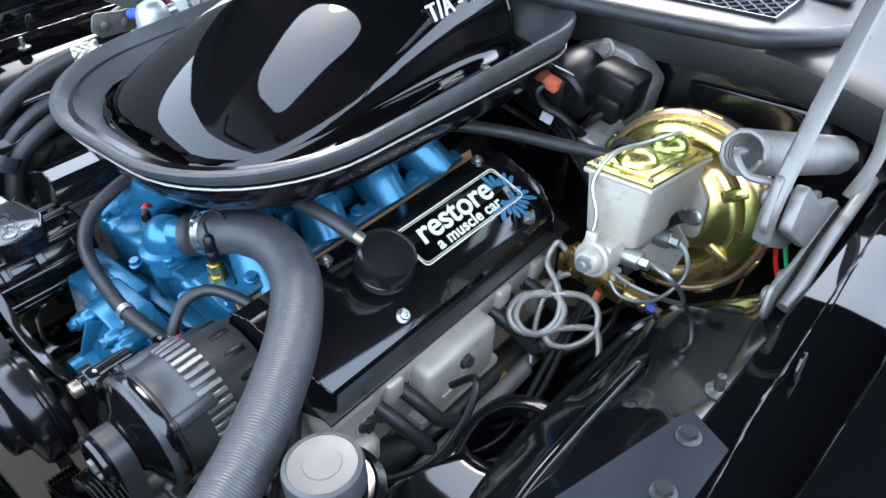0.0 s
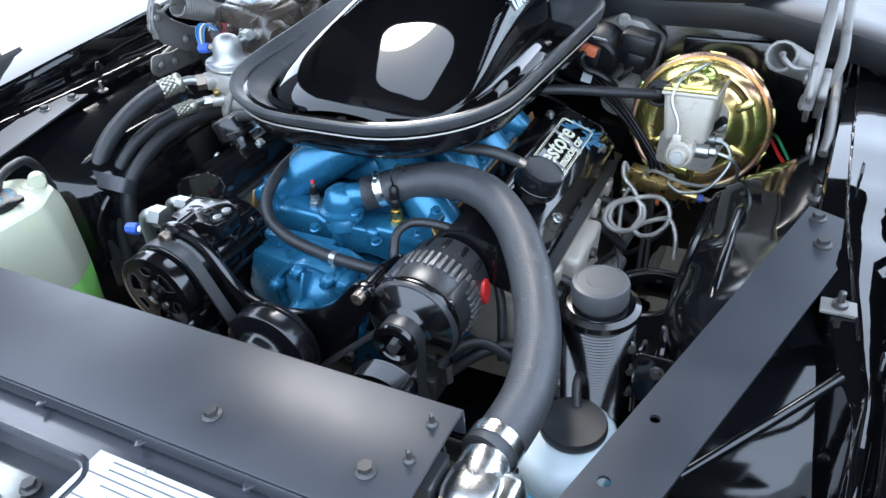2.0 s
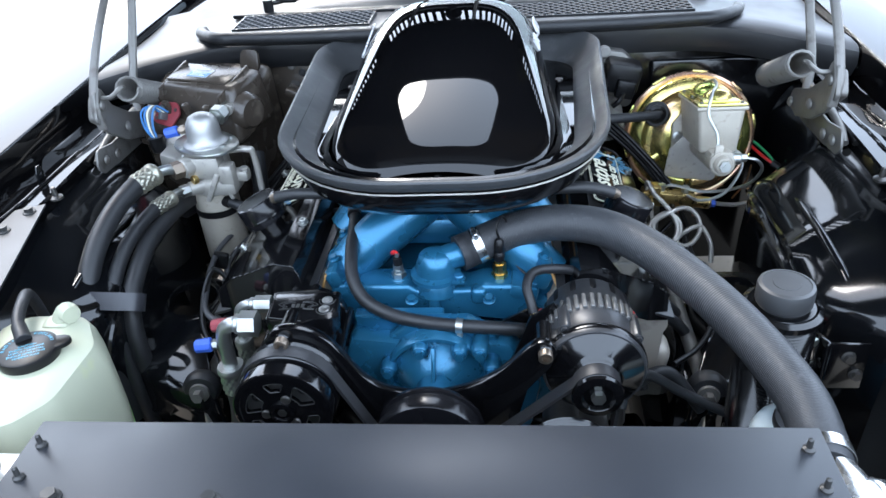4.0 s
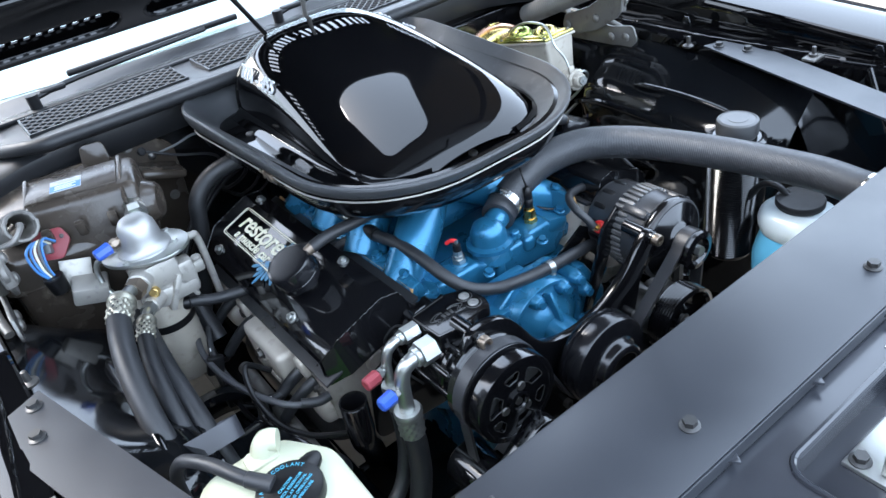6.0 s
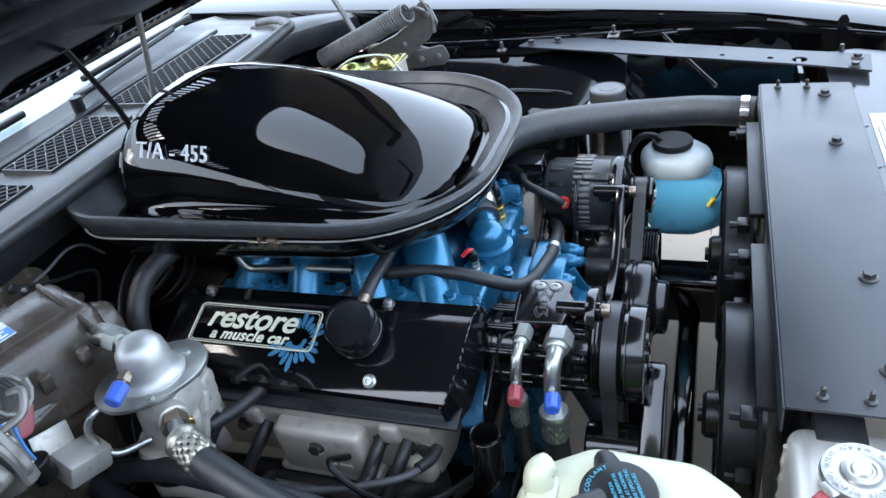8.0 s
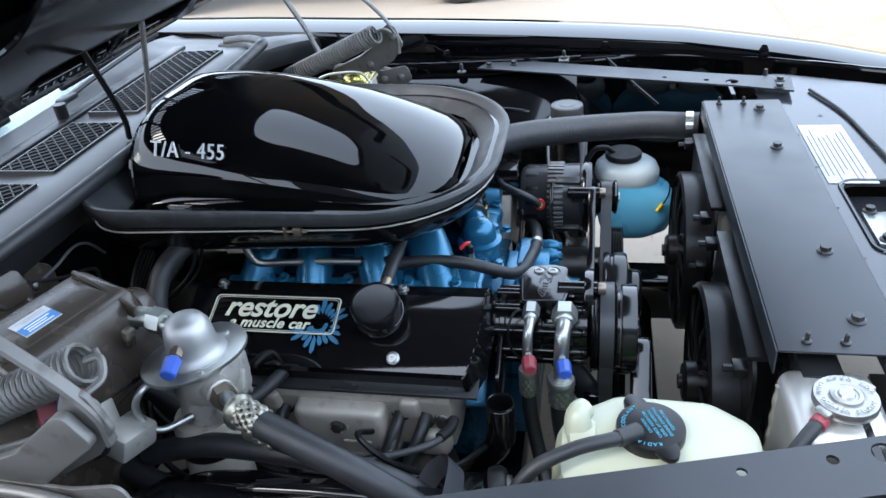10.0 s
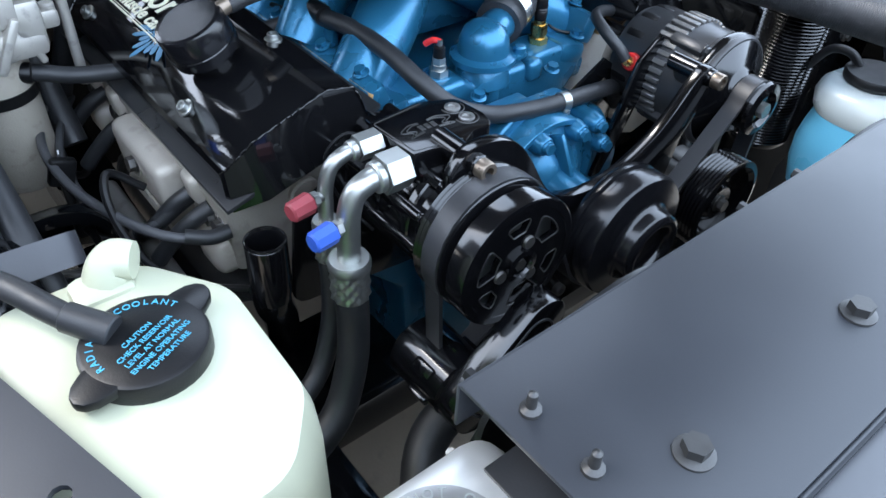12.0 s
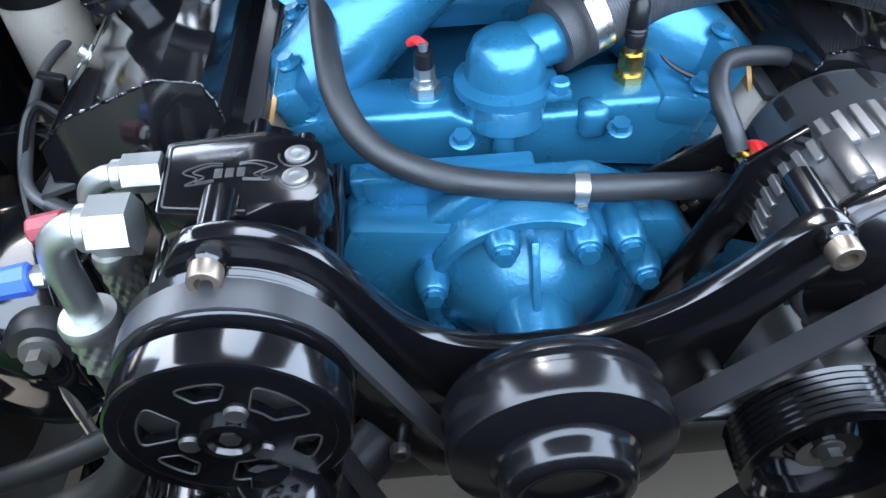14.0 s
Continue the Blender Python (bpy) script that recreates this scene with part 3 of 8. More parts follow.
# the windscreen's pale sky sheen is put into the dashboard's colour
part("dashboard", box((0, 2.02, 0.965), (1.5, 0.62, 0.09), 0.03), DASH, car, "dashboard coloured pale blue-grey for the sky sheen of the windscreen")
part("cabin", box((0, 2.90, 1.19), (1.68, 1.10, 0.50), 0.10), CAPB, car, "dark seats and cabin behind the windscreen")
part("roof", box((0, 2.95, 1.47), (1.45, 1.25, 0.05), 0.02), GLOSS, car)
for x in (-0.55, 0.10):
    part("wiper_arm", join(tube([(x, 1.575, 1.030), (x + 0.12, 1.592, 1.040), (x + 0.46, 1.622, 1.043)], 0.007, 6, 6), box((x + 0.33, 1.632, 1.045), (0.46, 0.014, 0.016), 0.004), cyl((x, 1.57, 1.0), (x, 1.57, 1.042), 0.014), box((x + 0.05, 1.585, 1.036), (0.06, 0.022, 0.014), 0.004)), CAPB, car, "black windscreen wiper")

# front: core support panel, cover plate
cs = holed_plate(rounded_outline([(-0.74, -0.10), (-0.60, -0.42), (0.60, -0.42), (0.74, -0.10), (0.72, -0.024), (-0.72, -0.024)], 0.02, 3),
                 [rounded_outline([(-0.16, -0.26), (0.10, -0.26), (0.10, -0.10), (-0.16, -0.10)], 0.03, 5), circle2(-0.63, -0.065, 0.012), circle2(0.63, -0.065, 0.012)], (0, 0, 0.839), (1, 0, 0), (0, 1, 0), 0.010)
core = part("core_support", cs, CORE, car, "satin black radiator core support panel with a latch opening")
part("latch_well", join(box((-0.03, -0.18, 0.812), (0.27, 0.17, 0.006), 0.002), box((-0.03, -0.262, 0.828), (0.27, 0.006, 0.035)), box((-0.03, -0.098, 0.828), (0.27, 0.006, 0.035))), CORE, core)
part("rolled_lip", tube(rounded_outline([(-0.165, -0.265), (0.105, -0.265), (0.105, -0.095), (-0.165, -0.095)], 0.03, 5) and [(p[0], p[1], 0.850) for p in rounded_outline([(-0.165, -0.265), (0.105, -0.265), (0.105, -0.095), (-0.165, -0.095)], 0.03, 5)], 0.004, 7, 0, closed=True), CORE, core)
part("header_panel", loft([[(x, -0.42, 0.848), (x, -0.50, 0.862), (x, -0.60, 0.86), (x, -0.72, 0.80), (x, -0.80, 0.68), (x, -0.80, 0.3)] for x in [-0.66 + i * 0.12 for i in range(12)]], closed=False), GLOSS, car, "gloss black nose panel")
part("support_face", prism([(-0.72, 0.2), (-0.50, 0.2), (-0.50, 0.838), (-0.72, 0.838)], (0, 0.03, 0), (1, 0, 0), (0, 0, 1), 0.01), BAY, core)
part("support_face", prism([(0.56, 0.2), (0.72, 0.2), (0.72, 0.838), (0.56, 0.838)], (0, 0.03, 0), (1, 0, 0), (0, 0, 1), 0.01), BAY, core)

plate = thing("radiator_cover_plate", "satin black sheet metal cover plate bolted over the radiator", "cover plate", (0, 0.04, 0.863))
part("sheet", prism([(-0.466, -0.052), (0.478, -0.052), (0.478, 0.118), (-0.466, 0.118)], (0, 0, PL_Z - 0.004), (1, 0, 0), (0, 1, 0), 0.004, 0.0012), PLATE, plate)
part("folded_edge", join(box((0.006, 0.1195, PL_Z - 0.022), (0.944, 0.003, 0.04), 0.001), box((0.006, -0.0535, PL_Z - 0.013), (0.944, 0.003, 0.022), 0.001)), PLATE, plate)
BOLTM = bpy.data.meshes.new("bolt")
finish(BOLTM, hexhead((0, 0, 0), (0, 0, 1), 0.0088, 0.0105, 1.45), 35)
BOLTM.materials.append(BOLTK)
for x in (-0.391, -0.205, 0.205, 0.418):
    shared("bolt", BOLTM, plate, (x, 0, PL_Z))
STUDM = bpy.data.meshes.new("stud")
finish(STUDM, join(lathe([(0, 0), (0.007, 0), (0.007, 0.003), (0.0035, 0.005), (0.0032, 0.016), (0.001, 0.018), (0, 0.018)], (0, 0, 0), (0, 0, 1), 12)), 35)
STUDM.materials.append(BOLTK)
for x, y in ((0.455, 0.03), (0.455, 0.085), (-0.445, 0.028), (-0.445, 0.078)):
    shared("stud", STUDM, plate, (x, y, PL_Z))
for i, x in enumerate((-0.36, -0.20, -0.03, 0.14, 0.30)):
    part("spot_weld_tab", rounded(prism([(-0.009, 0.0), (0.009, 0.0), (0.0, -0.013)], (x, -0.0535, 0.860), (1, 0, 0), (0, 1, 0), 0.005), 0.0015, 2), CORE, core)
for x, y in ((-0.30, -0.15), (-0.27, -0.33), (0.24, -0.24), (0.44, -0.14), (-0.47, -0.22), (0.17, -0.08), (-0.08, -0.30)):
    part("dimple", lathe([(0.008, 0), (0.005, 0.0010), (0.003, 0.0016), (0.0012, 0.0002), (0, 0.0)], (x, y, 0.8492), (0, 0, 1), 14), CORE, core)

# ---- the engine ----
CX = -0.008
engine = thing("engine", "blue painted V8 engine with bare cast alloy heads", "engine", (CX, 0.85, 0.25))
blk = prism([(-0.16, 0.28), (0.16, 0.28), (0.17, 0.45), (0.30, 0.58), (0.20, 0.66), (-0.20, 0.66), (-0.30, 0.58), (-0.17, 0.45)], (CX, 0.56, 0), (1, 0, 0), (0, 0, 1), -0.55, 0.01)
part("block", blk, BLUE, engine, "blue engine block")


PLUGS, BOLTS = (0.646, 0.692, 0.905, 1.000), (0.618, 0.643, 0.795, 0.955, 1.050)


def head(side):
    dz = 0.006 if side < 0 else -0.010
    y_f = 0.600 if side < 0 else 0.560
    prof = [(0.215, 0.770), (0.402, 0.709), (0.410, 0.702), (0.413, 0.684), (0.406, 0.668), (0.400, 0.575), (0.33, 0.555), (0.17, 0.61), (0.19, 0.70)]
    body = prism([(side * p, q + dz) for p, q in prof], (CX, y_f, 0), (1, 0, 0), (0, 0, 1), y_f - 1.098, 0.006)
    extra = [box((CX + side * 0.408, 0.795, 0.628 + dz), (0.062, 0.162, 0.110), 0.014, (0, side * 6, 0), 3)]
    for y in (y_f + 0.030, 1.030):
        extra.append(box((CX + side * 0.398, y + 0.008, 0.596 + dz), (0.055, 0.066, 0.060), 0.018, (0, side * 8, 0), 3))
    extra.append(box((CX + side * 0.396, 0.795, 0.572 + dz), (0.075, 0.190, 0.020), 0.008))
    for y in (0.672, 0.925, 1.02):
        extra.append(box((CX + side * 0.410, y, 0.672 + dz), (0.020, 0.036, 0.044), 0.009, (0, side * 8, 0), 3))
    extra.append(cyl((CX + side * 0.30, y_f + 0.002, 0.66 + dz), (CX + side * 0.30, y_f - 0.010, 0.66 + dz), 0.022, seg=24, bev=0.003))
    return join(body, *extra), dz


for side in (-1, 1):
    hb, dz = head(side)
    hd = part("cylinder_head", hb, IRON, engine, "bare cast alloy cylinder head")
    for y in BOLTS:
        x = CX + side * (0.440 if y == 0.795 else 0.4035)
        z = 0.650 + dz if y == 0.795 else 0.640 + dz
        part("bolt_recess", lathe([(0.019, 0.0), (0.0185, 0.003), (0.0165, 0.003), (0.015, -0.001), (0, -0.001)], (x, y, z), (side, 0, 0.1), 24), IRON, hd)
        part("bolt", hexhead((x, y, z), (side, 0, 0.1), 0.0105, 0.012, 1.25), STEEL, hd)
    for y in PLUGS:
        # a black disc on the solid face paints the dark inside of the hole
        part("plug_hole_shade", lathe([(0.0175, 0.0), (0.0165, 0.002), (0.0145, 0.0015), (0.012, -0.002), (0, -0.002)], (CX + side * 0.4035, y, 0.652 + dz), (side, 0, 0.1), 22), CAPB, hd)
    # maker's script, cast in, as two bars
    part("cast_script", join(*[box((CX + side * 0.441, 0.765 + d, 0.612 + dz), (0.004, 0.024, 0.008), 0.002, (0, side * 6, 0)) for d in (-0.014, 0.014)]), IRON, hd)

# tan gasket edge between head and intake, valley and intake
part("valley_cover", box((CX, 0.84, 0.700), (0.40, 0.50, 0.03), 0.006), BLUE, engine)
for side in (-1, 1):
    part("gasket", box((CX + side * 0.212, 0.84, 0.758), (0.004, 0.52, 0.05), 0, (0, side * -18, 0)), TAN, engine)

intake = part("intake_manifold", join(
    box((CX, 0.86, 0.835), (0.20, 0.26, 0.07), 0.02), box((CX, 0.90, 0.775), (0.26, 0.34, 0.07), 0.03)), BLUE, engine, "blue cast intake manifold")
for s in (-1, 1):
    part("port_flange", box((CX + s * 0.190, 0.83, 0.765), (0.03, 0.50, 0.045), 0.008, (0, s * 22, 0)), BLUE, intake)
for s in (-1, 1):
    for y0, y1 in ((0.82, 0.765), (0.91, 0.90), (0.97, 1.02)):
        part("intake_runner", tube([(CX + s * 0.04, y0, 0.838), (CX + s * 0.10, (y0 * 2 + y1) / 3, 0.842), (CX + s * 0.155, (y0 + 2 * y1) / 3, 0.815), (CX + s * 0.195, y1, 0.768)], lambda q: 0.034 + 0.004 * q, 14, 6, flat=1.15), BLUE, intake)
    part("intake_runner", tube([(CX + s * 0.212, 0.640, 0.722), (CX + s * 0.180, 0.652, 0.752), (CX + s * 0.120, 0.680, 0.800), (CX + s * 0.060, 0.722, 0.836), (CX + s * 0.010, 0.790, 0.850)], lambda q: 0.041 + 0.004 * q, 18, 8, flat=1.12), BLUE, intake)
    part("runner_web", box((CX + s * 0.17, 0.71, 0.755), (0.05, 0.03, 0.05), 0.01), BLUE, intake)
    for y in (0.62, 0.71, 0.83, 0.96):
        part("bolt", hexhead((CX + s * 0.193, y, 0.790), (s * 0.35, 0, 1), 0.008, 0.009), BLUE, intake)
part("boss", cyl((CX - 0.15, 0.685, 0.77), (CX - 0.15, 0.685, 0.818), 0.012, seg=14, bev=0.002), BLUE, intake)
part("boss", cyl((CX - 0.165, 0.735, 0.77), (CX - 0.165, 0.735, 0.80), 0.010, seg=14, bev=0.002), BLUE, intake)
part("stand_tube", join(cyl((0.166, 0.93, 0.76), (0.166, 0.93, 0.86), 0.013, seg=16, bev=0.002), cyl((0.166, 0.93, 0.86), (0.166, 0.93, 0.885), 0.010)), BLUE, intake)

# water crossover and thermostat housing
XO = [(-0.200, 0.738), (-0.192, 0.700), (-0.176, 0.662), (-0.140, 0.668), (-0.075, 0.684), (-0.020, 0.674), (0.045, 0.684), (0.110, 0.676), (0.140, 0.672), (0.166, 0.700), (0.176, 0.738), (0.160, 0.754), (0.075, 0.755), (0.050, 0.746), (-0.045, 0.746), (-0.062, 0.756), (-0.150, 0.756), (-0.180, 0.750)]
cross = part("water_crossover", prism(rounded_outline(XO, 0.010, 3), (0, 0.645, 0), (1, 0, 0), (0, 0, 1), 0.066, 0.014, 4), BLUE, engine, "blue water crossover casting")
part("centre_web", box((-0.016, 0.578, 0.712), (0.020, 0.026, 0.070), 0.009, (0, 0, 0), 3), BLUE, cross)
part("side_boss", box((0.066, 0.584, 0.735), (0.030, 0.030, 0.034), 0.010, (0, 0, 0), 3), BLUE, cross)
for x, z, a in ((CX - 0.172, 0.742, -14), (CX + 0.155, 0.738, 14)):
    part("end_foot", box((x, 0.612, z), (0.055, 0.075, 0.034), 0.012, (0, a, 0)), BLUE, cross)
for p0, h, r in (((-0.083, 0.612, 0.735), 0.022, 0.026), ((0.104, 0.612, 0.735), 0.017, 0.026), ((-0.012, 0.603, 0.730), 0.034, 0.040)):
    part("sensor_boss", cyl(p0, (p0[0], p0[1], p0[2] + h), r, r - 0.004, 28, 0.004), BLUE, cross)
part("thermostat_housing", join(
    lathe([(0.046, 0), (0.046, 0.008), (0.036, 0.012), (0.0345, 0.030), (0.029, 0.044), (0.017, 0.053), (0, 0.055)], (-0.012, 0.603, 0.764), (0, 0, 1), 30),
    tube([(-0.014, 0.600, 0.786), (0.012, 0.612, 0.797), (0.040, 0.625, 0.797)], 0.0235, 18, 6),
    box((0.030, 0.580, 0.768), (0.026, 0.022, 0.010), 0.004), cyl((0.032, 0.577, 0.770), (0.032, 0.577, 0.782), 0.009, seg=12, bev=0.002)), BLUE, cross, "domed blue thermostat housing elbow")
for x, y in ((-0.195, 0.635), (-0.185, 0.59), (0.17, 0.64), (0.165, 0.59), (-0.055, 0.56), (0.085, 0.56)):
    part("bolt", hexhead((x, y, 0.757 - 0.02 * (y < 0.57)), (0, -0.2, 1), 0.0085, 0.010), BLUE, cross)
snd = part("temperature_sender", join(cyl((-0.083, 0.612, 0.757), (-0.083, 0.612, 0.766), 0.014, seg=6), cyl((-0.083, 0.612, 0.766), (-0.083, 0.612, 0.773), 0.010), cyl((-0.083, 0.612, 0.773), (-0.083, 0.612, 0.783), 0.0095, seg=6)), ZINC, cross, "steel coolant temperature sender")
part("insulator", lathe([(0, 0), (0.0085, 0), (0.008, 0.014), (0.005, 0.016), (0, 0.016)], (-0.083, 0.612, 0.783), (0, 0, 1), 14), CAPB, snd)
part("terminal", cyl((-0.083, 0.612, 0.799), (-0.083, 0.612, 0.807), 0.004, seg=10), ZINC, snd)
part("red_boot", tube([(-0.081, 0.611, 0.803), (-0.088, 0.619, 0.805), (-0.094, 0.629, 0.797)], 0.0042, 8, 5), RED, snd, "small red wire boot")
br = part("vacuum_switch", join(cyl((0.104, 0.612, 0.752), (0.104, 0.612, 0.763), 0.015, seg=6), cyl((0.104, 0.612, 0.763), (0.104, 0.612, 0.768), 0.011), cyl((0.104, 0.612, 0.768), (0.104, 0.612, 0.783), 0.0125, seg=6), cyl((0.104, 0.612, 0.783), (0.104, 0.612, 0.789), 0.009)), BRASS, cross, "brass hex sensor body")
part("plug_boot", lathe([(0, 0), (0.0085, 0), (0.010, 0.012), (0.009, 0.014), (0.010, 0.016), (0.009, 0.018), (0.010, 0.020), (0.0085, 0.040), (0.005, 0.044), (0, 0.044)], (0.104, 0.612, 0.789), (0, 0.05, 1), 14), CAPB, br)
part("sensor_wire", tube([(0.104, 0.614, 0.832), (0.100, 0.617, 0.855), (0.108, 0.633, 0.868), (0.118, 0.640, 0.85), (0.120, 0.636, 0.80), (0.14, 0.62, 0.765), (0.17, 0.60, 0.757), (0.19, 0.63, 0.76)], 0.0022, 6, 6), CAPB, br)

# timing cover and water pump
part("timing_cover", prism([(-0.145, 0.36), (0.145, 0.36), (0.17, 0.52), (0.185, 0.61), (0.13, 0.70), (0.07, 0.705), (-0.07, 0.705), (-0.15, 0.715), (-0.185, 0.62), (-0.16, 0.5)], (CX, 0.54, 0), (1, 0, 0), (0, 0, 1), 0.06, 0.012), BLUE, engine, "blue timing cover")
half = [(-0.075 + 0.080 * math.cos(radians(180 + 7.5 * k)), 0.735 + 0.080 * math.sin(radians(180 + 7.5 * k))) for k in range(25)]
part("outlet_flange", join(prism(half, (0, 0.545, 0), (1, 0, 0), (0, 0, 1), 0.026, 0.004, 3), prism([(-0.075 + (x + 0.075) * 0.86, 0.735 + (z - 0.735) * 0.86) for x, z in half], (0, 0.521, 0), (1, 0, 0), (0, 0, 1), 0.006, 0.002)), BLUE, engine, "half-round blue flange under the crossover")
FL = [(-0.118, 0.640), (-0.112, 0.690), (-0.050, 0.738), (0.050, 0.738), (0.098, 0.712), (0.116, 0.665), (0.108, 0.590), (0.06, 0.545), (-0.07, 0.545), (-0.11, 0.590)]
pump = part("water_pump", prism(rounded_outline(FL, 0.018, 4), (0, 0.525, 0), (1, 0, 0), (0, 0, 1), 0.034, 0.006, 3), BLUE, engine, "blue cast water pump")
part("pump_dome", lathe([(0.094, -0.01), (0.094, 0.034), (0.0925, 0.0365), (0.086, 0.037), (0.0835, 0.034), (0.081, 0.028), (0.068, 0.034), (0.055, 0.046), (0.044, 0.057), (0.036, 0.062), (0.033, 0.098), (0, 0.098)], (-0.006, 0.496, 0.637), (0, -1, 0), 48), BLUE, pump)
part("rib", box((-0.008, 0.440, 0.682), (0.007, 0.034, 0.075), 0.0025, (-28, 0, 0)), BLUE, pump)
for px, pz in ((-0.091, 0.666), (-0.032, 0.709), (0.036, 0.705), (0.071, 0.706), (0.090, 0.668), (-0.085, 0.590), (0.080, 0.590)):
    bs = part("bolt_boss", lathe([(0.0145, -0.01), (0.0142, 0.030), (0.0155, 0.033), (0.0155, 0.040), (0.0135, 0.048), (0.0130, 0.052), (0.0115, 0.054), (0, 0.054)], (px, 0.500, pz), (0, -1, 0), 22), BLUE, pump)
    part("bolt", hexhead((px, 0.446, pz), (0, -1, 0), 0.0086, 0.008, 1.15), BLUE, bs)
part("side_bracket", prism([(0.085, 0.70), (0.165, 0.745), (0.20, 0.72), (0.20, 0.60), (0.15, 0.58), (0.10, 0.64)], (0, 0.535, 0), (1, 0, 0), (0, 0, 1), 0.006, 0.001), ANOD, engine)
random.seed(11)
marks = []
for row in range(3):
    u = -0.026 + 0.006 * row
    while u < 0.024 - 0.004 * row:
        w_ = random.uniform(0.003, 0.007)
        d = V(math.cos(radians(24)), 0, math.sin(radians(24)))
        p = V(0.148, 0.5285, 0.700 - 0.017 * row) + d * u
        marks.append(box(p, (w_, 0.0012, random.uniform(0.004, 0.008)), 0.0004, (0, -random.uniform(35, 60), 0)))
        u += w_ + 0.0012
part("engraved_bars", join(*marks), DULLB, engine)

# ---- valve covers ----


def cover_profile():
    return [(0.222, 0.772), (0.238, 0.776), (0.244, 0.800), (0.252, 0.815), (0.286, 0.8195), (0.372, 0.786), (0.409, 0.750), (0.4115, 0.742), (0.397, 0.700)]


def face_point(side, u, y):
    """A point on the cover's label face; u runs outward 0 to 1."""
    dz = 0.006 if side < 0 else -0.010
    return V(CX + side * (0.286 + 0.086 * u), y, 0.8195 - 0.0335 * u + dz)


def valve_cover(side):
    dz = 0.006 if side < 0 else -0.010
    vc = thing("valve_cover", "gloss black fabricated valve cover with a printed emblem plate", "valve cover", (CX + side * 0.34, 0.82, 0.70 + dz), "valve covers")
    P = cover_profile()
    TURN = (0, 0, 0, 0, 0, 0.005, 0.023, 0.030, 0.037)
    base = [0.766 - 0.068 * (p - 0.222) / 0.191 for p, q in P]
    rise = [max(0.0, q - b) for (p, q), b in zip(P, base)]
    rings = []
    for y, sign, f in ((0.538, 1, 0), (0.541, 1, 1), (1.099, -1, 1), (1.102, -1, 0)):
        # each end is a flat plate that leans back as it rises
        rings.append([(CX + side * p, y + sign * (0.14 * r * f + turn_in), b + r * f + dz) for (p, q), b, r, turn_in in zip(P, base, rise, TURN)])
    body = loft(rings, closed=True, cap0=True, cap1=True)
    shell = part("cover_shell", rounded(body, 0.0022, 2, 14), COVERM, vc, angle=24)
    part("flange", prism([(side * 0.212, 0.772 + dz), (side * 0.420, 0.706 + dz), (side * 0.420, 0.712 + dz), (side * 0.212, 0.779 + dz)], (CX, 0.552, 0), (1, 0, 0), (0, 0, 1), -0.553, 0.001), SATIN, vc)
    # rough weld bead round each end plate
    for ring, sign in ((rings[1], -1), (rings[2], 1)):
        wl = []
        for k in range(1, len(ring) - 1):
            a, b = Vector(ring[k]), Vector(ring[k + 1])
            n = max(1, int((b - a).length / 0.005))
            wl += [a.lerp(b, i / n) + V(0, sign * 0.0008 + 0.0007 * math.sin((k * 9 + i) * 2.2), 0.0004) for i in range(n)]
        part("weld_bead", tube(wl, lambda s: 0.0013 + 0.0005 * math.sin(s * 310) + 0.0004 * math.sin(s * 127), 7, 2), GLOSS, vc)
    for u, y in ((-0.36, 0.700), (-0.36, 1.045)):
        p = V(CX + side * 0.268, y, 0.8165 + dz)
        part("cover_bolt", join(lathe([(0, 0), (0.0112, 0), (0.0112, 0.002), (0.009, 0.003), (0, 0.003)], p, (0, 0, 1), 18), sockethead(p + V(0, 0, 0.003), (0, 0, 1), 0.0072, 0.006)), ZINC, vc, "bright socket-head bolt")
    for y in (0.694 if side < 0 else 0.722, 1.02):
        p = V(CX + side * 0.3935, y, 0.7655 + dz)
        nn = V(side * 0.70, 0, 0.714)
        part("cover_bolt", join(lathe([(0, 0), (0.0112, 0), (0.0112, 0.002), (0.009, 0.003), (0, 0.003)], p, nn, 18), sockethead(p + nn * 0.003, nn, 0.0072, 0.006)), ZINC, vc, "bright socket-head bolt")
    # emblem plate
    up = V(-side * 0.086, 0, 0.0335).normalized()
    nn = V(side * 0.0335, 0, 0.086).normalized()
    right = V(0, side * 1.0, 0) if side > 0 else V(0, -1, 0)
    y0, y1 = (0.80, 1.045)
    c = face_point(side, 0.55, (y0 + y1) / 2) + nn * 0.0008
    M4 = frame_matrix(c, right, up)
    w, h = (y1 - y0) / 2, 0.0405
    lp = part("emblem_plate", moved(prism(rounded_outline([(-w, -h), (w, -h), (w, h), (-w, h)], 0.010, 4), (0, 0, 0), (1, 0, 0), (0, 1, 0), 0.0012), M4), GLOSS, vc, "black emblem plate with a cream border")
    for k, rr in ((0.004, 0.0014), (0.0075, 0.0006)):
        part("border_line", moved(tube([(p[0], p[1], 0.0014) for p in rounded_outline([(-w + k, -h + k), (w - k, -h + k), (w - k, h - k), (-w + k, h - k)], 0.008, 4)], rr, 5, 0, closed=True), M4), CREAM, lp)
    # bird emblem as a fan of plain blue feather shapes
    for n, a0, a1, r0, ln in ((10, -160, -5, 0.021, 0.034), (6, 25, 105, 0.021, 0.034), (7, -150, 0, 0.009, 0.013)):
        for k in range(n):
            a = radians(a0 + (a1 - a0) * k / (n - 1))
            ln_ = ln
            ln = ln_ * (0.80 + 0.28 * math.sin(k * 1.9 + 0.6))
            d = V(math.cos(a), math.sin(a), 0)
            e = V(-d.y, d.x, 0)
            q = V(w - 0.034, -h + 0.022, 0.0013)
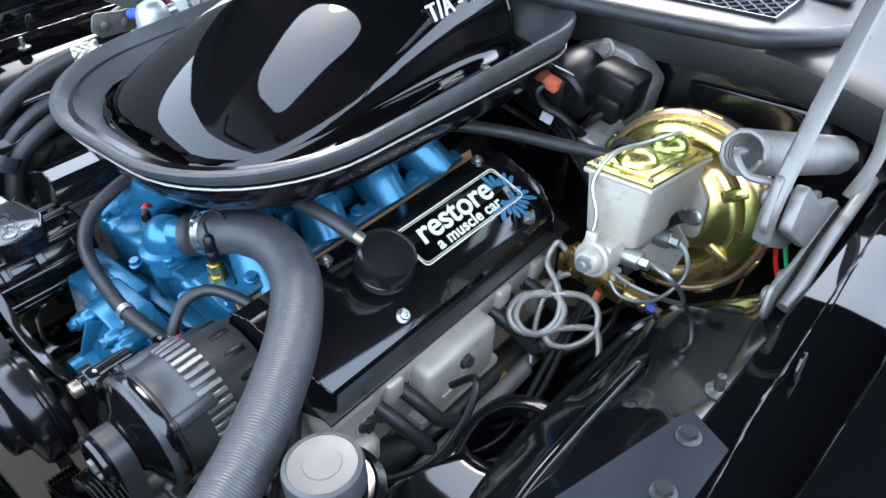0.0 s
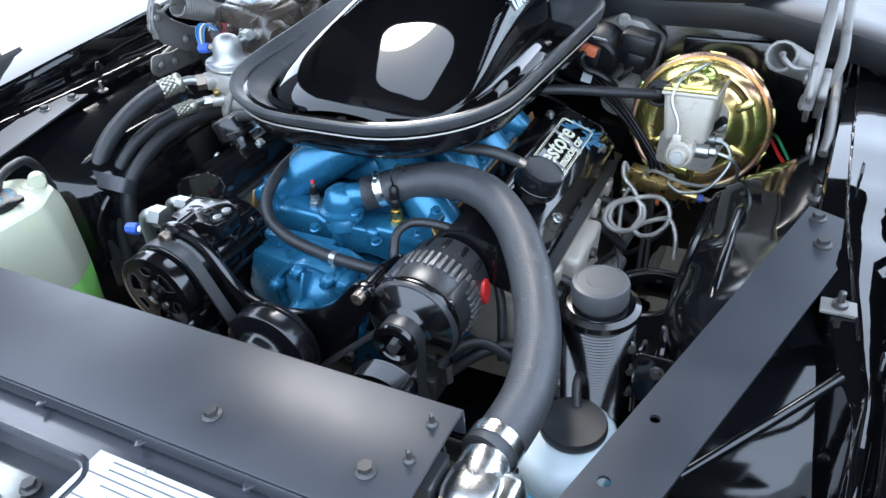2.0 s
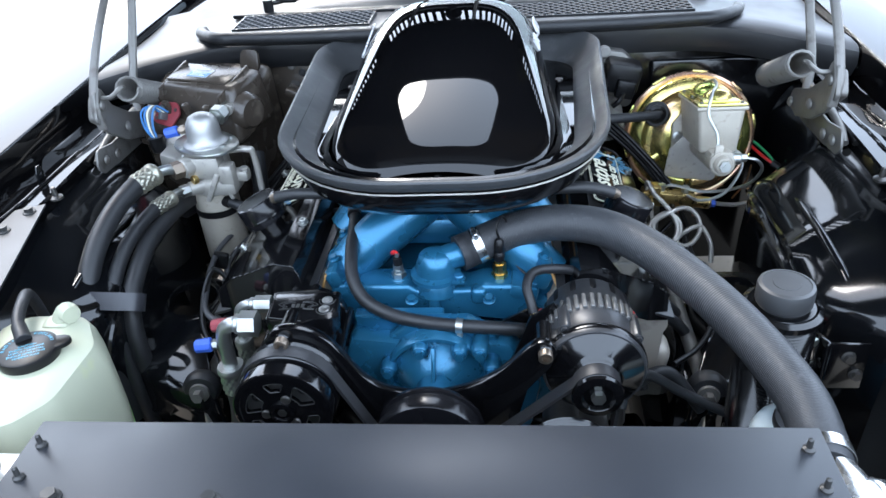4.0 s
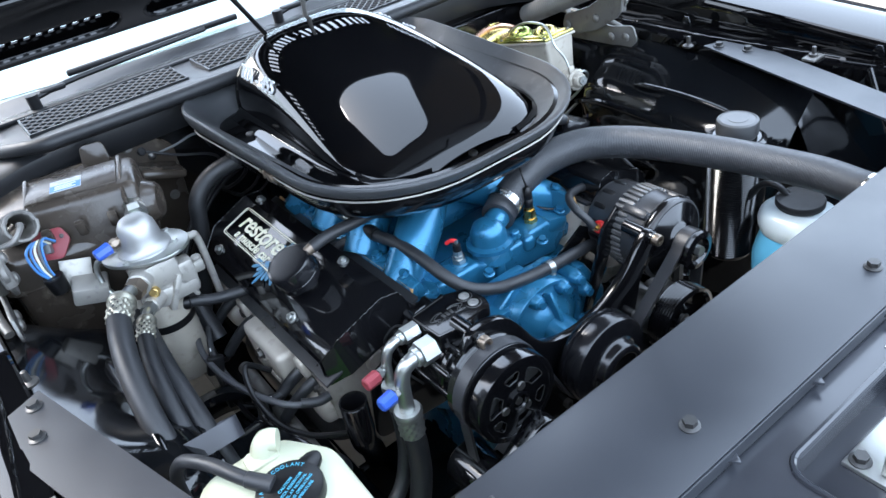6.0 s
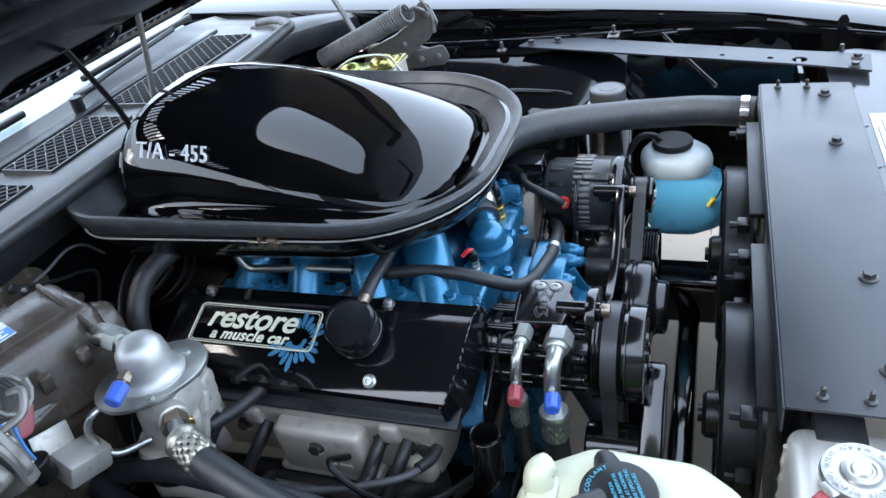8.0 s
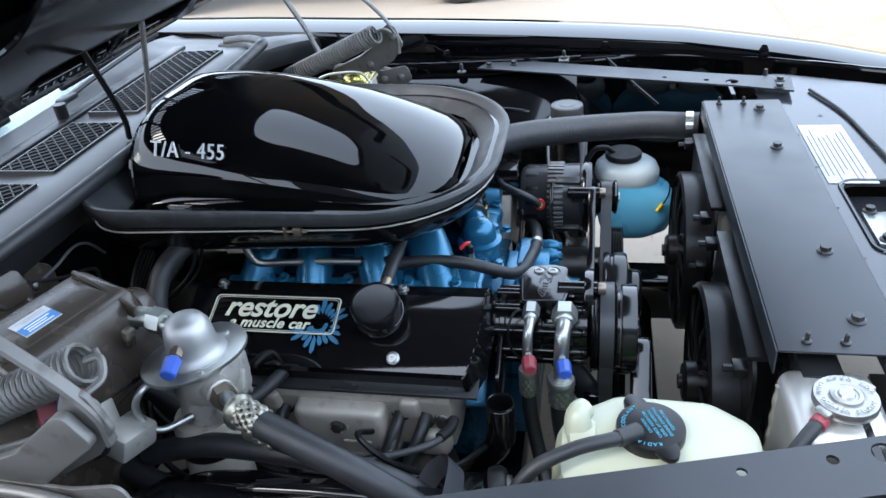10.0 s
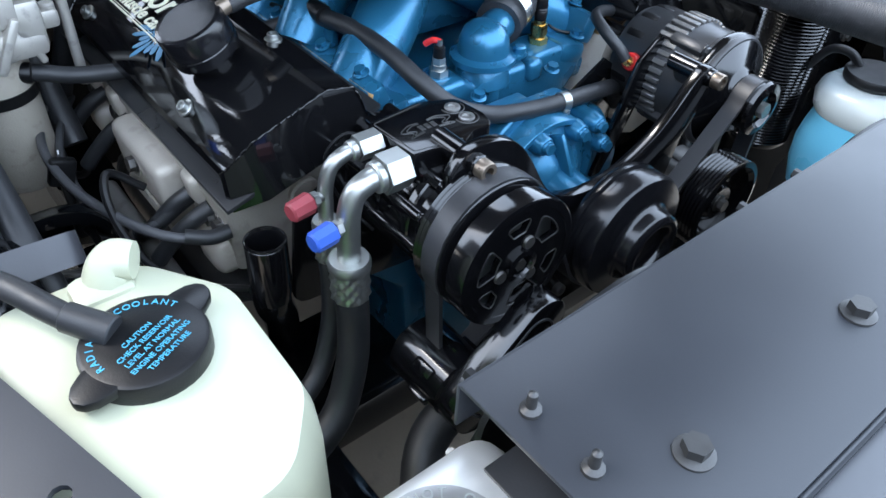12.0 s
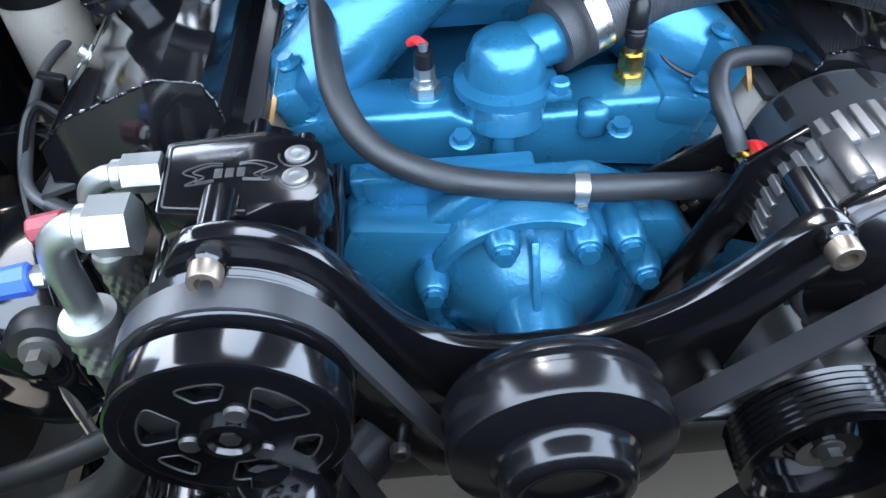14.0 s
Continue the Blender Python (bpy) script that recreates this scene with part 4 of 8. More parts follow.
            poly = [q + d * r0 - e * 0.002, q + d * (r0 + ln * 0.55) - e * 0.0046, q + d * (r0 + ln * 0.92) - e * 0.0030, q + d * (r0 + ln) + e * 0.001, q + d * (r0 + ln * 0.75) + e * 0.0042, q + d * (r0 + ln * 0.2) + e * 0.0030]
            b = bmesh.new()
            lo = [b.verts.new(v) for v in poly]
            hi = [b.verts.new(v + V(0, 0, 0.0006)) for v in poly]
            b.faces.new(hi)
            for i in range(6):
                b.faces.new((lo[i], lo[(i + 1) % 6], hi[(i + 1) % 6], hi[i]))
            ln = ln_
            part("feather", moved(b, M4), BLUEF, lp)
    lettering("word", "restore", 0.058, M4 @ pose(-0.008, 0.011, 0.0022), CREAM, lp, "cream italic word", 0.0005, 0.98, 0.22, 0.0010)
    lettering("word", "a muscle car", 0.028, M4 @ pose(-0.004, -0.020, 0.0022), CREAM, lp, "cream italic words", 0.0005, 1.05, 0.22, 0.0006)
    return vc


for side in (-1, 1):
    valve_cover(side)


def breather(side):
    dz = 0.006 if side < 0 else -0.010
    p = V(CX + side * 0.338, 0.735 if side > 0 else 0.722, 0.798 + dz)
    nn = V(side * 0.38, 0, 0.92).normalized()
    b = thing("breather_cap", "round black oil breather cap with a hose nipple", "breather cap", p, "breather caps")
    part("neck", lathe([(0, -0.004), (0.025, -0.004), (0.025, 0.020), (0.022, 0.022), (0, 0.022)], p, nn, 28), ANOD, b)
    part("cap", lathe([(0.030, 0.016), (0.041, 0.018), (0.0425, 0.022), (0.0425, 0.060), (0.041, 0.0635), (0.036, 0.0645), (0.0355, 0.0638), (0, 0.0640)], p, nn, 40), BREATH, b)
    part("seam_ring", lathe([(0.0425, 0.030), (0.0434, 0.031), (0.0434, 0.033), (0.0425, 0.034)], p, nn, 40), ANOD, b)
    q = p + nn * 0.052
    e = V(CX + side * 0.305, 0.708, 0.880)
    d = (e - q).normalized()
    part("nipple", cyl(q + d * 0.038, q + d * 0.056, 0.0098, seg=14, bev=0.001), DULLB, b)
    part("hose", tube([q + d * 0.050, e + V(-side * 0.03, 0.002, 0.002), V(CX + side * 0.20, 0.713, 0.880), V(CX + side * 0.12, 0.722, 0.885), V(CX + side * 0.06, 0.745, 0.905)], 0.0112, 14, 6), RUBBER, b)


breather(-1)
breather(1)

# ---- shaker scoop on its air cleaner ----
def ring_outline(inset, z, n=10):
    c = [(-0.298 + inset, 0.540 + inset), (0.298 - inset, 0.540 + inset), (0.337 - inset, 1.300 - inset), (-0.337 + inset, 1.300 - inset)]
    rf, rr = max(0.245 - inset * 0.75, 0.05), max(0.115 - inset * 0.75, 0.04)
    return [(x, y, z) for x, y in rounded_outline(c, [rf, rf, rr, rr], n)]


cleaner = thing("air_cleaner", "black round-cornered air cleaner pan under a shaker scoop", "air cleaner", (0, 0.90, 0.895))
part("pan", loft([ring_outline(0.12, 0.892), ring_outline(0.070, 0.894), ring_outline(0.045, 0.902), ring_outline(0.030, 0.918), ring_outline(0.020, 0.942), ring_outline(0.0165, 0.958), ring_outline(0.0165, 0.976), ring_outline(0.030, 0.980)], cap0=True), ANOD, cleaner)
band = ring_outline(0.0135, 0.957)
part("clamp_band", tube(band, 0.0017, 8, 0, closed=True), ALLOY, cleaner, "thin bright clamp band")
part("band_clasp", join(box((-0.302, 0.862, 0.957), (0.012, 0.016, 0.016), 0.002), box((-0.303, 0.884, 0.957), (0.010, 0.005, 0.018), 0.001), cyl((-0.304, 0.845, 0.957), (-0.305, 0.905, 0.957), 0.0024, seg=8)), DULLB, cleaner, "dull brass clasp with its screw")
seal_ring = loft([ring_outline(i, z) for i, z in ((0.050, 0.940), (0.030, 0.958), (0.0140, 0.966), (0.0070, 0.975), (0.0015, 0.990), (0.0, 1.000), (0.0015, 1.005), (0.006, 1.0065), (0.012, 1.002), (0.020, 0.992), (0.032, 0.979), (0.045, 0.967), (0.055, 0.959), (0.062, 0.952), (0.064, 0.940))])
for v in seal_ring.verts:
    v.co.z += 0.030 * (v.co.y - 1.15) * max(0.0, (v.co.z - 0.955) / 0.05)
part("rubber_seal", seal_ring, SEAL, cleaner, "dark grey rubber hood opening seal")
part("deck", prism([(p[0], p[1]) for p in ring_outline(0.058, 0)], (0, 0, 0.940), (1, 0, 0), (0, 1, 0), 0.008), GLOSS, cleaner)
for x, y in ((-0.20, 0.655), (0.20, 0.655), (-0.235, 1.10), (0.235, 1.10), (0.0, 0.632)):
    part("deck_screw", lathe([(0, 0), (0.009, 0), (0.0085, 0.003), (0.004, 0.004), (0.003, 0.003), (0, 0.003)], (x, y, 0.948), (0, 0, 1), 14), STEEL, cleaner)

scoop = thing("shaker_scoop", "gloss black hood scoop with silver engine lettering on its side", "hood scoop", (0, 0.92, 0.963))
ST = [(0.622, 0.966, 0.10), (0.630, 0.978, 0.135), (0.648, 0.994, 0.168), (0.675, 1.013, 0.192), (0.715, 1.036, 0.207), (0.765, 1.060, 0.214), (0.83, 1.086, 0.214), (0.91, 1.110, 0.211), (1.0, 1.129, 0.207), (1.08, 1.139, 0.204), (1.15, 1.142, 0.202), (1.195, 1.137, 0.200), (1.219, 1.121, 0.197), (1.228, 1.103, 0.195)]
rings = []
for y, h, w in ST:
    ring = []
    for k in range(33):
        a = math.pi * k / 32
        e = 2 / float(np.interp(y, [0.62, 0.74, 0.86, 1.08], [2.0, 2.35, 2.8, 3.5]))
        cx = math.copysign(abs(math.cos(a)) ** e, math.cos(a))
        sz = abs(math.sin(a)) ** e
        ring.append((w * cx * (1.0 - 0.16 * sz ** 2), y, 0.946 + ((h - 0.958) * 0.86 + 0.012) * sz))
    rings.append(ring)
body = loft(rings, closed=False)
bmesh.ops.subdivide_edges(body, edges=body.edges[:], cuts=1, smooth=1.0, use_grid_fill=True)
part("scoop_shell", body, GLOSS, scoop, angle=60)
part("rear_lip", tube([rings[-1][k] for k in range(33)], 0.005, 7, 1), GLOSS, scoop)
part("rear_mesh", loft([[(p[0] * 0.97, 1.222, 0.946 + (p[2] - 0.946) * 0.97) for p in rings[-1]], [(p[0] * 0.2, 1.13, 0.97) for p in rings[-1]]], closed=False), CAPB, scoop)
base_l, base_r = [r[0] for r in rings], [r[-1] for r in rings[::-1]]
part("skirt", loft([[(p[0] * f, 0.92 + (p[1] - 0.92) * g, z) for p in base_l + base_r] for f, g, z in ((1.0, 1.0, 0.966), (1.02, 1.008, 0.957), (1.06, 1.02, 0.951), (1.13, 1.035, 0.9485))], closed=False), GLOSS, scoop)
for side in (-1, 1):
    at = (side * 0.1840, 1.100, 1.0520)
    M4 = frame_matrix(at, (0.012, side * 1.0, 0.075 * side) if side > 0 else (0.012, -1, -0.075), (-side * 0.50, 0, 1))
    lettering("engine_lettering", "T/A - 455", 0.041, M4 @ Matrix.Diagonal((0.80, 1, 1, 1)) @ pose(0, 0, 0.001), SILVERP, scoop, "silver engine lettering", 0.0020, 1.12, 0.0, 0.0)

# ---- front accessory drive ----
bracket_top = [(-0.262, 0.80), (-0.245, 0.822), (-0.215, 0.826), (-0.185, 0.818), (-0.162, 0.800), (-0.142, 0.772), (-0.120, 0.735), (-0.095, 0.708), (-0.058, 0.692), (-0.010, 0.688), (0.040, 0.698), (0.088, 0.722), (0.122, 0.752), (0.148, 0.782), (0.168, 0.796), (0.188, 0.792), (0.196, 0.775)]
bracket_low = [(0.185, 0.745), (0.150, 0.70), (0.125, 0.60), (0.10, 0.50), (-0.10, 0.50), (-0.15, 0.60), (-0.20, 0.66), (-0.262, 0.70)]
ab = thing("accessory_bracket", "gloss black curved billet bracket across the engine's front", "bracket", (0, 0.37, 0.50))
part("bracket_plate", prism([(p.x, p.z) for p in smooth_path([(x, 0, z) for x, z in bracket_top], 3)] + bracket_low, (0, 0.384, 0), (1, 0, 0), (0, 0, 1), 0.016, 0.0022), ANOD, ab)
for p in ((-0.231, 0.366, 0.807), (0.177, 0.366, 0.782)):
    part("spacer", cyl((p[0], 0.430, p[2]), (p[0], 0.360, p[2]), 0.0125, seg=20, bev=0.002), ANOD, ab)
    part("bolt", sockethead((p[0], 0.360, p[2]), (0, -1, 0), 0.0110, 0.013), DULLB, ab)
for p in ((-0.13, 0.56), (0.13, 0.63), (0.09, 0.55), (-0.06, 0.535)):
    part("bolt", sockethead((p[0], 0.368, p[1]), (0, -1, 0), 0.009, 0.010), STEEL, ab)


def ribs(r, y0, y1, n=7, d=0.0022):
    out = []
    for k in range(n):
        a, b = y0 + (y1 - y0) * k / n, y0 + (y1 - y0) * (k + 0.5) / n
        out += [(r, a), (r - d, b)]
    return out + [(r, y1)]


part("rear_plate", prism(rounded_outline([(-0.375, 0.56), (-0.17, 0.54), (-0.16, 0.74), (-0.23, 0.775), (-0.36, 0.70)], 0.02, 3), (0, 0.533, 0), (1, 0, 0), (0, 0, 1), 0.008, 0.001), ANOD, ab)

# air conditioning compressor
AC = V(-0.228, 0, 0.722)
comp = thing("air_conditioning_compressor", "gloss black air conditioning compressor with a finned clutch pulley", "compressor", (AC.x, 0.42, 0.65))
case = [cyl((AC.x, 0.372, AC.z), (AC.x, 0.555, AC.z), 0.060, 0.057, 40, 0.006), cyl((AC.x, 0.400, AC.z), (AC.x, 0.412, AC.z), 0.067, seg=40, bev=0.002), cyl((AC.x, 0.455, AC.z), (AC.x, 0.470, AC.z), 0.066, seg=40, bev=0.002), cyl((AC.x, 0.52, AC.z), (AC.x, 0.532, AC.z), 0.065, seg=40, bev=0.002)]
for k in range(10):
    a = radians(36 * k + 10)
    part("case_boss", cyl((AC.x + 0.063 * math.cos(a), 0.385, AC.z + 0.063 * math.sin(a)), (AC.x + 0.063 * math.cos(a), 0.54, AC.z + 0.063 * math.sin(a)), 0.0085, seg=10, bev=0.002), ANOD, comp)
    part("case_rib", box((AC.x + 0.060 * math.cos(a + 0.3), 0.435, AC.z + 0.060 * math.sin(a + 0.3)), (0.006, 0.04, 0.014), 0.002, (0, -math.degrees(a + 0.3), 0)), ANOD, comp)
part("case", join(*case), ANOD, comp)
for k in range(10):
    a = radians(36 * k + 10)
    part("case_bolt", hexhead((AC.x + 0.063 * math.cos(a), 0.385, AC.z + 0.063 * math.sin(a)), (0, -1, 0), 0.0065, 0.007, 1.1), ANOD, comp)
pul = part("pulley", lathe([(0.040, 0.372), (0.078, 0.372)] + [(r, h) for r, h in ribs(0.080, 0.370, 0.330)] + [(0.078, 0.328), (0.066, 0.326), (0.066, 0.318), (0.040, 0.318)], (AC.x, 0, AC.z), (0, 1, 0), 64), ANOD, comp)
part("clutch_rim", lathe([(0.066, 0.320), (0.0765, 0.3195), (0.0785, 0.318), (0.0787, 0.296), (0.0780, 0.2938), (0.0762, 0.2928), (0.0680, 0.2926), (0.0662, 0.2950), (0.066, 0.320)], (AC.x, 0, AC.z), (0, 1, 0), 72), ANOD, comp, angle=24)
part("clutch_back", cyl((AC.x, 0.322, AC.z), (AC.x, 0.314, AC.z), 0.067, seg=48), FINM, comp)
cl = []
for k in range(3):
    a0 = radians(120 * k + 18)
    for lo_a, hi_a, r0, r1 in ((0, 46, 0.033, 0.0575), (62, 96, 0.041, 0.0575)):
        arc_o = [(r1, a0 + radians(lo_a + (hi_a - lo_a) * i / 6)) for i in range(7)]
        arc_i = [(r0, a0 + radians(hi_a - 6 - (hi_a - lo_a - 12) * i / 4)) for i in range(5)]
        cl.append(rounded_outline([(r * math.cos(a), r * math.sin(a)) for r, a in arc_o + arc_i], 0.0035, 3))
for k in range(3):
    for da, rr, q_ in ((24, 0.045, 0.0095), (80, 0.049, 0.0065)):
        a = radians(120 * k + 18 + da)
        part("coil_screw", lathe([(q_, 0), (q_ * 0.95, 0.004), (q_ * 0.55, 0.005), (q_ * 0.5, 0.002), (0, 0.002)], (AC.x + rr * math.cos(a), 0.314, AC.z + rr * math.sin(a)), (0, -1, 0), 16), BOLTK, comp)
face = part("clutch_face", holed_plate(circle2(0, 0, 0.0675, 60), cl, (AC.x, 0.3015, AC.z), (1, 0, 0), (0, 0, 1), 0.008), ANOD, comp)
for w_ in cl:
    part("window_edge", tube([(AC.x + p[0], 0.2936, AC.z + p[1]) for p in w_], 0.0008, 5, 0, closed=True), BOLTK, face)
part("hub", lathe([(0.020, 0), (0.020, 0.005), (0.014, 0.006), (0.0125, 0.002), (0, 0.002)], (AC.x, 0.2935, AC.z), (0, -1, 0), 30), ANOD, comp)
part("hub_nut", cyl((AC.x, 0.300, AC.z), (AC.x, 0.290, AC.z), 0.0075, seg=6), STEEL, comp)
for k in range(3):
    a = radians(120 * k + 70)
    part("rivet", lathe([(0.008, 0), (0.007, 0.003), (0, 0.004)], (AC.x + 0.027 * math.cos(a), 0.2935, AC.z + 0.027 * math.sin(a)), (0, -1, 0), 16), STEEL, comp)
top = rounded_outline([(-0.274, 0.416), (-0.212, 0.405), (-0.194, 0.416), (-0.166, 0.414), (-0.158, 0.440), (-0.164, 0.482), (-0.205, 0.500), (-0.279, 0.493)], [0.004, 0.006, 0.012, 0.012, 0.014, 0.014, 0.018, 0.004], 4)
mani = part("manifold_block", join(prism(top, (0, 0, 0.773), (1, 0, 0), (0, 1, 0), 0.035, 0.002), box((-0.228, 0.444, 0.765), (0.08, 0.08, 0.04), 0.004)), ANOD, comp, "black billet hose manifold block")
c0 = (-0.222, 0.452)
lip = [(c0[0] + (x - c0[0]) * 0.92, c0[1] + (y - c0[1]) * 0.88, 0.8081) for x, y in top]
part("engraved_edge", tube(lip[-8:] + lip[:8], 0.0008, 5, 0), BOLTK, mani)
for y in (0.467, 0.442):
    part("engraved_edge", tube([(-0.181 + 0.0135 * math.cos(a), y + 0.0135 * math.sin(a), 0.8081) for a in [radians(-190 + 20 * k) for k in range(11)]], 0.0008, 5, 0), BOLTK, mani)
# maker's badge as plain curved bars
bad = []
for sx in (-1, 1):
    for f in (0.74, 0.58):
        bad.append(tube([(-0.228 + sx * 0.006, 0.452 + 0.014 * f, 0.8084), (-0.228 + sx * 0.026 * f, 0.452 + 0.015 * f, 0.8084), (-0.228 + sx * 0.045 * f, 0.452 + 0.004 * f, 0.8084), (-0.228 + sx * 0.030 * f, 0.452 - 0.006 * f, 0.8084), (-0.228 + sx * 0.040 * f, 0.452 - 0.015 * f, 0.8084), (-0.228 + sx * 0.010, 0.452 - 0.012 * f, 0.8084)], 0.0006, 5, 5))
bad += [box((x, 0.452, 0.8081), (0.0058, 0.010, 0.0010), 0.0003) for x in (-0.236, -0.228, -0.220)]
part("badge", join(*bad), BOLTK, mani)
for y in (0.467, 0.442):
    part("bolt", sockethead((-0.181, y, 0.8070), (0, 0, 1), 0.0092, 0.003), CAPM, mani)


def dimpled_sleeve(at, axis, r, deep):
    """A crimped hose sleeve: a collar, then a wall that swells in a staggered pattern."""
    d, u, w = basis(Vector(axis))
    turn = [2 * math.pi * i / 66 for i in range(66)]
    steps = [(0.0, r * 0.7, 0.0), (0.0, r * 1.02, 0.0), (0.004, r * 1.12, 0.0), (0.011, r * 1.12, 0.0), (0.014, r, 0.0), (0.017, r * 0.98, 0.0)]
    steps += [(0.019 + k * 0.0014, r, deep * math.cos(k * math.pi / 6)) for k in range(25)] + [(0.056, r * 0.92, 0.0)]
    return loft([[Vector(at) + d * h + (u * math.cos(a) + w * math.sin(a)) * (rr + dp * math.cos(11 * a)) for a in turn] for h, rr, dp in steps], cap0=True, cap1=True)


def ac_line(x0, y, z, r, cap, drop):
    f = thing("hose_fitting", "zinc plated hose elbow with a plastic service cap", "hose fitting", (x0, y, z - 0.1), "compressor hose fittings")
    part("hex_nut", join(rounded(cyl((x0 + 0.004, y, z), (x0 - 0.024, y, z), r * 1.75, seg=6), 0.0015, 1), cyl((x0 - 0.024, y, z), (x0 - 0.034, y, z), r * 1.35, seg=20, bev=0.002)), ZINC, f)
    part("elbow", tube([(x0 - 0.025, y, z), (x0 - 0.040, y, z - 0.001), (x0 - 0.055, y + 0.002, z - 0.012), (x0 - 0.062, y + 0.003, z - 0.034), (x0 - 0.063, y + 0.004, z - 0.06), (x0 - 0.064, y + 0.004, z - drop)], r, 18, 6), ZINC, f)
    q = V(x0 - 0.064, y + 0.004, z - drop)
    part("crimp_sleeve", dimpled_sleeve(q + V(0, 0, 0.006), V(0, 0, -1), r * 1.70, 0.0017), ZINC, f, angle=60)
    s = V(x0 - 0.063, y + 0.003, z - 0.045)
    part("service_port", join(cyl(s, s + V(-0.022, -0.004, 0.002), 0.006, seg=12), cyl(s + V(-0.012, -0.002, 0.001), s + V(-0.019, -0.003, 0.002), 0.009, seg=6)), ZINC, f)
    cp = part("service_cap", cyl(s + V(-0.020, -0.004, 0.002), s + V(-0.048, -0.008, 0.001), 0.0125, 0.0115, 8, 0.002), cap, f, "plastic service port cap")
    low = [q + V(0, 0, -0.044), q + V(0.0, -0.002, -0.09), q + V(-0.012, -0.012, -0.15), q + V(-0.05, -0.03, -0.205), q + V(-0.13, -0.05, -0.23), q + V(-0.22, -0.07, -0.24)]
    part("hose", tube(low, r * 1.55, 16, 6), RUBBER, f)


ac_line(-0.284, 0.472, 0.798, 0.0085, MAROON, 0.085)
ac_line(-0.292, 0.415, 0.800, 0.0125, CAPBLUE, 0.098)
part("clutch_wire", tube([(-0.28, 0.47, 0.79), (-0.30, 0.50, 0.80), (-0.325, 0.51, 0.77), (-0.315, 0.50, 0.72), (-0.29, 0.47, 0.68)], 0.0022, 6, 6), CAPB, comp)

# water pump pulley
wp = thing("water_pump_pulley", "gloss black stepped water pump pulley", "pulley", (-0.006, 0.33, 0.555))
part("grooved_rim", lathe([(0.02, 0.350), (0.084, 0.350), (0.086, 0.347), (0.0875, 0.342), (0.0875, 0.338), (0.083, 0.335), (0.083, 0.331), (0.0865, 0.328), (0.0868, 0.308), (0.084, 0.303), (0.074, 0.300), (0.056, 0.297)], (-0.006, 0, 0.640), (0, 1, 0), 64), BREATH, wp)
part("hub_step", lathe([(0.056, 0.2975), (0.052, 0.294), (0.0505, 0.289), (0.0498, 0.279), (0.0475, 0.2745), (0.0435, 0.2725)], (-0.006, 0, 0.640), (0, 1, 0), 64), BREATH, wp, angle=60)
part("hub_cap", lathe([(0.0435, 0.2725), (0.040, 0.2712), (0.035, 0.2722), (0.032, 0.2755), (0.030, 0.282), (0.010, 0.283), (0, 0.283)], (-0.006, 0, 0.640), (0, 1, 0), 48), BREATH, wp, angle=60)

# crank pulley, idlers, steering pump pulley


def wheel(name, x, z, r, y0, y1, label, spokes=True):
    w = thing(name, label, "pulley", (x, (y0 + y1) / 2, z - r))
    part("rim", lathe([(r * 0.80, y1), (r * 0.97, y1)] + ribs(r, y1, y0, 7) + [(r * 0.97, y0), (r * 0.88, y0 - 0.002), (r * 0.80, y0 + 0.004), (r * 0.80, y1)], (x, 0, z), (0, 1, 0), 56), ANOD, w)
    part("web", lathe([(0, y0 + 0.012), (r * 0.35, y0 + 0.010), (r * 0.45, y0 + 0.018), (r * 0.81, y0 + 0.020), (r * 0.81, y0 + 0.026), (0, y0 + 0.026)], (x, 0, z), (0, 1, 0), 40), ANOD, w)
    part("centre_bolt", hexhead((x, y0 + 0.012, z), (0, -1, 0), 0.010, 0.012), STEEL, w)
    return w


wheel("crank_pulley", -0.004, 0.345, 0.110, 0.298, 0.345, "gloss black ribbed crankshaft pulley")
wheel("steering_pump_pulley", 0.214, 0.590, 0.074, 0.305, 0.345, "gloss black ribbed power steering pump pulley")
tens = thing("belt_tensioner", "gloss black spring belt tensioner", "tensioner", (-0.235, 0.33, 0.55))
TA, TB = V(-0.288, 0, 0.560), V(-0.205, 0, 0.640)
part("body", cyl((TA.x, 0.385, TA.z), (TA.x, 0.296, TA.z), 0.043, 0.041, 36, 0.004), ANOD, tens)
for k in range(6):
    a = radians(60 * k + 20)
    part("body_lug", box((TA.x + 0.041 * math.cos(a), 0.330, TA.z + 0.041 * math.sin(a)), (0.010, 0.030, 0.014), 0.003, (0, -math.degrees(a), 0)), ANOD, tens)
td = (TB - TA).normalized()
tn = V(-td.z, 0, td.x)
cap_ = []
for k in range(15):
    a = math.pi * (0.5 + k / 14)
    cap_.append(TA + (td * math.cos(a) + tn * math.sin(a)) * 0.040)
for k in range(15):
    a = math.pi * (-0.5 + k / 14)
    cap_.append(TB + (td * math.cos(a) + tn * math.sin(a)) * 0.034)
part("arm", prism([(p.x, p.z) for p in cap_], (0, 0.297, 0), (1, 0, 0), (0, 0, 1), 0.034, 0.004), ANOD, tens)
mid_ = (TA + TB) / 2
part("arm_groove", tube([(mid_.x + (p.x - mid_.x) * 0.72, 0.2625, mid_.z + (p.z - mid_.z) * 0.72) for p in cap_], 0.0016, 6, 0, closed=True), SATIN, tens)
part("idler", lathe([(0, 0.350), (0.036, 0.350), (0.038, 0.348), (0.038, 0.322), (0.036, 0.300), (0, 0.300)], (TB.x, 0, TB.z), (0, 1, 0), 36), ANOD, tens)

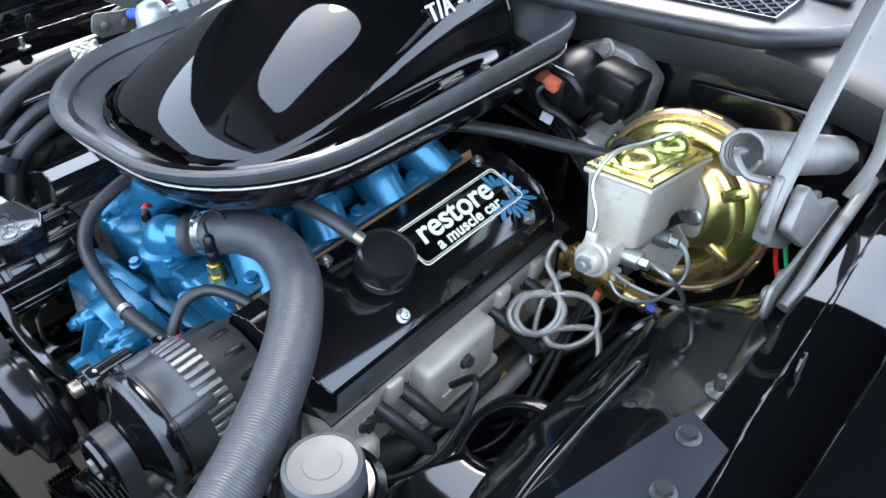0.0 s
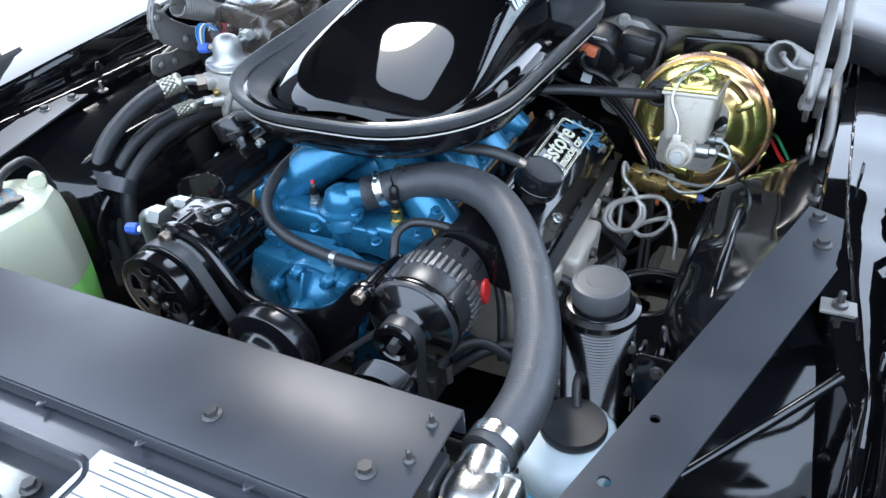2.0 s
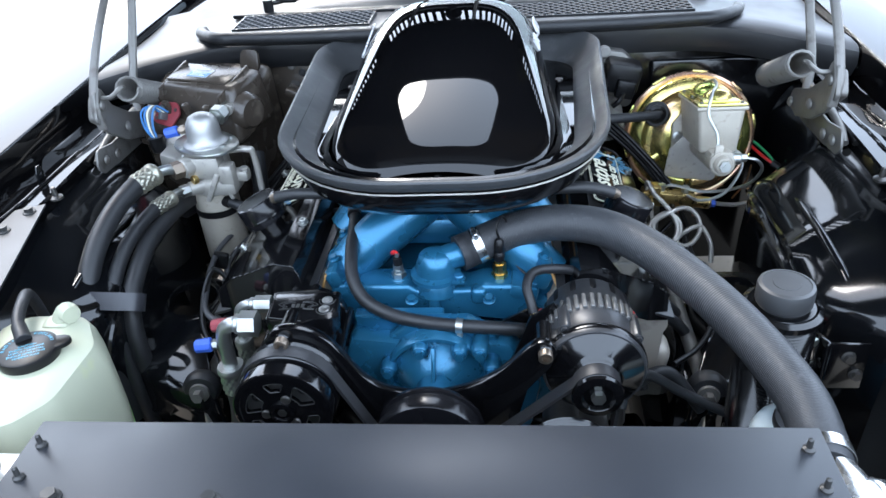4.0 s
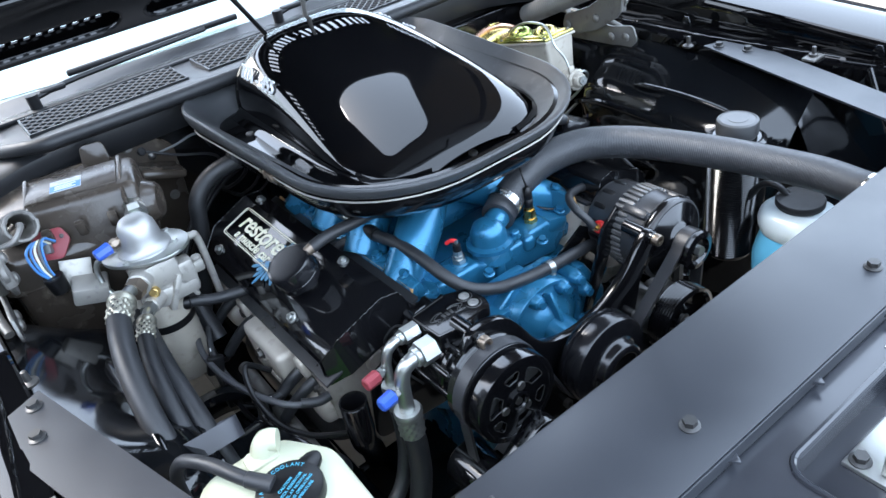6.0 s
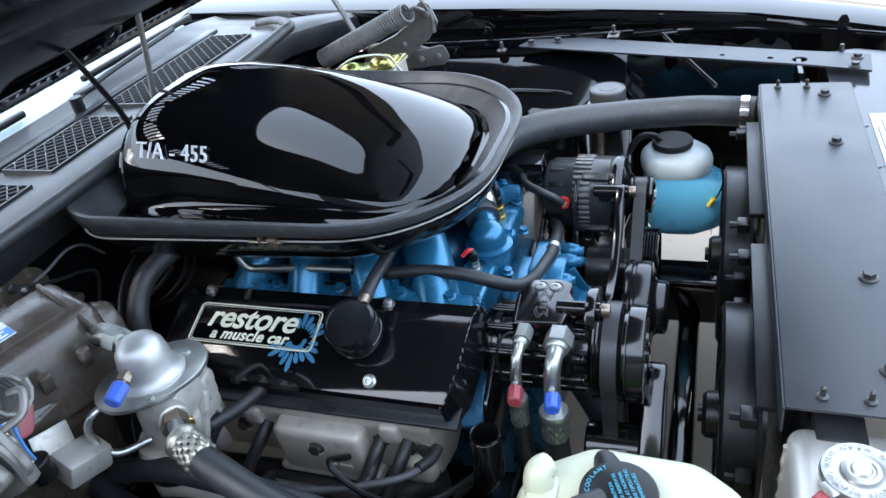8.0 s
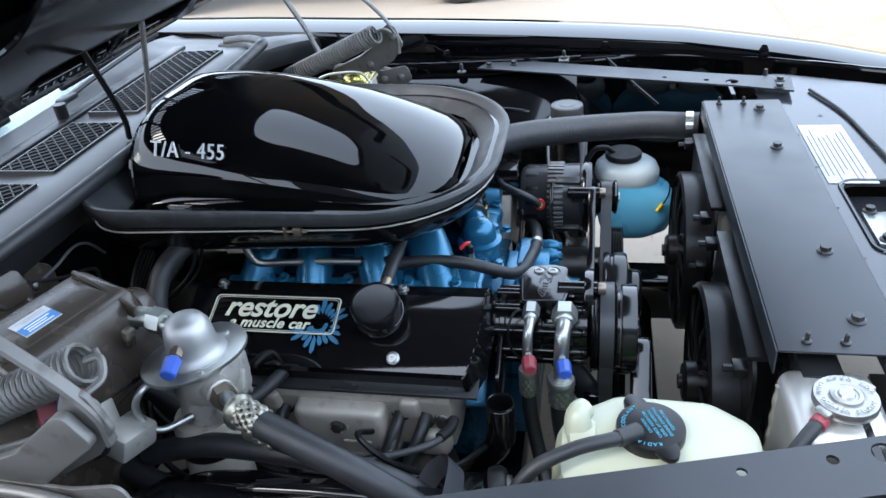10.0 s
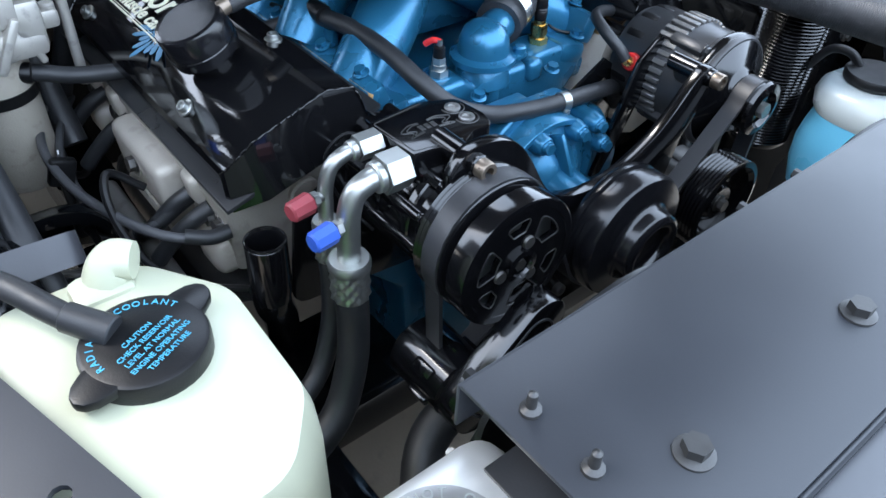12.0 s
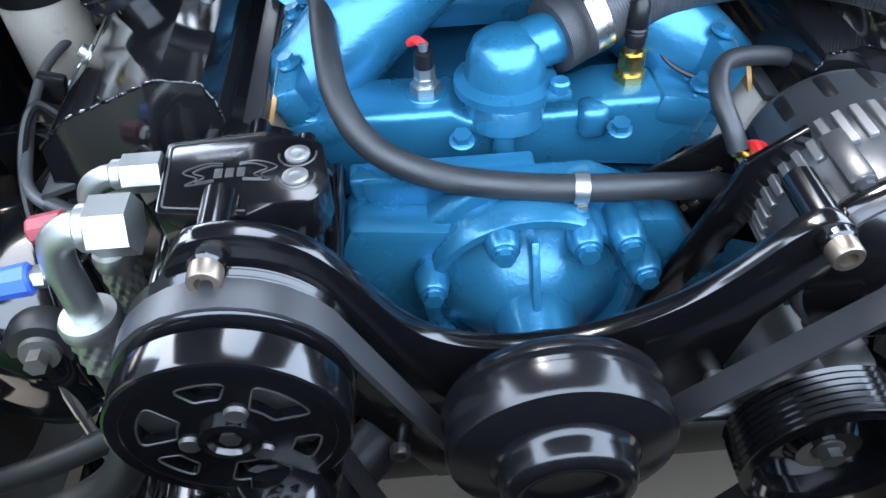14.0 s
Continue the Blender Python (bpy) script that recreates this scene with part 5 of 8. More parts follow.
# alternator
AX, AZ = 0.255, 0.730
alt = thing("alternator", "black billet alternator with cooling fins and a red terminal cap", "alternator", (AX, 0.45, 0.65))
prof = [(0, 0.545), (0.050, 0.545), (0.068, 0.538), (0.075, 0.525), (0.077, 0.480), (0.0785, 0.478), (0.0785, 0.440), (0.077, 0.438), (0.0765, 0.405), (0.080, 0.402), (0.082, 0.398), (0.082, 0.383), (0.079, 0.378), (0.055, 0.374), (0, 0.374)]
part("housing", lathe(prof, (AX, 0, AZ), (0, 1, 0), 48), ALTB, alt)
for k in range(40):
    a = radians(9 * k)
    part("fin", box((AX + 0.0795 * math.cos(a), 0.459, AZ + 0.0795 * math.sin(a)), (0.007, 0.036, 0.0072), 0.0010, (0, -math.degrees(a), 0), 1), FINM, alt)
# black blocks, nearly flush, give the solid housing the shade of open vents
for k in range(14):
    a = radians(360 / 14 * k + 8)
    part("slot_shade", box((AX + 0.0722 * math.cos(a), 0.512, AZ + 0.0722 * math.sin(a)), (0.0092, 0.032, 0.0125), 0.0040, (0, -math.degrees(a), 0), 2), CAPB, alt)
part("fan_cover", lathe([(0.082, 0.398), (0.0835, 0.396), (0.0835, 0.388), (0.076, 0.377), (0.045, 0.366), (0.040, 0.360)], (AX, 0, AZ), (0, 1, 0), 48), ANOD, alt)
part("pulley", lathe([(0.018, 0.362), (0.040, 0.362)] + ribs(0.036, 0.358, 0.328, 6) + [(0.040, 0.325), (0.038, 0.320), (0.026, 0.317), (0.022, 0.324), (0, 0.324)], (AX, 0, AZ), (0, 1, 0), 40), ANOD, alt)
part("nut", cyl((AX, 0.326, AZ), (AX, 0.314, AZ), 0.011, seg=6), ZINC, alt)
for k in range(4):
    a = radians(90 * k + 35)
    part("case_screw", join(box((AX + 0.079 * math.cos(a), 0.43, AZ + 0.079 * math.sin(a)), (0.016, 0.055, 0.018), 0.004, (0, -math.degrees(a), 0)), hexhead((AX + 0.082 * math.cos(a), 0.402, AZ + 0.082 * math.sin(a)), (0, -1, 0), 0.006, 0.006)), ALTB, alt)
part("mounting_ear", join(box((0.190, 0.408, 0.768), (0.030, 0.030, 0.022), 0.006, (0, -30, 0)), cyl((0.177, 0.425, 0.782), (0.177, 0.386, 0.782), 0.0115, seg=20, bev=0.002)), ALTB, alt)
rc = part("terminal", join(cyl((0.182, 0.494, 0.750), (0.171, 0.492, 0.754), 0.0130, seg=22, bev=0.002)), RED, alt, "red terminal insulator ring")
part("terminal_nut", join(cyl((0.173, 0.493, 0.753), (0.166, 0.492, 0.756), 0.0080, seg=6), cyl((0.168, 0.492, 0.755), (0.158, 0.491, 0.759), 0.004, seg=10)), BRASS, rc)
part("red_cap", lathe([(0, 0), (0.022, 0), (0.022, 0.006), (0.018, 0.008), (0, 0.008)], (AX + 0.074, 0.505, AZ - 0.004), (1, 0.2, 0.1), 24), RED, alt, "flat red cover disc")
part("charge_cable", tube([(0.163, 0.494, 0.758), (0.158, 0.505, 0.772), (0.152, 0.530, 0.790), (0.165, 0.560, 0.797), (0.20, 0.580, 0.790), (0.245, 0.590, 0.775), (0.30, 0.585, 0.74), (0.34, 0.55, 0.68), (0.36, 0.50, 0.58)], 0.0085, 10, 6), RUBBER, alt)
part("stay_arm", prism([(0.155, 0.770), (0.195, 0.800), (0.205, 0.780), (0.190, 0.745), (0.150, 0.66), (0.115, 0.60), (0.095, 0.60), (0.130, 0.70)], (0, 0.470, 0), (1, 0, 0), (0, 0, 1), 0.008, 0.002), ANOD, alt)


def belt(path, y0, y1, thick=0.005):
    """A flat belt round a line in the x-z plane."""
    n = len(path)
    rings = []
    for i in range(n):
        p, q = V(path[i][0], 0, path[i][1]), V(path[(i + 1) % n][0], 0, path[(i + 1) % n][1])
        d = (q - V(path[i - 1][0], 0, path[i - 1][1])).normalized()
        nn = V(d.z, 0, -d.x)
        rings.append([(p.x, y0, p.z), (p.x, y1, p.z), (p.x + nn.x * thick, y1, p.z + nn.z * thick), (p.x + nn.x * thick, y0, p.z + nn.z * thick)])
    rings.append(rings[0])
    return loft(rings)


def arc(x, z, r, a0, a1, n=14):
    return [(x + r * math.cos(radians(a0 + (a1 - a0) * k / n)), z + r * math.sin(radians(a0 + (a1 - a0) * k / n))) for k in range(n + 1)]


path = arc(AC.x, AC.z, 0.0815, 205, 18) + arc(-0.006, 0.640, 0.086, 205, 335, 12) + arc(AX, AZ, 0.0375, 165, -10) + arc(0.214, 0.590, 0.0755, 20, -80) + arc(-0.004, 0.345, 0.1115, -40, -170) + arc(-0.205, 0.640, 0.039, -50, -60, 3)[:1] + arc(-0.262, 0.600, 0.040, -60, -150, 5)
db = thing("drive_belt", "dull black flat drive belt round the front pulleys", "belt", (0, 0.344, 0.24))
part("band", belt(path, 0.332, 0.356), BELT, db)

# ---- hoses and cooling ----
rh = thing("radiator_hose", "thick grey-black rubber upper radiator hose with clamps", "hose", (0.3, 0.4, 0.80))
HP = [(0.030, 0.622, 0.797), (0.060, 0.637, 0.803), (0.127, 0.655, 0.825), (0.203, 0.655, 0.840), (0.285, 0.628, 0.845), (0.355, 0.570, 0.838), (0.410, 0.497, 0.827), (0.460, 0.407, 0.815), (0.494, 0.320, 0.806), (0.511, 0.240, 0.803), (0.509, 0.170, 0.801), (0.500, 0.120, 0.803)]


def hose_rib(s):
    return 0.0331 + (0.0006 if round(s * 880) % 3 == 0 else 0.0)


part("hose", tube(HP, hose_rib, 28, 80), HOSE, rh)
part("hose_clamp", clampring((0.066, 0.640, 0.806), (0.9, 0.25, 0.3), 0.0338, 0.016, screw=(-0.3, -0.5, 1)), POLISH, rh, "bright worm-drive hose clamp")
part("hose_clamp", clampring((0.505, 0.142, 0.802), (-0.1, -1, 0.03), 0.0342, 0.018, screw=(0.5, 0, -1)), POLISH, rh, "bright worm-drive hose clamp")

hh = thing("heater_hose", "small black heater hose looping across the engine's front", "hose", (-0.03, 0.55, 0.72))
HH = [(0.215, 0.535, 0.655), (0.175, 0.515, 0.70), (0.120, 0.497, 0.722), (0.036, 0.489, 0.735), (-0.02, 0.495, 0.738), (-0.08, 0.505, 0.746), (-0.130, 0.522, 0.766), (-0.156, 0.555, 0.792), (-0.166, 0.612, 0.812), (-0.172, 0.68, 0.818), (-0.182, 0.745, 0.814)]
part("hose", tube(HH, 0.0118, 14, 8), RUBBER, hh)
part("spring_clamp", join(lathe([(0.0118, -0.006), (0.0135, -0.006), (0.0135, 0.006), (0.0118, 0.006), (0.0118, -0.006)], (0.036, 0.489, 0.735), (1, -0.1, -0.03), 20), box((0.036, 0.482, 0.718), (0.010, 0.010, 0.016), 0.002)), ZINC, hh)
part("connector", tube([(-0.182, 0.735, 0.819), (-0.187, 0.775, 0.824), (-0.191, 0.80, 0.825)], 0.0135, 14, 4), CAPB, hh)
part("steel_tube", tube([(-0.190, 0.78, 0.825), (-0.196, 0.88, 0.827), (-0.208, 0.975, 0.828), (-0.214, 1.00, 0.833), (-0.216, 1.012, 0.85), (-0.214, 1.02, 0.875)], 0.0075, 12, 8), ZINC, hh, "bare steel vacuum tube")
part("cable", tube([(-0.20, 1.0, 0.795), (-0.193, 0.93, 0.785), (-0.19, 0.86, 0.79), (-0.18, 0.80, 0.80), (-0.15, 0.77, 0.81)], 0.004, 8, 6), CAPB, hh)

hp = thing("bypass_hose", "black heater hose rising behind the valve cover", "hose", (-0.38, 1.1, 0.60))
part("hose", tube([(-0.215, 1.08, 0.895), (-0.25, 1.092, 0.905), (-0.295, 1.11, 0.900), (-0.345, 1.118, 0.885), (-0.385, 1.115, 0.85), (-0.40, 1.115, 0.79), (-0.42, 1.12, 0.70), (-0.46, 1.12, 0.60)], 0.0185, 16, 8), RUBBER, hp)
part("hose_clamp", clampring((-0.232, 1.086, 0.901), (1, -0.3, -0.2), 0.019, 0.010), ZINC, hp)

rad = thing("radiator", "polished aluminium radiator with end tanks under the cover plate", "radiator", (0, 0.06, 0.25))
tk = part("end_tank", join(box((-0.522, 0.050, 0.543), (0.150, 0.124, 0.59), 0.022, seg=4)), TANKM, rad, "polished aluminium end tank")
part("end_tank", box((0.522, 0.055, 0.54), (0.085, 0.105, 0.56), 0.018, seg=3), POLISH, rad, "polished aluminium end tank")
part("outlet_elbow", join(tube([(0.515, 0.055, 0.790), (0.508, 0.085, 0.803), (0.504, 0.115, 0.804)], lambda s: 0.040 - 0.010 * s, 24, 6), box((0.510, 0.062, 0.805), (0.07, 0.07, 0.06), 0.02)), POLISH, rad, "polished aluminium hose outlet")
part("tank_bracket", box((-0.535, -0.048, 0.806), (0.22, 0.060, 0.010), 0.003), SATIN, rad)
part("core", box((0, 0.055, 0.55), (0.95, 0.055, 0.58), 0.002), SATIN, rad)
part("weld_seam", tube([(-0.474, 0.112, 0.82), (-0.473, 0.112, 0.60), (-0.473, 0.112, 0.40)], lambda s: 0.004 + 0.0012 * math.sin(s * 420), 8, 40), ALLOY, rad)
nk = (-0.535, 0.047, 0.833)
part("filler_neck", lathe([(0.024, 0), (0.024, 0.012), (0.034, 0.014), (0.034, 0.019), (0, 0.019)], nk, (0, 0, 1), 30), POLISH, rad)
cap = part("radiator_cap", join(lathe([(0, 0), (0.0385, 0), (0.0400, 0.003), (0.0400, 0.010), (0.0388, 0.0135), (0.026, 0.0145), (0.0225, 0.0135), (0.0205, 0.0130), (0.0195, 0.016), (0.015, 0.017), (0.0135, 0.0155), (0.011, 0.0155), (0.009, 0.018), (0, 0.0185)], (-0.535, 0.047, 0.850), (0, 0, 1), 48),
     *[box((-0.535 + 0.041 * math.cos(a), 0.047 + 0.041 * math.sin(a), 0.858), (0.014, 0.022, 0.008), 0.004, (0, 0, math.degrees(a))) for a in (radians(-50), radians(130))]), CAPM, rad, "bright steel cap with stamped warning words")
for word, a0, a1 in (("DO NOT OPEN HOT", 215, 15), ("OPEN SLOWLY", 225, 335)):
    n = len(word)
    for k, ch in enumerate(word):
        if ch == " ":
            continue
        a = radians(a0 + (a1 - a0) * k / (n - 1) - 90)
        up = a1 > a0
        r = 0.0318
        q = (-0.535 + r * math.cos(a), 0.047 + r * math.sin(a), 0.8664)
        e = V(math.cos(a), math.sin(a), 0) * (-1 if up else 1)
        lettering("stamped_letter", ch, 0.0085, frame_matrix(q, e.cross(V(0, 0, 1)), e), ZINC, cap, deep=0.0006)
ov = part("overflow_nipple", join(cyl((-0.556, 0.070, 0.846), (-0.575, 0.088, 0.844), 0.006, seg=10)), ALLOY, rad)
oh = thing("overflow_hose", "thin black overflow hose with a red clamp ring", "hose", (-0.62, 0.15, 0.70))
part("hose", tube([(-0.562, 0.078, 0.846), (-0.590, 0.102, 0.842), (-0.625, 0.130, 0.825), (-0.650, 0.140, 0.79), (-0.655, 0.135, 0.70)], 0.0095, 12, 8), RUBBER, oh)
part("clamp_ring", cyl((-0.563, 0.079, 0.846), (-0.574, 0.088, 0.845), 0.0112, seg=14, bev=0.001), MAROON, oh)

# twin cooling fans
for fx in (-0.225, 0.235):
    fan = thing("cooling_fan", "black plastic electric cooling fan in a shroud", "fan", (fx, 0.15, 0.36), "radiator fans")
    sh = holed_plate(rounded_outline([(fx - 0.205, 0.385), (fx + 0.205, 0.385), (fx + 0.205, 0.815), (fx - 0.205, 0.815)], 0.04, 4), [circle2(fx, 0.60, 0.175, 40)], (0, 0.135, 0), (1, 0, 0), (0, 0, 1), 0.006)
    part("shroud", join(sh, box((fx, 0.118, 0.812), (0.37, 0.05, 0.010), 0.003), lathe([(0.175, 0), (0.185, 0), (0.185, 0.05), (0.176, 0.055), (0.175, 0)], (fx, 0.128, 0.60), (0, 1, 0), 40)), CAPB, fan)
    part("motor", join(cyl((fx, 0.150, 0.60), (fx, 0.205, 0.60), 0.042, 0.038, 28, 0.006), cyl((fx, 0.205, 0.60), (fx, 0.212, 0.60), 0.014)), CAPB, fan)
    for k in range(10):
        a = radians(36 * k + 8)
        part("strut", tube([(fx + 0.04 * math.cos(a), 0.178, 0.60 + 0.04 * math.sin(a)), (fx + 0.11 * math.cos(a + 0.25), 0.180, 0.60 + 0.11 * math.sin(a + 0.25)), (fx + 0.180 * math.cos(a + 0.4), 0.175, 0.60 + 0.180 * math.sin(a + 0.4))], 0.004, 6, 4), CAPB, fan)
    for k in range(7):
        a = radians(51.4 * k)
        part("blade", box((fx + 0.10 * math.cos(a), 0.150, 0.60 + 0.10 * math.sin(a)), (0.15, 0.004, 0.05), 0.001, (18, -math.degrees(a), 0)), CAPB, fan)
    for x, z in ((fx - 0.18, 0.79), (fx + 0.18, 0.79), (fx - 0.19, 0.68), (fx + 0.19, 0.68)):
        part("shroud_clip", join(box((x, 0.150, z), (0.028, 0.022, 0.018), 0.003), cyl((x, 0.160, z), (x, 0.174, z), 0.006, seg=6)), CAPB, fan)

# ---- driver's side ----
BC = V(0.557, 1.205, 0.757)
BA = V(0, -math.cos(radians(12)), math.sin(radians(12)))
bst = thing("brake_booster", "gold chromate plated round brake booster on the firewall", "brake booster", (0.557, 1.25, 0.60))
part("rear_shell", lathe([(0.05, -0.125), (0.10, -0.115), (0.130, -0.085), (0.143, -0.050), (0.146, -0.012)], BC, BA, 56), GOLD, bst)
part("rolled_rim", lathe([(0.146, -0.012), (0.152, -0.010), (0.155, -0.004), (0.154, 0.004), (0.148, 0.008), (0.143, 0.006)], BC, BA, 56), ROSE, bst)
part("front_shell", lathe([(0.144, 0.004), (0.140, 0.018), (0.131, 0.026), (0.118, 0.029), (0.110, 0.024), (0.100, 0.022), (0.090, 0.026), (0.078, 0.036), (0.060, 0.041), (0, 0.042)], BC, BA, 56), GOLD, bst)
a_, bu, bw = basis(BA)
for k in range(10):
    a = radians(36 * k + 12)
    d = bu * math.cos(a) + bw * math.sin(a)
    e = bw * math.cos(a) - bu * math.sin(a)
    q = BC + d * 0.1545
    t_ = rounded(box((0, 0, 0), (0.034, 0.006, 0.012), 0.001), 0)
    part("crimp_tab", moved(t_, frame_matrix(q, e, d)), GOLD, bst)
for k in range(6):
    a = radians(60 * k + 30)
    d = bu * math.cos(a) + bw * math.sin(a)
    t_ = box((0, 0, 0), (0.020, 0.055, 0.010), 0.0045)
    part("pressed_rib", moved(t_, frame_matrix(BC + d * 0.098 + BA * 0.026, BA.cross(d), d)), GOLD, bst)
# check valve and its hose
cvp = BC + V(-0.088, -0.030, 0.072)
part("grommet", lathe([(0.030, 0), (0.031, 0.004), (0.027, 0.008), (0.022, 0.008)], cvp, BA, 24), RUBBER, bst)
part("check_valve", join(lathe([(0, 0), (0.022, 0), (0.022, 0.010), (0.014, 0.014), (0.012, 0.030), (0.008, 0.032), (0, 0.032)], cvp, BA, 22)), CAPB, bst)
vh = thing("vacuum_hose", "black vacuum hose from the booster to the intake", "hose", (0.3, 1.1, 0.83))
part("hose", tube([cvp + BA * 0.022 + V(0.0, 0, 0.0), cvp + V(-0.05, -0.04, 0.01), (0.37, 1.115, 0.845), (0.30, 1.095, 0.850), (0.22, 1.06, 0.855), (0.16, 1.02, 0.86)], 0.0115, 14, 8), RUBBER, vh)

mc = thing("master_cylinder", "silver cast master cylinder with a gold plated lid", "master cylinder", (0.563, 1.05, 0.75))
MM = frame_matrix((0.563, 1.005, 0.842), (1, 0, 0), -BA)
MM = Matrix(((1, 0, 0, 0.563), (0, math.cos(radians(12)), math.sin(radians(12)), 1.050), (0, -math.sin(radians(12)), math.cos(radians(12)), 0.842), (0, 0, 0, 1)))
res = bmesh.new()
bmesh.ops.create_cube(res, size=1)
bmesh.ops.scale(res, vec=(0.098, 0.190, 0.100), verts=res.verts[:])
for v in res.verts:
    if v.co.z < 0:
        v.co.x *= 0.80
        v.co.y *= 0.88
rounded(res, 0.010, 3)
part("reservoir", moved(res, MM @ pose(0, 0, 0.012)), MASTER, mc, "sandy cast reservoir body")
part("rim", moved(box((0, 0, 0.060), (0.104, 0.198, 0.008), 0.003), MM), MASTER, mc)
part("bore", join(moved(cyl((0, 0.11, -0.050), (0, -0.128, -0.050), 0.026, seg=28, bev=0.003), MM), moved(cyl((0, -0.128, -0.050), (0, -0.142, -0.050), 0.020, 0.017, 24, 0.002), MM), moved(box((0, -0.02, -0.040), (0.05, 0.20, 0.03), 0.01), MM)), MASTER, mc)
part("end_plug", moved(join(cyl((0, -0.142, -0.050), (0, -0.150, -0.050), 0.012, seg=6), cyl((0, -0.150, -0.050), (0, -0.153, -0.050), 0.005, seg=8)), MM), ZINC, mc)
part("flange", moved(prism(rounded_outline([(-0.058, -0.075), (0.058, -0.075), (0.058, -0.01), (0.035, 0.02), (-0.035, 0.02), (-0.058, -0.01)], 0.012, 4), (0, 0.118, 0), (1, 0, 0), (0, 0, 1), 0.012, 0.002), MM), MASTER, mc)
for sx in (-0.045, 0.045):
    part("flange_nut", moved(hexhead((sx, 0.104, -0.040), (0, -1, 0), 0.010, 0.010), MM), ZINC, mc)
for py, pz in ((-0.075, -0.050), (0.02, -0.050)):
    part("outlet_port", moved(join(cyl((0.015, py, pz), (0.050, py, pz), 0.014, seg=18, bev=0.002), cyl((0.050, py, pz), (0.062, py, pz), 0.009, seg=6)), MM), ZINC, mc)
part("bleeder", moved(join(cyl((0.03, 0.03, -0.035), (0.052, 0.02, -0.012), 0.008), cyl((0.052, 0.02, -0.012), (0.060, 0.016, -0.004), 0.009)), MM), CAPB, mc)
lid = join(moved(box((0, 0, 0.067), (0.100, 0.194, 0.006), 0.002), MM), moved(box((0, 0.0, 0.072), (0.076, 0.166, 0.008), 0.004), MM))
ld = part("lid", lid, GOLD, mc, "gold plated lid with two domes")
for dy in (-0.040, 0.045):
    part("dome", moved(moved(lathe([(0.030, 0), (0.028, 0.008), (0.020, 0.016), (0.008, 0.020), (0, 0.0205)], (0, 0, 0), (0, 0, 1), 26), pose(0, dy, 0.074)), MM @ Matrix.Diagonal((1, 1.15, 1, 1))), GOLD, ld)
for sx in (-0.041, 0.041):
    for dy in (-0.085, 0.0, 0.085):
        part("lid_screw", moved(lathe([(0, 0), (0.004, 0), (0.003, 0.003), (0, 0.003)], (sx, dy, 0.0702), (0, 0, 1), 10), MM), STEEL, ld)
part("bail_wire", moved(tube([(-0.010, -0.118, -0.020), (-0.012, -0.112, 0.01), (-0.030, -0.104, 0.05), (-0.020, -0.080, 0.088), (0.0, -0.03, 0.098), (0.01, 0.04, 0.100), (0.0, 0.10, 0.082)], 0.0032, 8, 8), MM), ZINC, mc, "wire bail over the lid")
part("bail_tab", moved(box((-0.008, -0.121, -0.022), (0.018, 0.008, 0.022), 0.003), MM), MASTER, mc)
part("brake_line", tube([(0.622, 0.975, 0.806), (0.650, 0.970, 0.800), (0.668, 0.985, 0.77), (0.660, 1.02, 0.72), (0.62, 1.045, 0.69), (0.56, 1.05, 0.685), (0.50, 1.055, 0.70), (0.475, 1.062, 0.69)], 0.0036, 8, 8), ZINC, mc, "bent steel brake line")
part("brake_line", tube([(0.622, 1.065, 0.787), (0.640, 1.06, 0.772), (0.645, 1.05, 0.74), (0.61, 1.03, 0.69), (0.56, 1.03, 0.672), (0.53, 1.045, 0.678)], 0.0036, 8, 8), ZINC, mc, "bent steel brake line")
part("mount_bracket", join(prism(rounded_outline([(0.485, 0.70), (0.600, 0.685), (0.625, 0.76), (0.60, 0.79), (0.52, 0.80), (0.492, 0.77)], 0.012, 3), (0, 1.105, 0), (1, 0, 0), (0, 0, 1), 0.004, 0.001)), ALLOY, mc, "silver valve bracket")

pv = thing("proportioning_valve", "brass brake proportioning valve block with line fittings", "valve", (0.50, 1.065, 0.63))
part("block", join(box((0.490, 1.062, 0.664), (0.125, 0.034, 0.036), 0.004, (0, 8, 0)), box((0.455, 1.062, 0.676), (0.03, 0.036, 0.05), 0.004, (0, 8, 0)), cyl((0.550, 1.062, 0.653), (0.590, 1.064, 0.646), 0.014, seg=20, bev=0.002)), BRASS, pv)
for x, z in ((0.475, 0.690), (0.530, 0.682)):
    part("fitting", join(cyl((x, 1.062, z - 0.008), (x, 1.062, z + 0.010), 0.009, seg=6)), ZINC, pv)
part("fitting", cyl((0.588, 1.064, 0.646), (0.602, 1.066, 0.644), 0.009, seg=6), CAPBLUE, pv, "blue tinted line nut")
part("fitting", cyl((0.435, 1.062, 0.650), (0.435, 1.045, 0.640), 0.008, seg=6), ZINC, pv)
part("switch_boot", cyl((0.505, 1.050, 0.640), (0.505, 1.035, 0.628), 0.010, seg=14), ORANGE, pv)

# coiled armoured brake lines


def armoured(pts, r=0.0052, n=26):
    """A tube wrapped in close wire turns."""
    last = n * (len(pts) - 1)
    return tube(pts, lambda s: r - (0.0011 if round(s * last) % 3 == 0 else 0.0), 8, n)


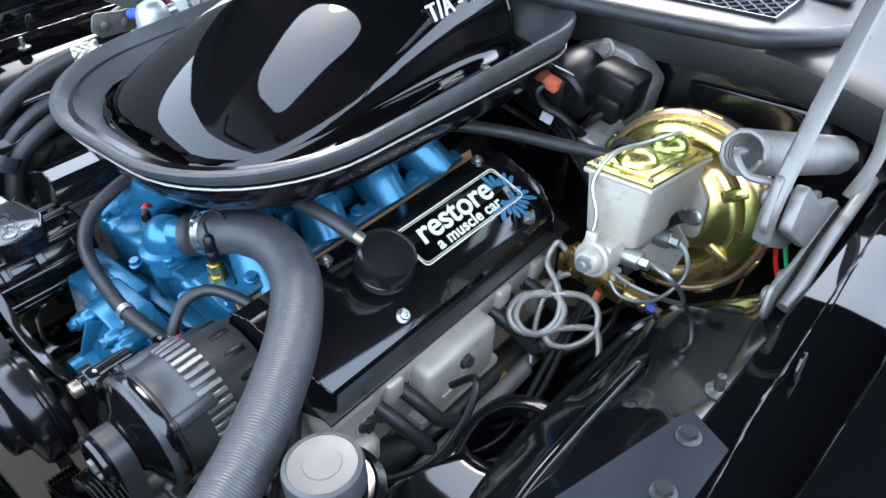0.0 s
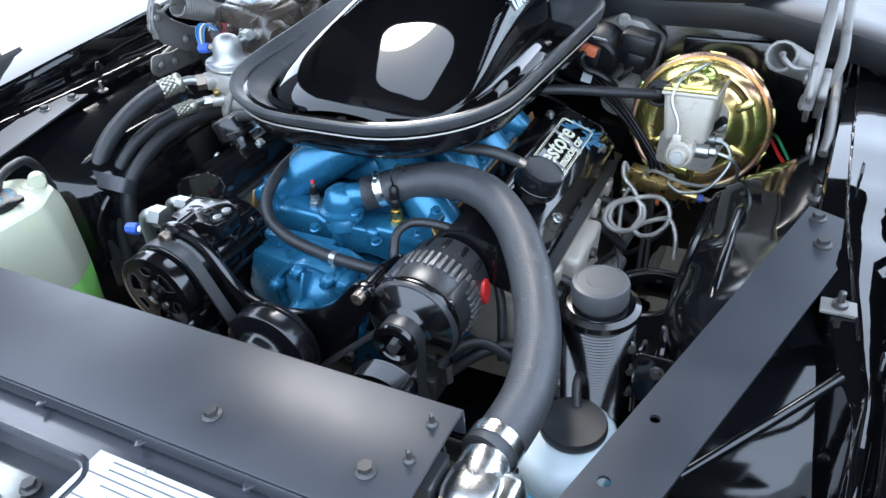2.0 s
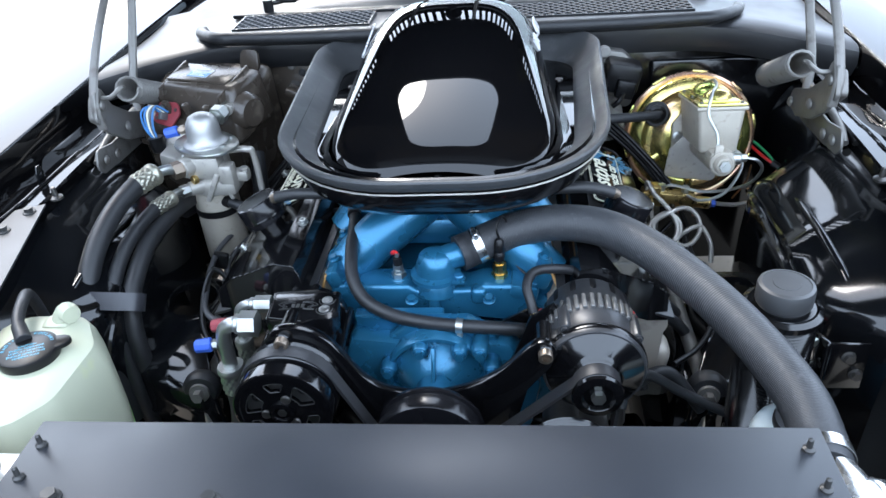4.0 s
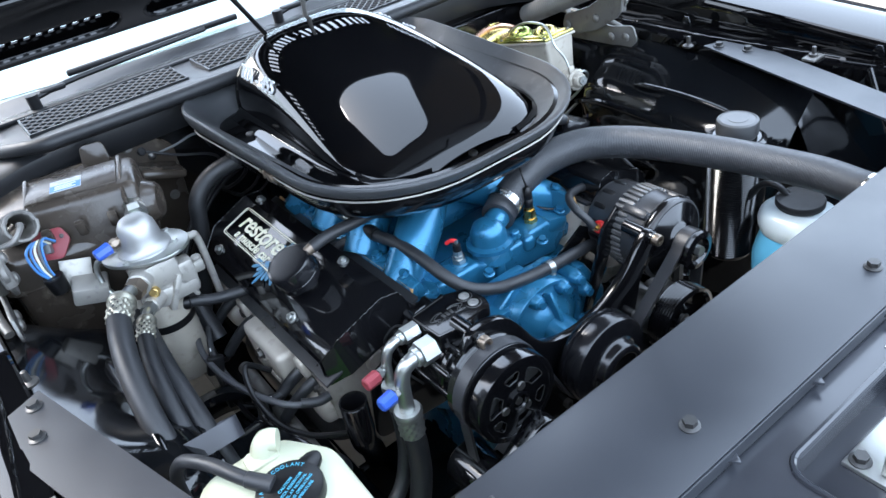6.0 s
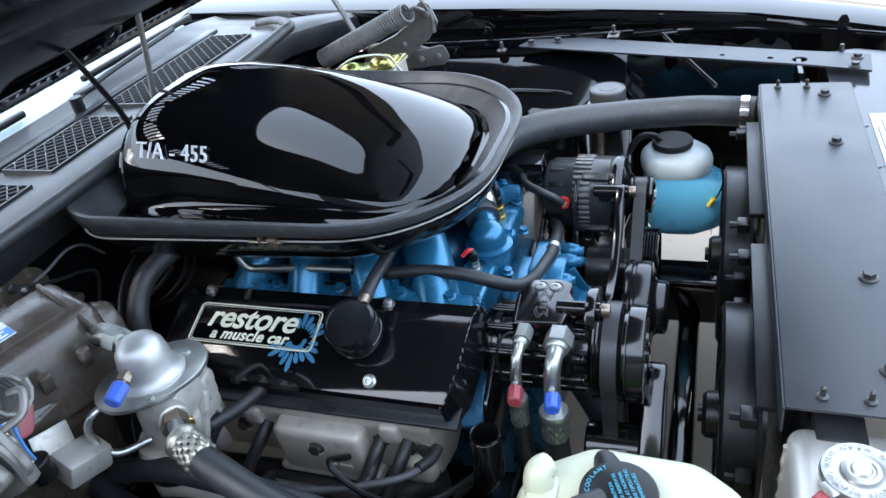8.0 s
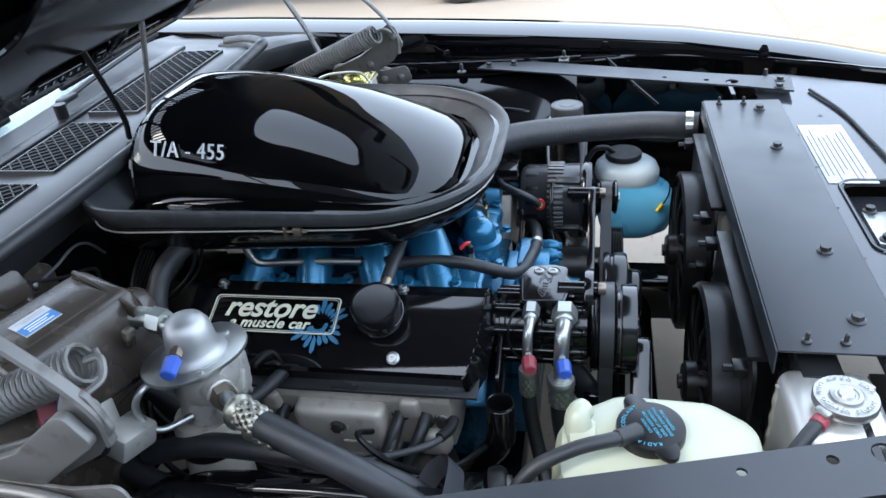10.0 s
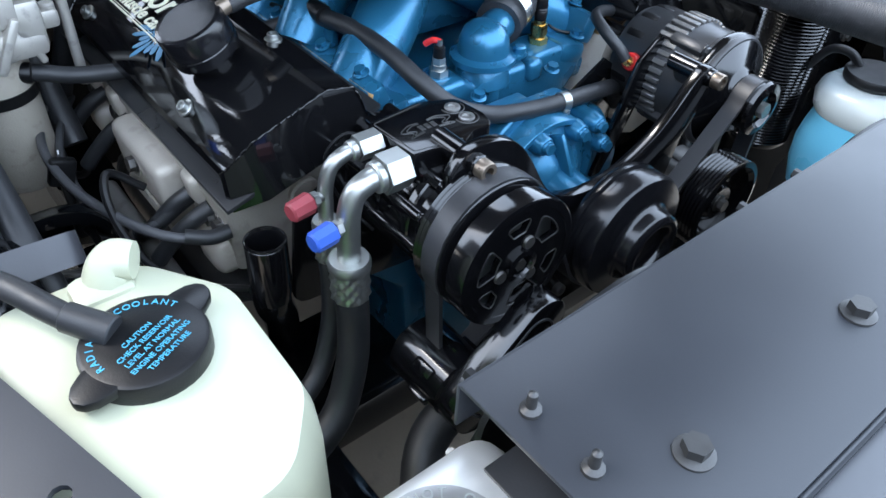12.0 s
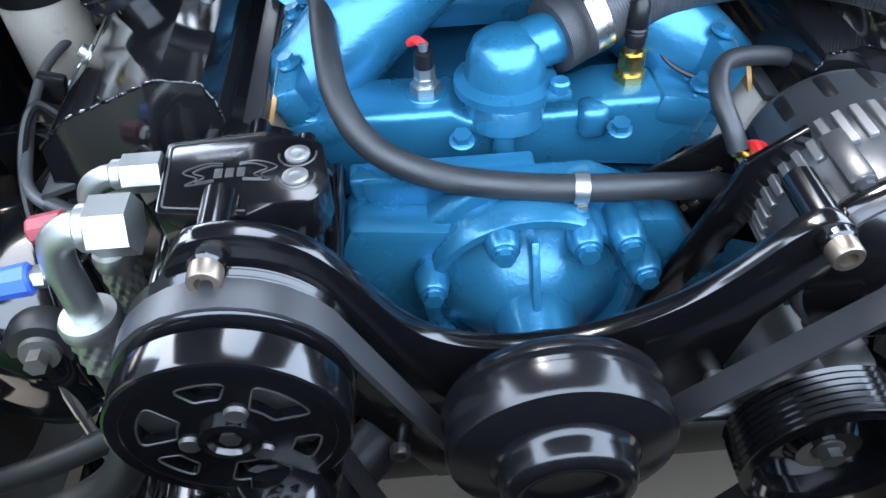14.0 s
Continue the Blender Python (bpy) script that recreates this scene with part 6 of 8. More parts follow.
al = thing("armoured_brake_lines", "coiled spring-wrapped steel brake lines", "brake line", (0.49, 0.96, 0.60))
coil = [(0.440, 1.056, 0.692), (0.436, 1.03, 0.722), (0.446, 0.989, 0.713), (0.471, 0.979, 0.689), (0.489, 0.965, 0.665), (0.494, 0.945, 0.644), (0.480, 0.921, 0.628), (0.452, 0.905, 0.630), (0.430, 0.909, 0.647), (0.430, 0.930, 0.667), (0.447, 0.949, 0.675),
        (0.473, 0.967, 0.676), (0.498, 0.963, 0.660), (0.501, 0.944, 0.641), (0.486, 0.923, 0.629), (0.461, 0.910, 0.631), (0.440, 0.914, 0.648), (0.440, 0.937, 0.669), (0.464, 0.958, 0.675), (0.501, 0.985, 0.677), (0.528, 0.994, 0.670),
        (0.547, 0.986, 0.651), (0.549, 0.965, 0.630), (0.530, 0.939, 0.616), (0.506, 0.923, 0.616), (0.490, 0.925, 0.627), (0.503, 0.942, 0.635), (0.535, 0.966, 0.639), (0.554, 0.972, 0.635), (0.568, 0.959, 0.615), (0.574, 0.945, 0.595), (0.575, 0.94, 0.56)]
part("line", armoured(coil, 0.0056, 36), COILM, al)
part("line", armoured([(0.602, 1.066, 0.644), (0.63, 1.07, 0.638), (0.66, 1.08, 0.632), (0.72, 1.10, 0.632), (0.80, 1.13, 0.63)], n=45), COILM, al)
part("line", armoured([(0.455, 1.05, 0.655), (0.448, 1.02, 0.66), (0.446, 0.985, 0.645), (0.452, 0.95, 0.60), (0.46, 0.93, 0.54)], n=45), COILM, al)
part("copper_line", tube([(0.545, 1.09, 0.66), (0.56, 1.10, 0.62), (0.57, 1.12, 0.58)], 0.0025, 6, 6), COPPER, al)
part("copper_line", tube([(0.70, 1.15, 0.70), (0.69, 1.14, 0.66), (0.66, 1.13, 0.62)], 0.0022, 6, 6), COPPER, al)

# wires by the booster
wr = thing("wiring_loom", "red and green wires into a black loom beside the booster", "wires", (0.75, 1.2, 0.65))
part("wire", tube([(0.700, 1.30, 0.70), (0.712, 1.24, 0.715), (0.735, 1.19, 0.705), (0.76, 1.17, 0.69)], 0.004, 6, 6), RED, wr)
part("wire", tube([(0.710, 1.31, 0.70), (0.722, 1.25, 0.72), (0.745, 1.20, 0.71), (0.765, 1.17, 0.69)], 0.0035, 6, 6), GREENW, wr)
part("loom", tube([(0.755, 1.175, 0.693), (0.79, 1.15, 0.675), (0.83, 1.12, 0.67)], 0.009, 8, 6), CAPB, wr)

# wiper motor
wm = thing("wiper_motor", "black plastic wiper motor with an orange plug", "wiper motor", (0.36, 1.27, 0.78))
part("mount_plate", join(prism(rounded_outline([(0.275, 0.83), (0.425, 0.80), (0.445, 0.90), (0.40, 0.945), (0.34, 0.955), (0.275, 0.93)], 0.018, 4), (0, 1.335, 0), (1, 0, 0), (0, 0, 1), 0.05, 0.006)), PHOS, wm)
part("gear_case", join(box((0.395, 1.262, 0.895), (0.085, 0.07, 0.075), 0.012, (0, 12, 0)), box((0.40, 1.235, 0.875), (0.045, 0.05, 0.045), 0.006, (0, 12, 0))), CAPB, wm)
part("washer_pump", join(cyl((0.310, 1.300, 0.885), (0.306, 1.212, 0.872), 0.058, 0.054, 32, 0.006), box((0.288, 1.225, 0.885), (0.07, 0.05, 0.065), 0.008, (0, 10, 0))), CAPB, wm)
part("plug", box((0.298, 1.196, 0.905), (0.040, 0.020, 0.022), 0.003, (0, 15, 0)), ORANGE, wm, "orange plug")
part("sticker", box((0.296, 1.199, 0.840), (0.024, 0.002, 0.028), 0, (-25, 10, 0)), LABEL, wm)
part("sticker", box((0.322, 1.205, 0.928), (0.030, 0.020, 0.002), 0, (-35, 10, 0)), LABEL, wm)
part("motor", cyl((0.365, 1.30, 0.800), (0.365, 1.215, 0.775), 0.040, seg=28, bev=0.004), ALLOY, wm, "silver motor can")
part("plug_wire", tube([(0.292, 1.192, 0.90), (0.285, 1.18, 0.89), (0.295, 1.185, 0.865), (0.325, 1.195, 0.85), (0.355, 1.20, 0.83), (0.36, 1.22, 0.81)], 0.008, 8, 6), CAPB, wm)
part("plug_wire", tube([(0.40, 1.222, 0.872), (0.385, 1.20, 0.855), (0.37, 1.20, 0.84)], 0.006, 8, 6), CAPB, wm)
part("mount_bolt", hexhead((0.353, 1.284, 0.948), (0, -1, 0.2), 0.012, 0.010), PHOS, wm)
fl = thing("firewall_lines", "black hoses and cables along the firewall", "cable", (0.2, 1.2, 0.80))
for k, pts in enumerate(([(0.10, 1.18, 0.88), (0.18, 1.19, 0.91), (0.26, 1.20, 0.90), (0.30, 1.22, 0.88)], [(0.08, 1.20, 0.84), (0.17, 1.18, 0.85), (0.24, 1.20, 0.82), (0.27, 1.24, 0.78)], [(0.12, 1.15, 0.80), (0.20, 1.16, 0.80), (0.25, 1.20, 0.76)])):
    part("cable", tube(pts, 0.006 - 0.001 * k, 8, 6), CAPB, fl)

# power steering reservoir canister
cn = thing("reservoir_canister", "black finned cylindrical reservoir canister with a screw cap", "reservoir", (0.546, 0.447, 0.52))
cb = [(0, 0.0), (0.050, 0.0), (0.054, 0.006)]
for k in range(44):
    z = 0.012 + k * 0.0058
    cb += [(0.0560, z), (0.0525, z + 0.0029)]
cb += [(0.0560, 0.270), (0.0605, 0.274), (0.0605, 0.284), (0.052, 0.289), (0.0505, 0.285), (0.0485, 0.289), (0.040, 0.290), (0, 0.290)]
part("finned_body", lathe(cb, (0.546, 0.447, 0.52), (0, 0, 1), 44), ANOD, cn, angle=20)
part("screw_cap", lathe([(0.038, 0.290), (0.0385, 0.293), (0.0415, 0.295), (0.0425, 0.298), (0.0425, 0.322), (0.041, 0.3265), (0.036, 0.3285), (0.0355, 0.3275), (0.020, 0.3278), (0.0195, 0.3286), (0, 0.3286)], (0.546, 0.447, 0.52), (0, 0, 1), 44), CAPS, cn)
part("bracket", join(prism(rounded_outline([(-0.03, 0.60), (0.028, 0.60), (0.028, 0.74), (-0.03, 0.76)], 0.006, 2), (0.612, 0.44, 0), (0, 1, 0), (0, 0, 1), 0.006, 0.001), box((0.645, 0.41, 0.715), (0.06, 0.006, 0.09), 0.002)), ANOD, cn)
for z in (0.745, 0.700, 0.655):
    part("bracket_bolt", join(hexhead((0.597, 0.437, z), (0.6, -0.8, 0), 0.007, 0.010)), ZINC, cn)
for x, z in ((0.645, 0.735), (0.662, 0.700)):
    part("bracket_bolt", hexhead((x, 0.407, z), (0, -1, 0), 0.008, 0.009), STEEL, cn)

# washer bottle
wb = thing("washer_bottle", "milky plastic washer bottle half full of blue fluid", "bottle", (0.545, 0.275, 0.47))


def bottle_ring(z, sx, sy, r, cx, cy):
    return [(x, y, z) for x, y in rounded_outline([(cx - sx, cy - sy), (cx + sx, cy - sy), (cx + sx, cy + sy), (cx - sx, cy + sy)], r, 5)]


part("fluid_half", loft([bottle_ring(0.468, 0.040, 0.045, 0.035, 0.545, 0.285), bottle_ring(0.480, 0.058, 0.068, 0.045, 0.545, 0.278), bottle_ring(0.500, 0.066, 0.092, 0.05, 0.545, 0.265), bottle_ring(0.540, 0.068, 0.104, 0.05, 0.545, 0.262), bottle_ring(0.580, 0.068, 0.105, 0.05, 0.545, 0.263), bottle_ring(0.608, 0.066, 0.096, 0.055, 0.547, 0.270), bottle_ring(0.626, 0.064, 0.082, 0.06, 0.549, 0.281), bottle_ring(0.634, 0.063, 0.080, 0.06, 0.549, 0.284)], cap0=True), BLUEP, wb, "blue fluid seen through the plastic")
part("upper_half", loft([bottle_ring(0.6345, 0.063, 0.080, 0.06, 0.549, 0.284), bottle_ring(0.642, 0.066, 0.083, 0.062, 0.550, 0.286), bottle_ring(0.660, 0.068, 0.085, 0.063, 0.551, 0.288), bottle_ring(0.676, 0.064, 0.080, 0.062, 0.552, 0.290), bottle_ring(0.686, 0.054, 0.066, 0.05, 0.554, 0.293), bottle_ring(0.691, 0.040, 0.044, 0.038, 0.555, 0.296), bottle_ring(0.694, 0.030, 0.030, 0.028, 0.556, 0.297)], cap1=True), CLEARP, wb, "milky upper half of the bottle")
part("cap", join(lathe([(0, 0), (0.046, 0), (0.048, 0.003), (0.048, 0.013), (0.046, 0.016), (0, 0.017)], (0.556, 0.298, 0.692), (0, 0, 1), 32), box((0.556, 0.330, 0.703), (0.03, 0.03, 0.012), 0.004)), RUBBER, wb, "black snap cap")
part("pump_hose", tube([(0.552, 0.325, 0.707), (0.545, 0.345, 0.725), (0.540, 0.375, 0.720), (0.535, 0.40, 0.68)], 0.007, 10, 6), RUBBER, wb)
part("level_wire", tube([(0.478, 0.19, 0.70), (0.474, 0.18, 0.64), (0.476, 0.19, 0.60), (0.477, 0.205, 0.585)], 0.002, 6, 6), CAPB, wb)
part("yellow_tip", cyl((0.4745, 0.196, 0.595), (0.474, 0.209, 0.572), 0.0045, seg=10), YELLOW, wb)

# fender braces
for side in (1, -1):
    out = [(0.800, 0.718), (0.850, 0.694), (0.848, 0.560), (0.700, 0.060), (0.655, -0.115), (0.560, -0.105), (0.605, 0.02)]
    holes = [circle2(0.680, 0.195, 0.0065, 10), circle2(0.651, 0.091, 0.0075, 10), circle2(0.635, 0.03, 0.016, 16)]
    bz = 0.8630
    bcz = thing("fender_brace", "flat satin black steel brace from fender to radiator support", "brace", (side * 0.72, 0.3, bz), "fender braces")
    hp2 = [[(side * x, y) for x, y in h] for h in holes]
    part("strap", holed_plate([(side * x, y) for x, y in out], hp2, (0, 0, bz), (1, 0, 0), (0, 1, 0), 0.0045), PLATE, bcz)
    for x, y in ((0.814, 0.684), (0.825, 0.613), (0.585, -0.075), (0.635, -0.085)):
        shared("bolt", BOLTM, bcz, (side * x, y, bz + 0.0045))
    part("support_rod", tube([(side * 0.864, 0.345, 0.862), (side * 0.80, 0.285, 0.822), (side * 0.715, 0.205, 0.775)], 0.0068, 10, 2), BAY, bcz)
    st = thing("hood_bumper_stud", "small steel stud on the inner fender ledge", "stud", (side * 0.853, 0.468, 0.866), "ledge studs")
    part("tab", box((side * 0.853, 0.468, 0.869), (0.045, 0.03, 0.006), 0.002), PHOS, st)
    part("stud", lathe([(0, 0), (0.010, 0), (0.010, 0.006), (0.005, 0.008), (0.0045, 0.022), (0, 0.024)], (side * 0.853, 0.468, 0.872), (0, 0, 1), 14), STEEL, st)
    for yy in (0.767, -0.06):
        fs = thing("hood_bumper_stud", "small steel stud on the inner fender ledge", "stud", (side * (0.808 if yy > 0 else 0.69), yy, 0.853), "ledge studs")
        part("stud", lathe([(0, 0), (0.014, 0), (0.014, 0.004), (0.006, 0.008), (0.0045, 0.026), (0, 0.028)], (side * (0.808 if yy > 0 else 0.69), yy, 0.853), (0, 0, 1), 14), STEEL, fs)
for side in (1, -1):
    for y in (0.819, 0.35, -0.075):
        tb = part("fender_tab", prism(rounded_outline([(-0.012, 0.0), (0.012, 0.0), (0.013, 0.018), (0.006, 0.032), (-0.006, 0.032), (-0.013, 0.018)], 0.004, 2), (side * (wall_foot(y) + 0.012), y, 0.872), (0, 1, 0), (0, 0, 1), 0.004, 0.001), BAY, car)

# ---- hood hinges and the raised hood ----


def spring(p0, p1, r, turns, wire, n=12):
    a, u, w = basis(Vector(p1) - Vector(p0))
    h = (Vector(p1) - Vector(p0)).length
    pts = []
    for k in range(turns * n + 1):
        t = k / n * 2 * math.pi
        pts.append(Vector(p0) + a * (h * k / (turns * n)) + (u * math.cos(t) + w * math.sin(t)) * r)
    return tube(pts, wire, 6, 0)


for side in (1, -1):
    X = lambda x, y, z: (side * x, y, z)
    pl = rounded_outline([(0.915, 0.845), (0.940, 0.822), (1.15, 0.815), (1.19, 0.845), (1.15, 0.878), (1.0, 0.872), (0.93, 0.885)], 0.016, 4)
    hg = part("hood_hinge", prism(pl, X(0.790, 0, 0), (0, 1, 0), (0, 0, 1), 0.006 * side, 0.0015), PHOS, car, "phosphate grey steel hinge with a coil spring")
    part("link_plate", prism(rounded_outline([(0.925, 0.955), (0.945, 1.01), (0.975, 1.015), (1.0, 0.965), (1.06, 0.925), (1.15, 0.890), (1.165, 0.850), (1.11, 0.840), (1.03, 0.865), (0.96, 0.91)], 0.014, 4), X(0.762, 0, 0), (0, 1, 0), (0, 0, 1), 0.010 * side, 0.003), PHOS, hg)
    part("link_web", prism(rounded_outline([(0.94, 0.95), (0.97, 1.00), (1.06, 0.925), (1.15, 0.885), (1.15, 0.855), (1.04, 0.87)], 0.012, 3), X(0.778, 0, 0), (0, 1, 0), (0, 0, 1), 0.016 * side, 0.004), PHOS, hg)
    part("base_flange", tube([X(0.808, 0.945, 0.846), X(0.812, 0.985, 0.862), X(0.812, 1.05, 0.877), X(0.812, 1.14, 0.881), X(0.812, 1.225, 0.884)], 0.009, 10, 6), PHOS, hg)
    sp = part("spring", spring(X(0.708, 0.985, 1.005), X(0.749, 1.290, 0.872), 0.0255, 34, 0.0037), PHOS, hg, "grey coil spring")
    part("spring_hook", tube([X(0.712, 0.982, 1.010), X(0.71, 0.96, 1.015), X(0.73, 0.95, 1.0), X(0.755, 0.96, 0.995)], 0.005, 8, 6), PHOS, hg)
    for y, z in ((0.950, 0.852), (1.00, 0.845), (1.135, 0.865), (1.03, 0.90), (0.955, 0.98)):
        part("rivet", lathe([(0.012, 0), (0.011, 0.004), (0.006, 0.007), (0, 0.008)], X(0.786 if z < 0.86 else 0.758, y, z), (-side, 0, 0), 16), PHOS, hg)
    part("front_arm", tube([X(0.765, 0.940, 0.93), X(0.769, 0.945, 0.99), X(0.773, 1.02, 1.080), X(0.775, 1.15, 1.185), X(0.775, 1.27, 1.256)], 0.0105, 8, 8, flat=0.5), PHOS, hg, "curved hinge arm")
    part("rear_arm", tube([X(0.800, 1.17, 0.88), X(0.812, 1.205, 0.93), X(0.805, 1.235, 1.01), X(0.80, 1.28, 1.10), X(0.795, 1.325, 1.200)], 0.0100, 8, 8, flat=0.55), PHOS, hg, "curved hinge arm")

hood = thing("hood", "raised black hood with a scoop opening and vent slots", "hood", (0, 1.40, 1.14))
HA = radians(41)
HU = V(0, -math.cos(HA), math.sin(HA))
HN = V(0, -math.sin(HA), -math.cos(HA))
HO = V(0, 1.42, 1.135)


def hood_slots(x0, n=10, s0=0.10, h=0.06):
    out = []
    for k in range(n):
        x = x0 + k * 0.024
        out.append([(x, s0), (x + 0.012, s0), (x + 0.020, s0 + h), (x + 0.008, s0 + h)])
    return out


hole = rounded_outline([(-0.275, 0.45), (0.275, 0.45), (0.240, 0.98), (-0.240, 0.98)], [0.09, 0.09, 0.16, 0.16], 8)
outer = rounded_outline([(-0.975, 0.080), (0.975, 0.080), (0.985, 1.30), (0.80, 1.84), (-0.80, 1.84), (-0.985, 1.30)], [0.05, 0.05, 0.25, 0.18, 0.18, 0.25], 6)
slots = [q for x0 in (-0.635, -0.275, 0.005, 0.365) for q in hood_slots(x0, 11, 0.118, 0.050)]
part("outer_skin", holed_plate(outer, [hole] + slots, HO, (1, 0, 0), HU, -0.004), GLOSS, hood)
frame_in = [[(-0.42, 0.30), (-0.42, 1.10), (-0.76, 1.10), (-0.80, 0.30)], [(0.80, 0.28), (0.76, 1.10), (0.42, 1.10), (0.42, 0.30)], [(-0.40, 1.22), (0.40, 1.22), (0.44, 1.60), (-0.44, 1.60)],
            *[[(x0 - 0.03, 0.102), (x0 + 0.285, 0.102), (x0 + 0.285, 0.185), (x0 - 0.03, 0.185)] for x0 in (-0.635, -0.275, 0.005, 0.365)]]
part("inner_frame", holed_plate(rounded_outline([(-0.955, 0.088), (0.955, 0.088), (0.96, 1.29), (0.78, 1.81), (-0.78, 1.81), (-0.96, 1.29)], 0.04, 3), [hole] + [rounded_outline(f, 0.042, 5) for f in frame_in], HO + HN * 0.026, (1, 0, 0), HU, 0.004), BAY, hood, "black pressed inner frame of the hood")
for f in frame_in:
    part("frame_lip", tube([HO + HN * 0.025 + V(p[0], 0, 0) + HU * p[1] for p in rounded_outline(f, 0.045, 5)], 0.006, 8, 0, closed=True), BAY, hood)
part("hood_edge", tube([HO + V(p[0], 0, 0) + HU * p[1] + HN * 0.012 for p in outer], 0.013, 8, 0, closed=True), GLOSS, hood)
part("opening_edge", tube([HO + V(p[0], 0, 0) + HU * p[1] + HN * 0.012 for p in hole], 0.013, 8, 0, closed=True), GLOSS, hood)
part("prop_rod", tube([(-0.02, 1.33, 1.01), (-0.06, 1.30, 1.08), (-0.17, 1.262, 1.262)], 0.006, 8, 4), CAPB, hood)
part("prop_rod", tube([(0.06, 1.33, 1.01), (0.055, 1.30, 1.10), (0.05, 1.262, 1.262)], 0.006, 8, 4), PHOS, hood)

# ---- passenger's side ----
ob_ = thing("overflow_bottle", "white plastic coolant overflow bottle with green coolant", "bottle", (-0.60, 0.29, 0.50))


def ofr(z, k, r=0.05):
    p = [(-0.705, 0.150), (-0.562, 0.145), (-0.517, 0.205), (-0.512, 0.335), (-0.565, 0.415), (-0.705, 0.415)]
    return [(x, y, z) for x, y in rounded_outline(p, r, 5)]


def shrink(ring, f, z):
    c = V(-0.61, 0.27, 0)
    return [(c.x + (p[0] - c.x) * f, c.y + (p[1] - c.y) * f, z) for p in ring]


base = ofr(0.0, 0)
part("coolant_half", loft([shrink(base, 0.85, 0.50), shrink(base, 0.98, 0.52), shrink(base, 1.02, 0.60), shrink(base, 1.03, 0.645)], cap0=True), GREENP, ob_, "green coolant seen through the plastic")
part("tank", loft([shrink(base, 1.03, 0.6455), shrink(base, 1.03, 0.70), shrink(base, 1.02, 0.775), shrink(base, 0.99, 0.805), shrink(base, 0.93, 0.825), shrink(base, 0.80, 0.834), shrink(base, 0.4, 0.836)], cap1=True), WHITEP, ob_, "white plastic tank")
part("filler_nub", join(tube([(-0.598, 0.378, 0.815), (-0.592, 0.384, 0.836), (-0.584, 0.384, 0.849), (-0.572, 0.376, 0.849)], lambda s: 0.021 - 0.006 * s, 14, 6), box((-0.600, 0.378, 0.826), (0.05, 0.04, 0.03), 0.012)), WHITEP, ob_, "white moulded spout")
ocp = V(-0.598, 0.292, 0.834)
ED = V(0.906, 0.423, 0)
EN = V(-0.423, 0.906, 0)
ear = []
for k in range(25):
    a = 2 * math.pi * k / 24
    ear.append((0.062 * math.cos(a), 0.017 * math.sin(a) * (1 + 0.5 * math.cos(a) ** 2)))
oc = part("cap", join(lathe([(0, 0), (0.043, 0), (0.044, 0.002), (0.044, 0.014), (0.043, 0.017), (0.040, 0.0185), (0, 0.0185)], ocp, (0, 0, 1), 40), prism(ear[:-1], ocp + V(0, 0, 0.0095), ED, EN, 0.0085, 0.002)), CAPB, ob_, "black cap with teal printed warnings")
CM = frame_matrix((ocp.x + 0.006, ocp.y - 0.004, ocp.z + 0.0188), ED, EN)
for k, ch in enumerate("RADIATOR COOLANT"):
    a = radians(172 - 164 * k / 15)
    if ch != " ":
        e = ED * math.cos(a) + EN * math.sin(a)
        lettering("print", ch, 0.0074, frame_matrix(ocp + e * 0.0345 + V(0, 0, 0.0188), e.cross(V(0, 0, 1)), e), TEALF, oc, "", 0.0003)
for k, wd in enumerate(("CAUTION", "CHECK RESERVOIR", "LEVEL AT NORMAL", "ENGINE OPERATING", "TEMPERATURE")):
    lettering("print", wd, 0.0058, CM @ pose(-0.004, 0.012 - 0.0072 * k, 0), TEALF, oc, "", 0.0003)
part("cap_hose", tube([(-0.622, 0.318, 0.853), (-0.640, 0.345, 0.862), (-0.66, 0.39, 0.862), (-0.685, 0.44, 0.845), (-0.70, 0.47, 0.79), (-0.70, 0.48, 0.70)], 0.0095, 12, 8), RUBBER, ob_)
part("cap_hose_nipple", cyl((-0.612, 0.308, 0.853), (-0.634, 0.335, 0.860), 0.012, 0.011, 14, 0.001), RUBBER, ob_)

# receiver valve assembly
VX, VY = -0.545, 0.952
vr = thing("expansion_valve", "cast aluminium air conditioning valve with a domed cap and filter can", "valve", (VX, VY, 0.57))
part("dome", lathe([(0.049, 0.888), (0.0485, 0.891), (0.042, 0.895), (0.038, 0.903), (0.0365, 0.920), (0.034, 0.936), (0.027, 0.948), (0.016, 0.954), (0, 0.956)], (VX, VY, 0), (0, 0, 1), 40), DOMEM, vr, "domed bright cap")
fo = []
for k in range(36):
    a = 2 * math.pi * k / 36
    u, v = 0.082 * math.cos(a), 0.064 * math.sin(a) * (1 + 0.06 * math.cos(2 * a))
    fo.append((VX + u * 0.82 + v * 0.57, VY - u * 0.57 + v * 0.82))
part("flange", prism(fo, (0, 0, 0.880), (1, 0, 0), (0, 1, 0), 0.008, 0.002), ZINC, vr)
for a in (25, 150, 215, 330):
    part("screw", hexhead((VX + 0.056 * math.cos(radians(a)), VY + 0.054 * math.sin(radians(a)), 0.888), (0, 0, 1), 0.0055, 0.004), ZINC, vr)
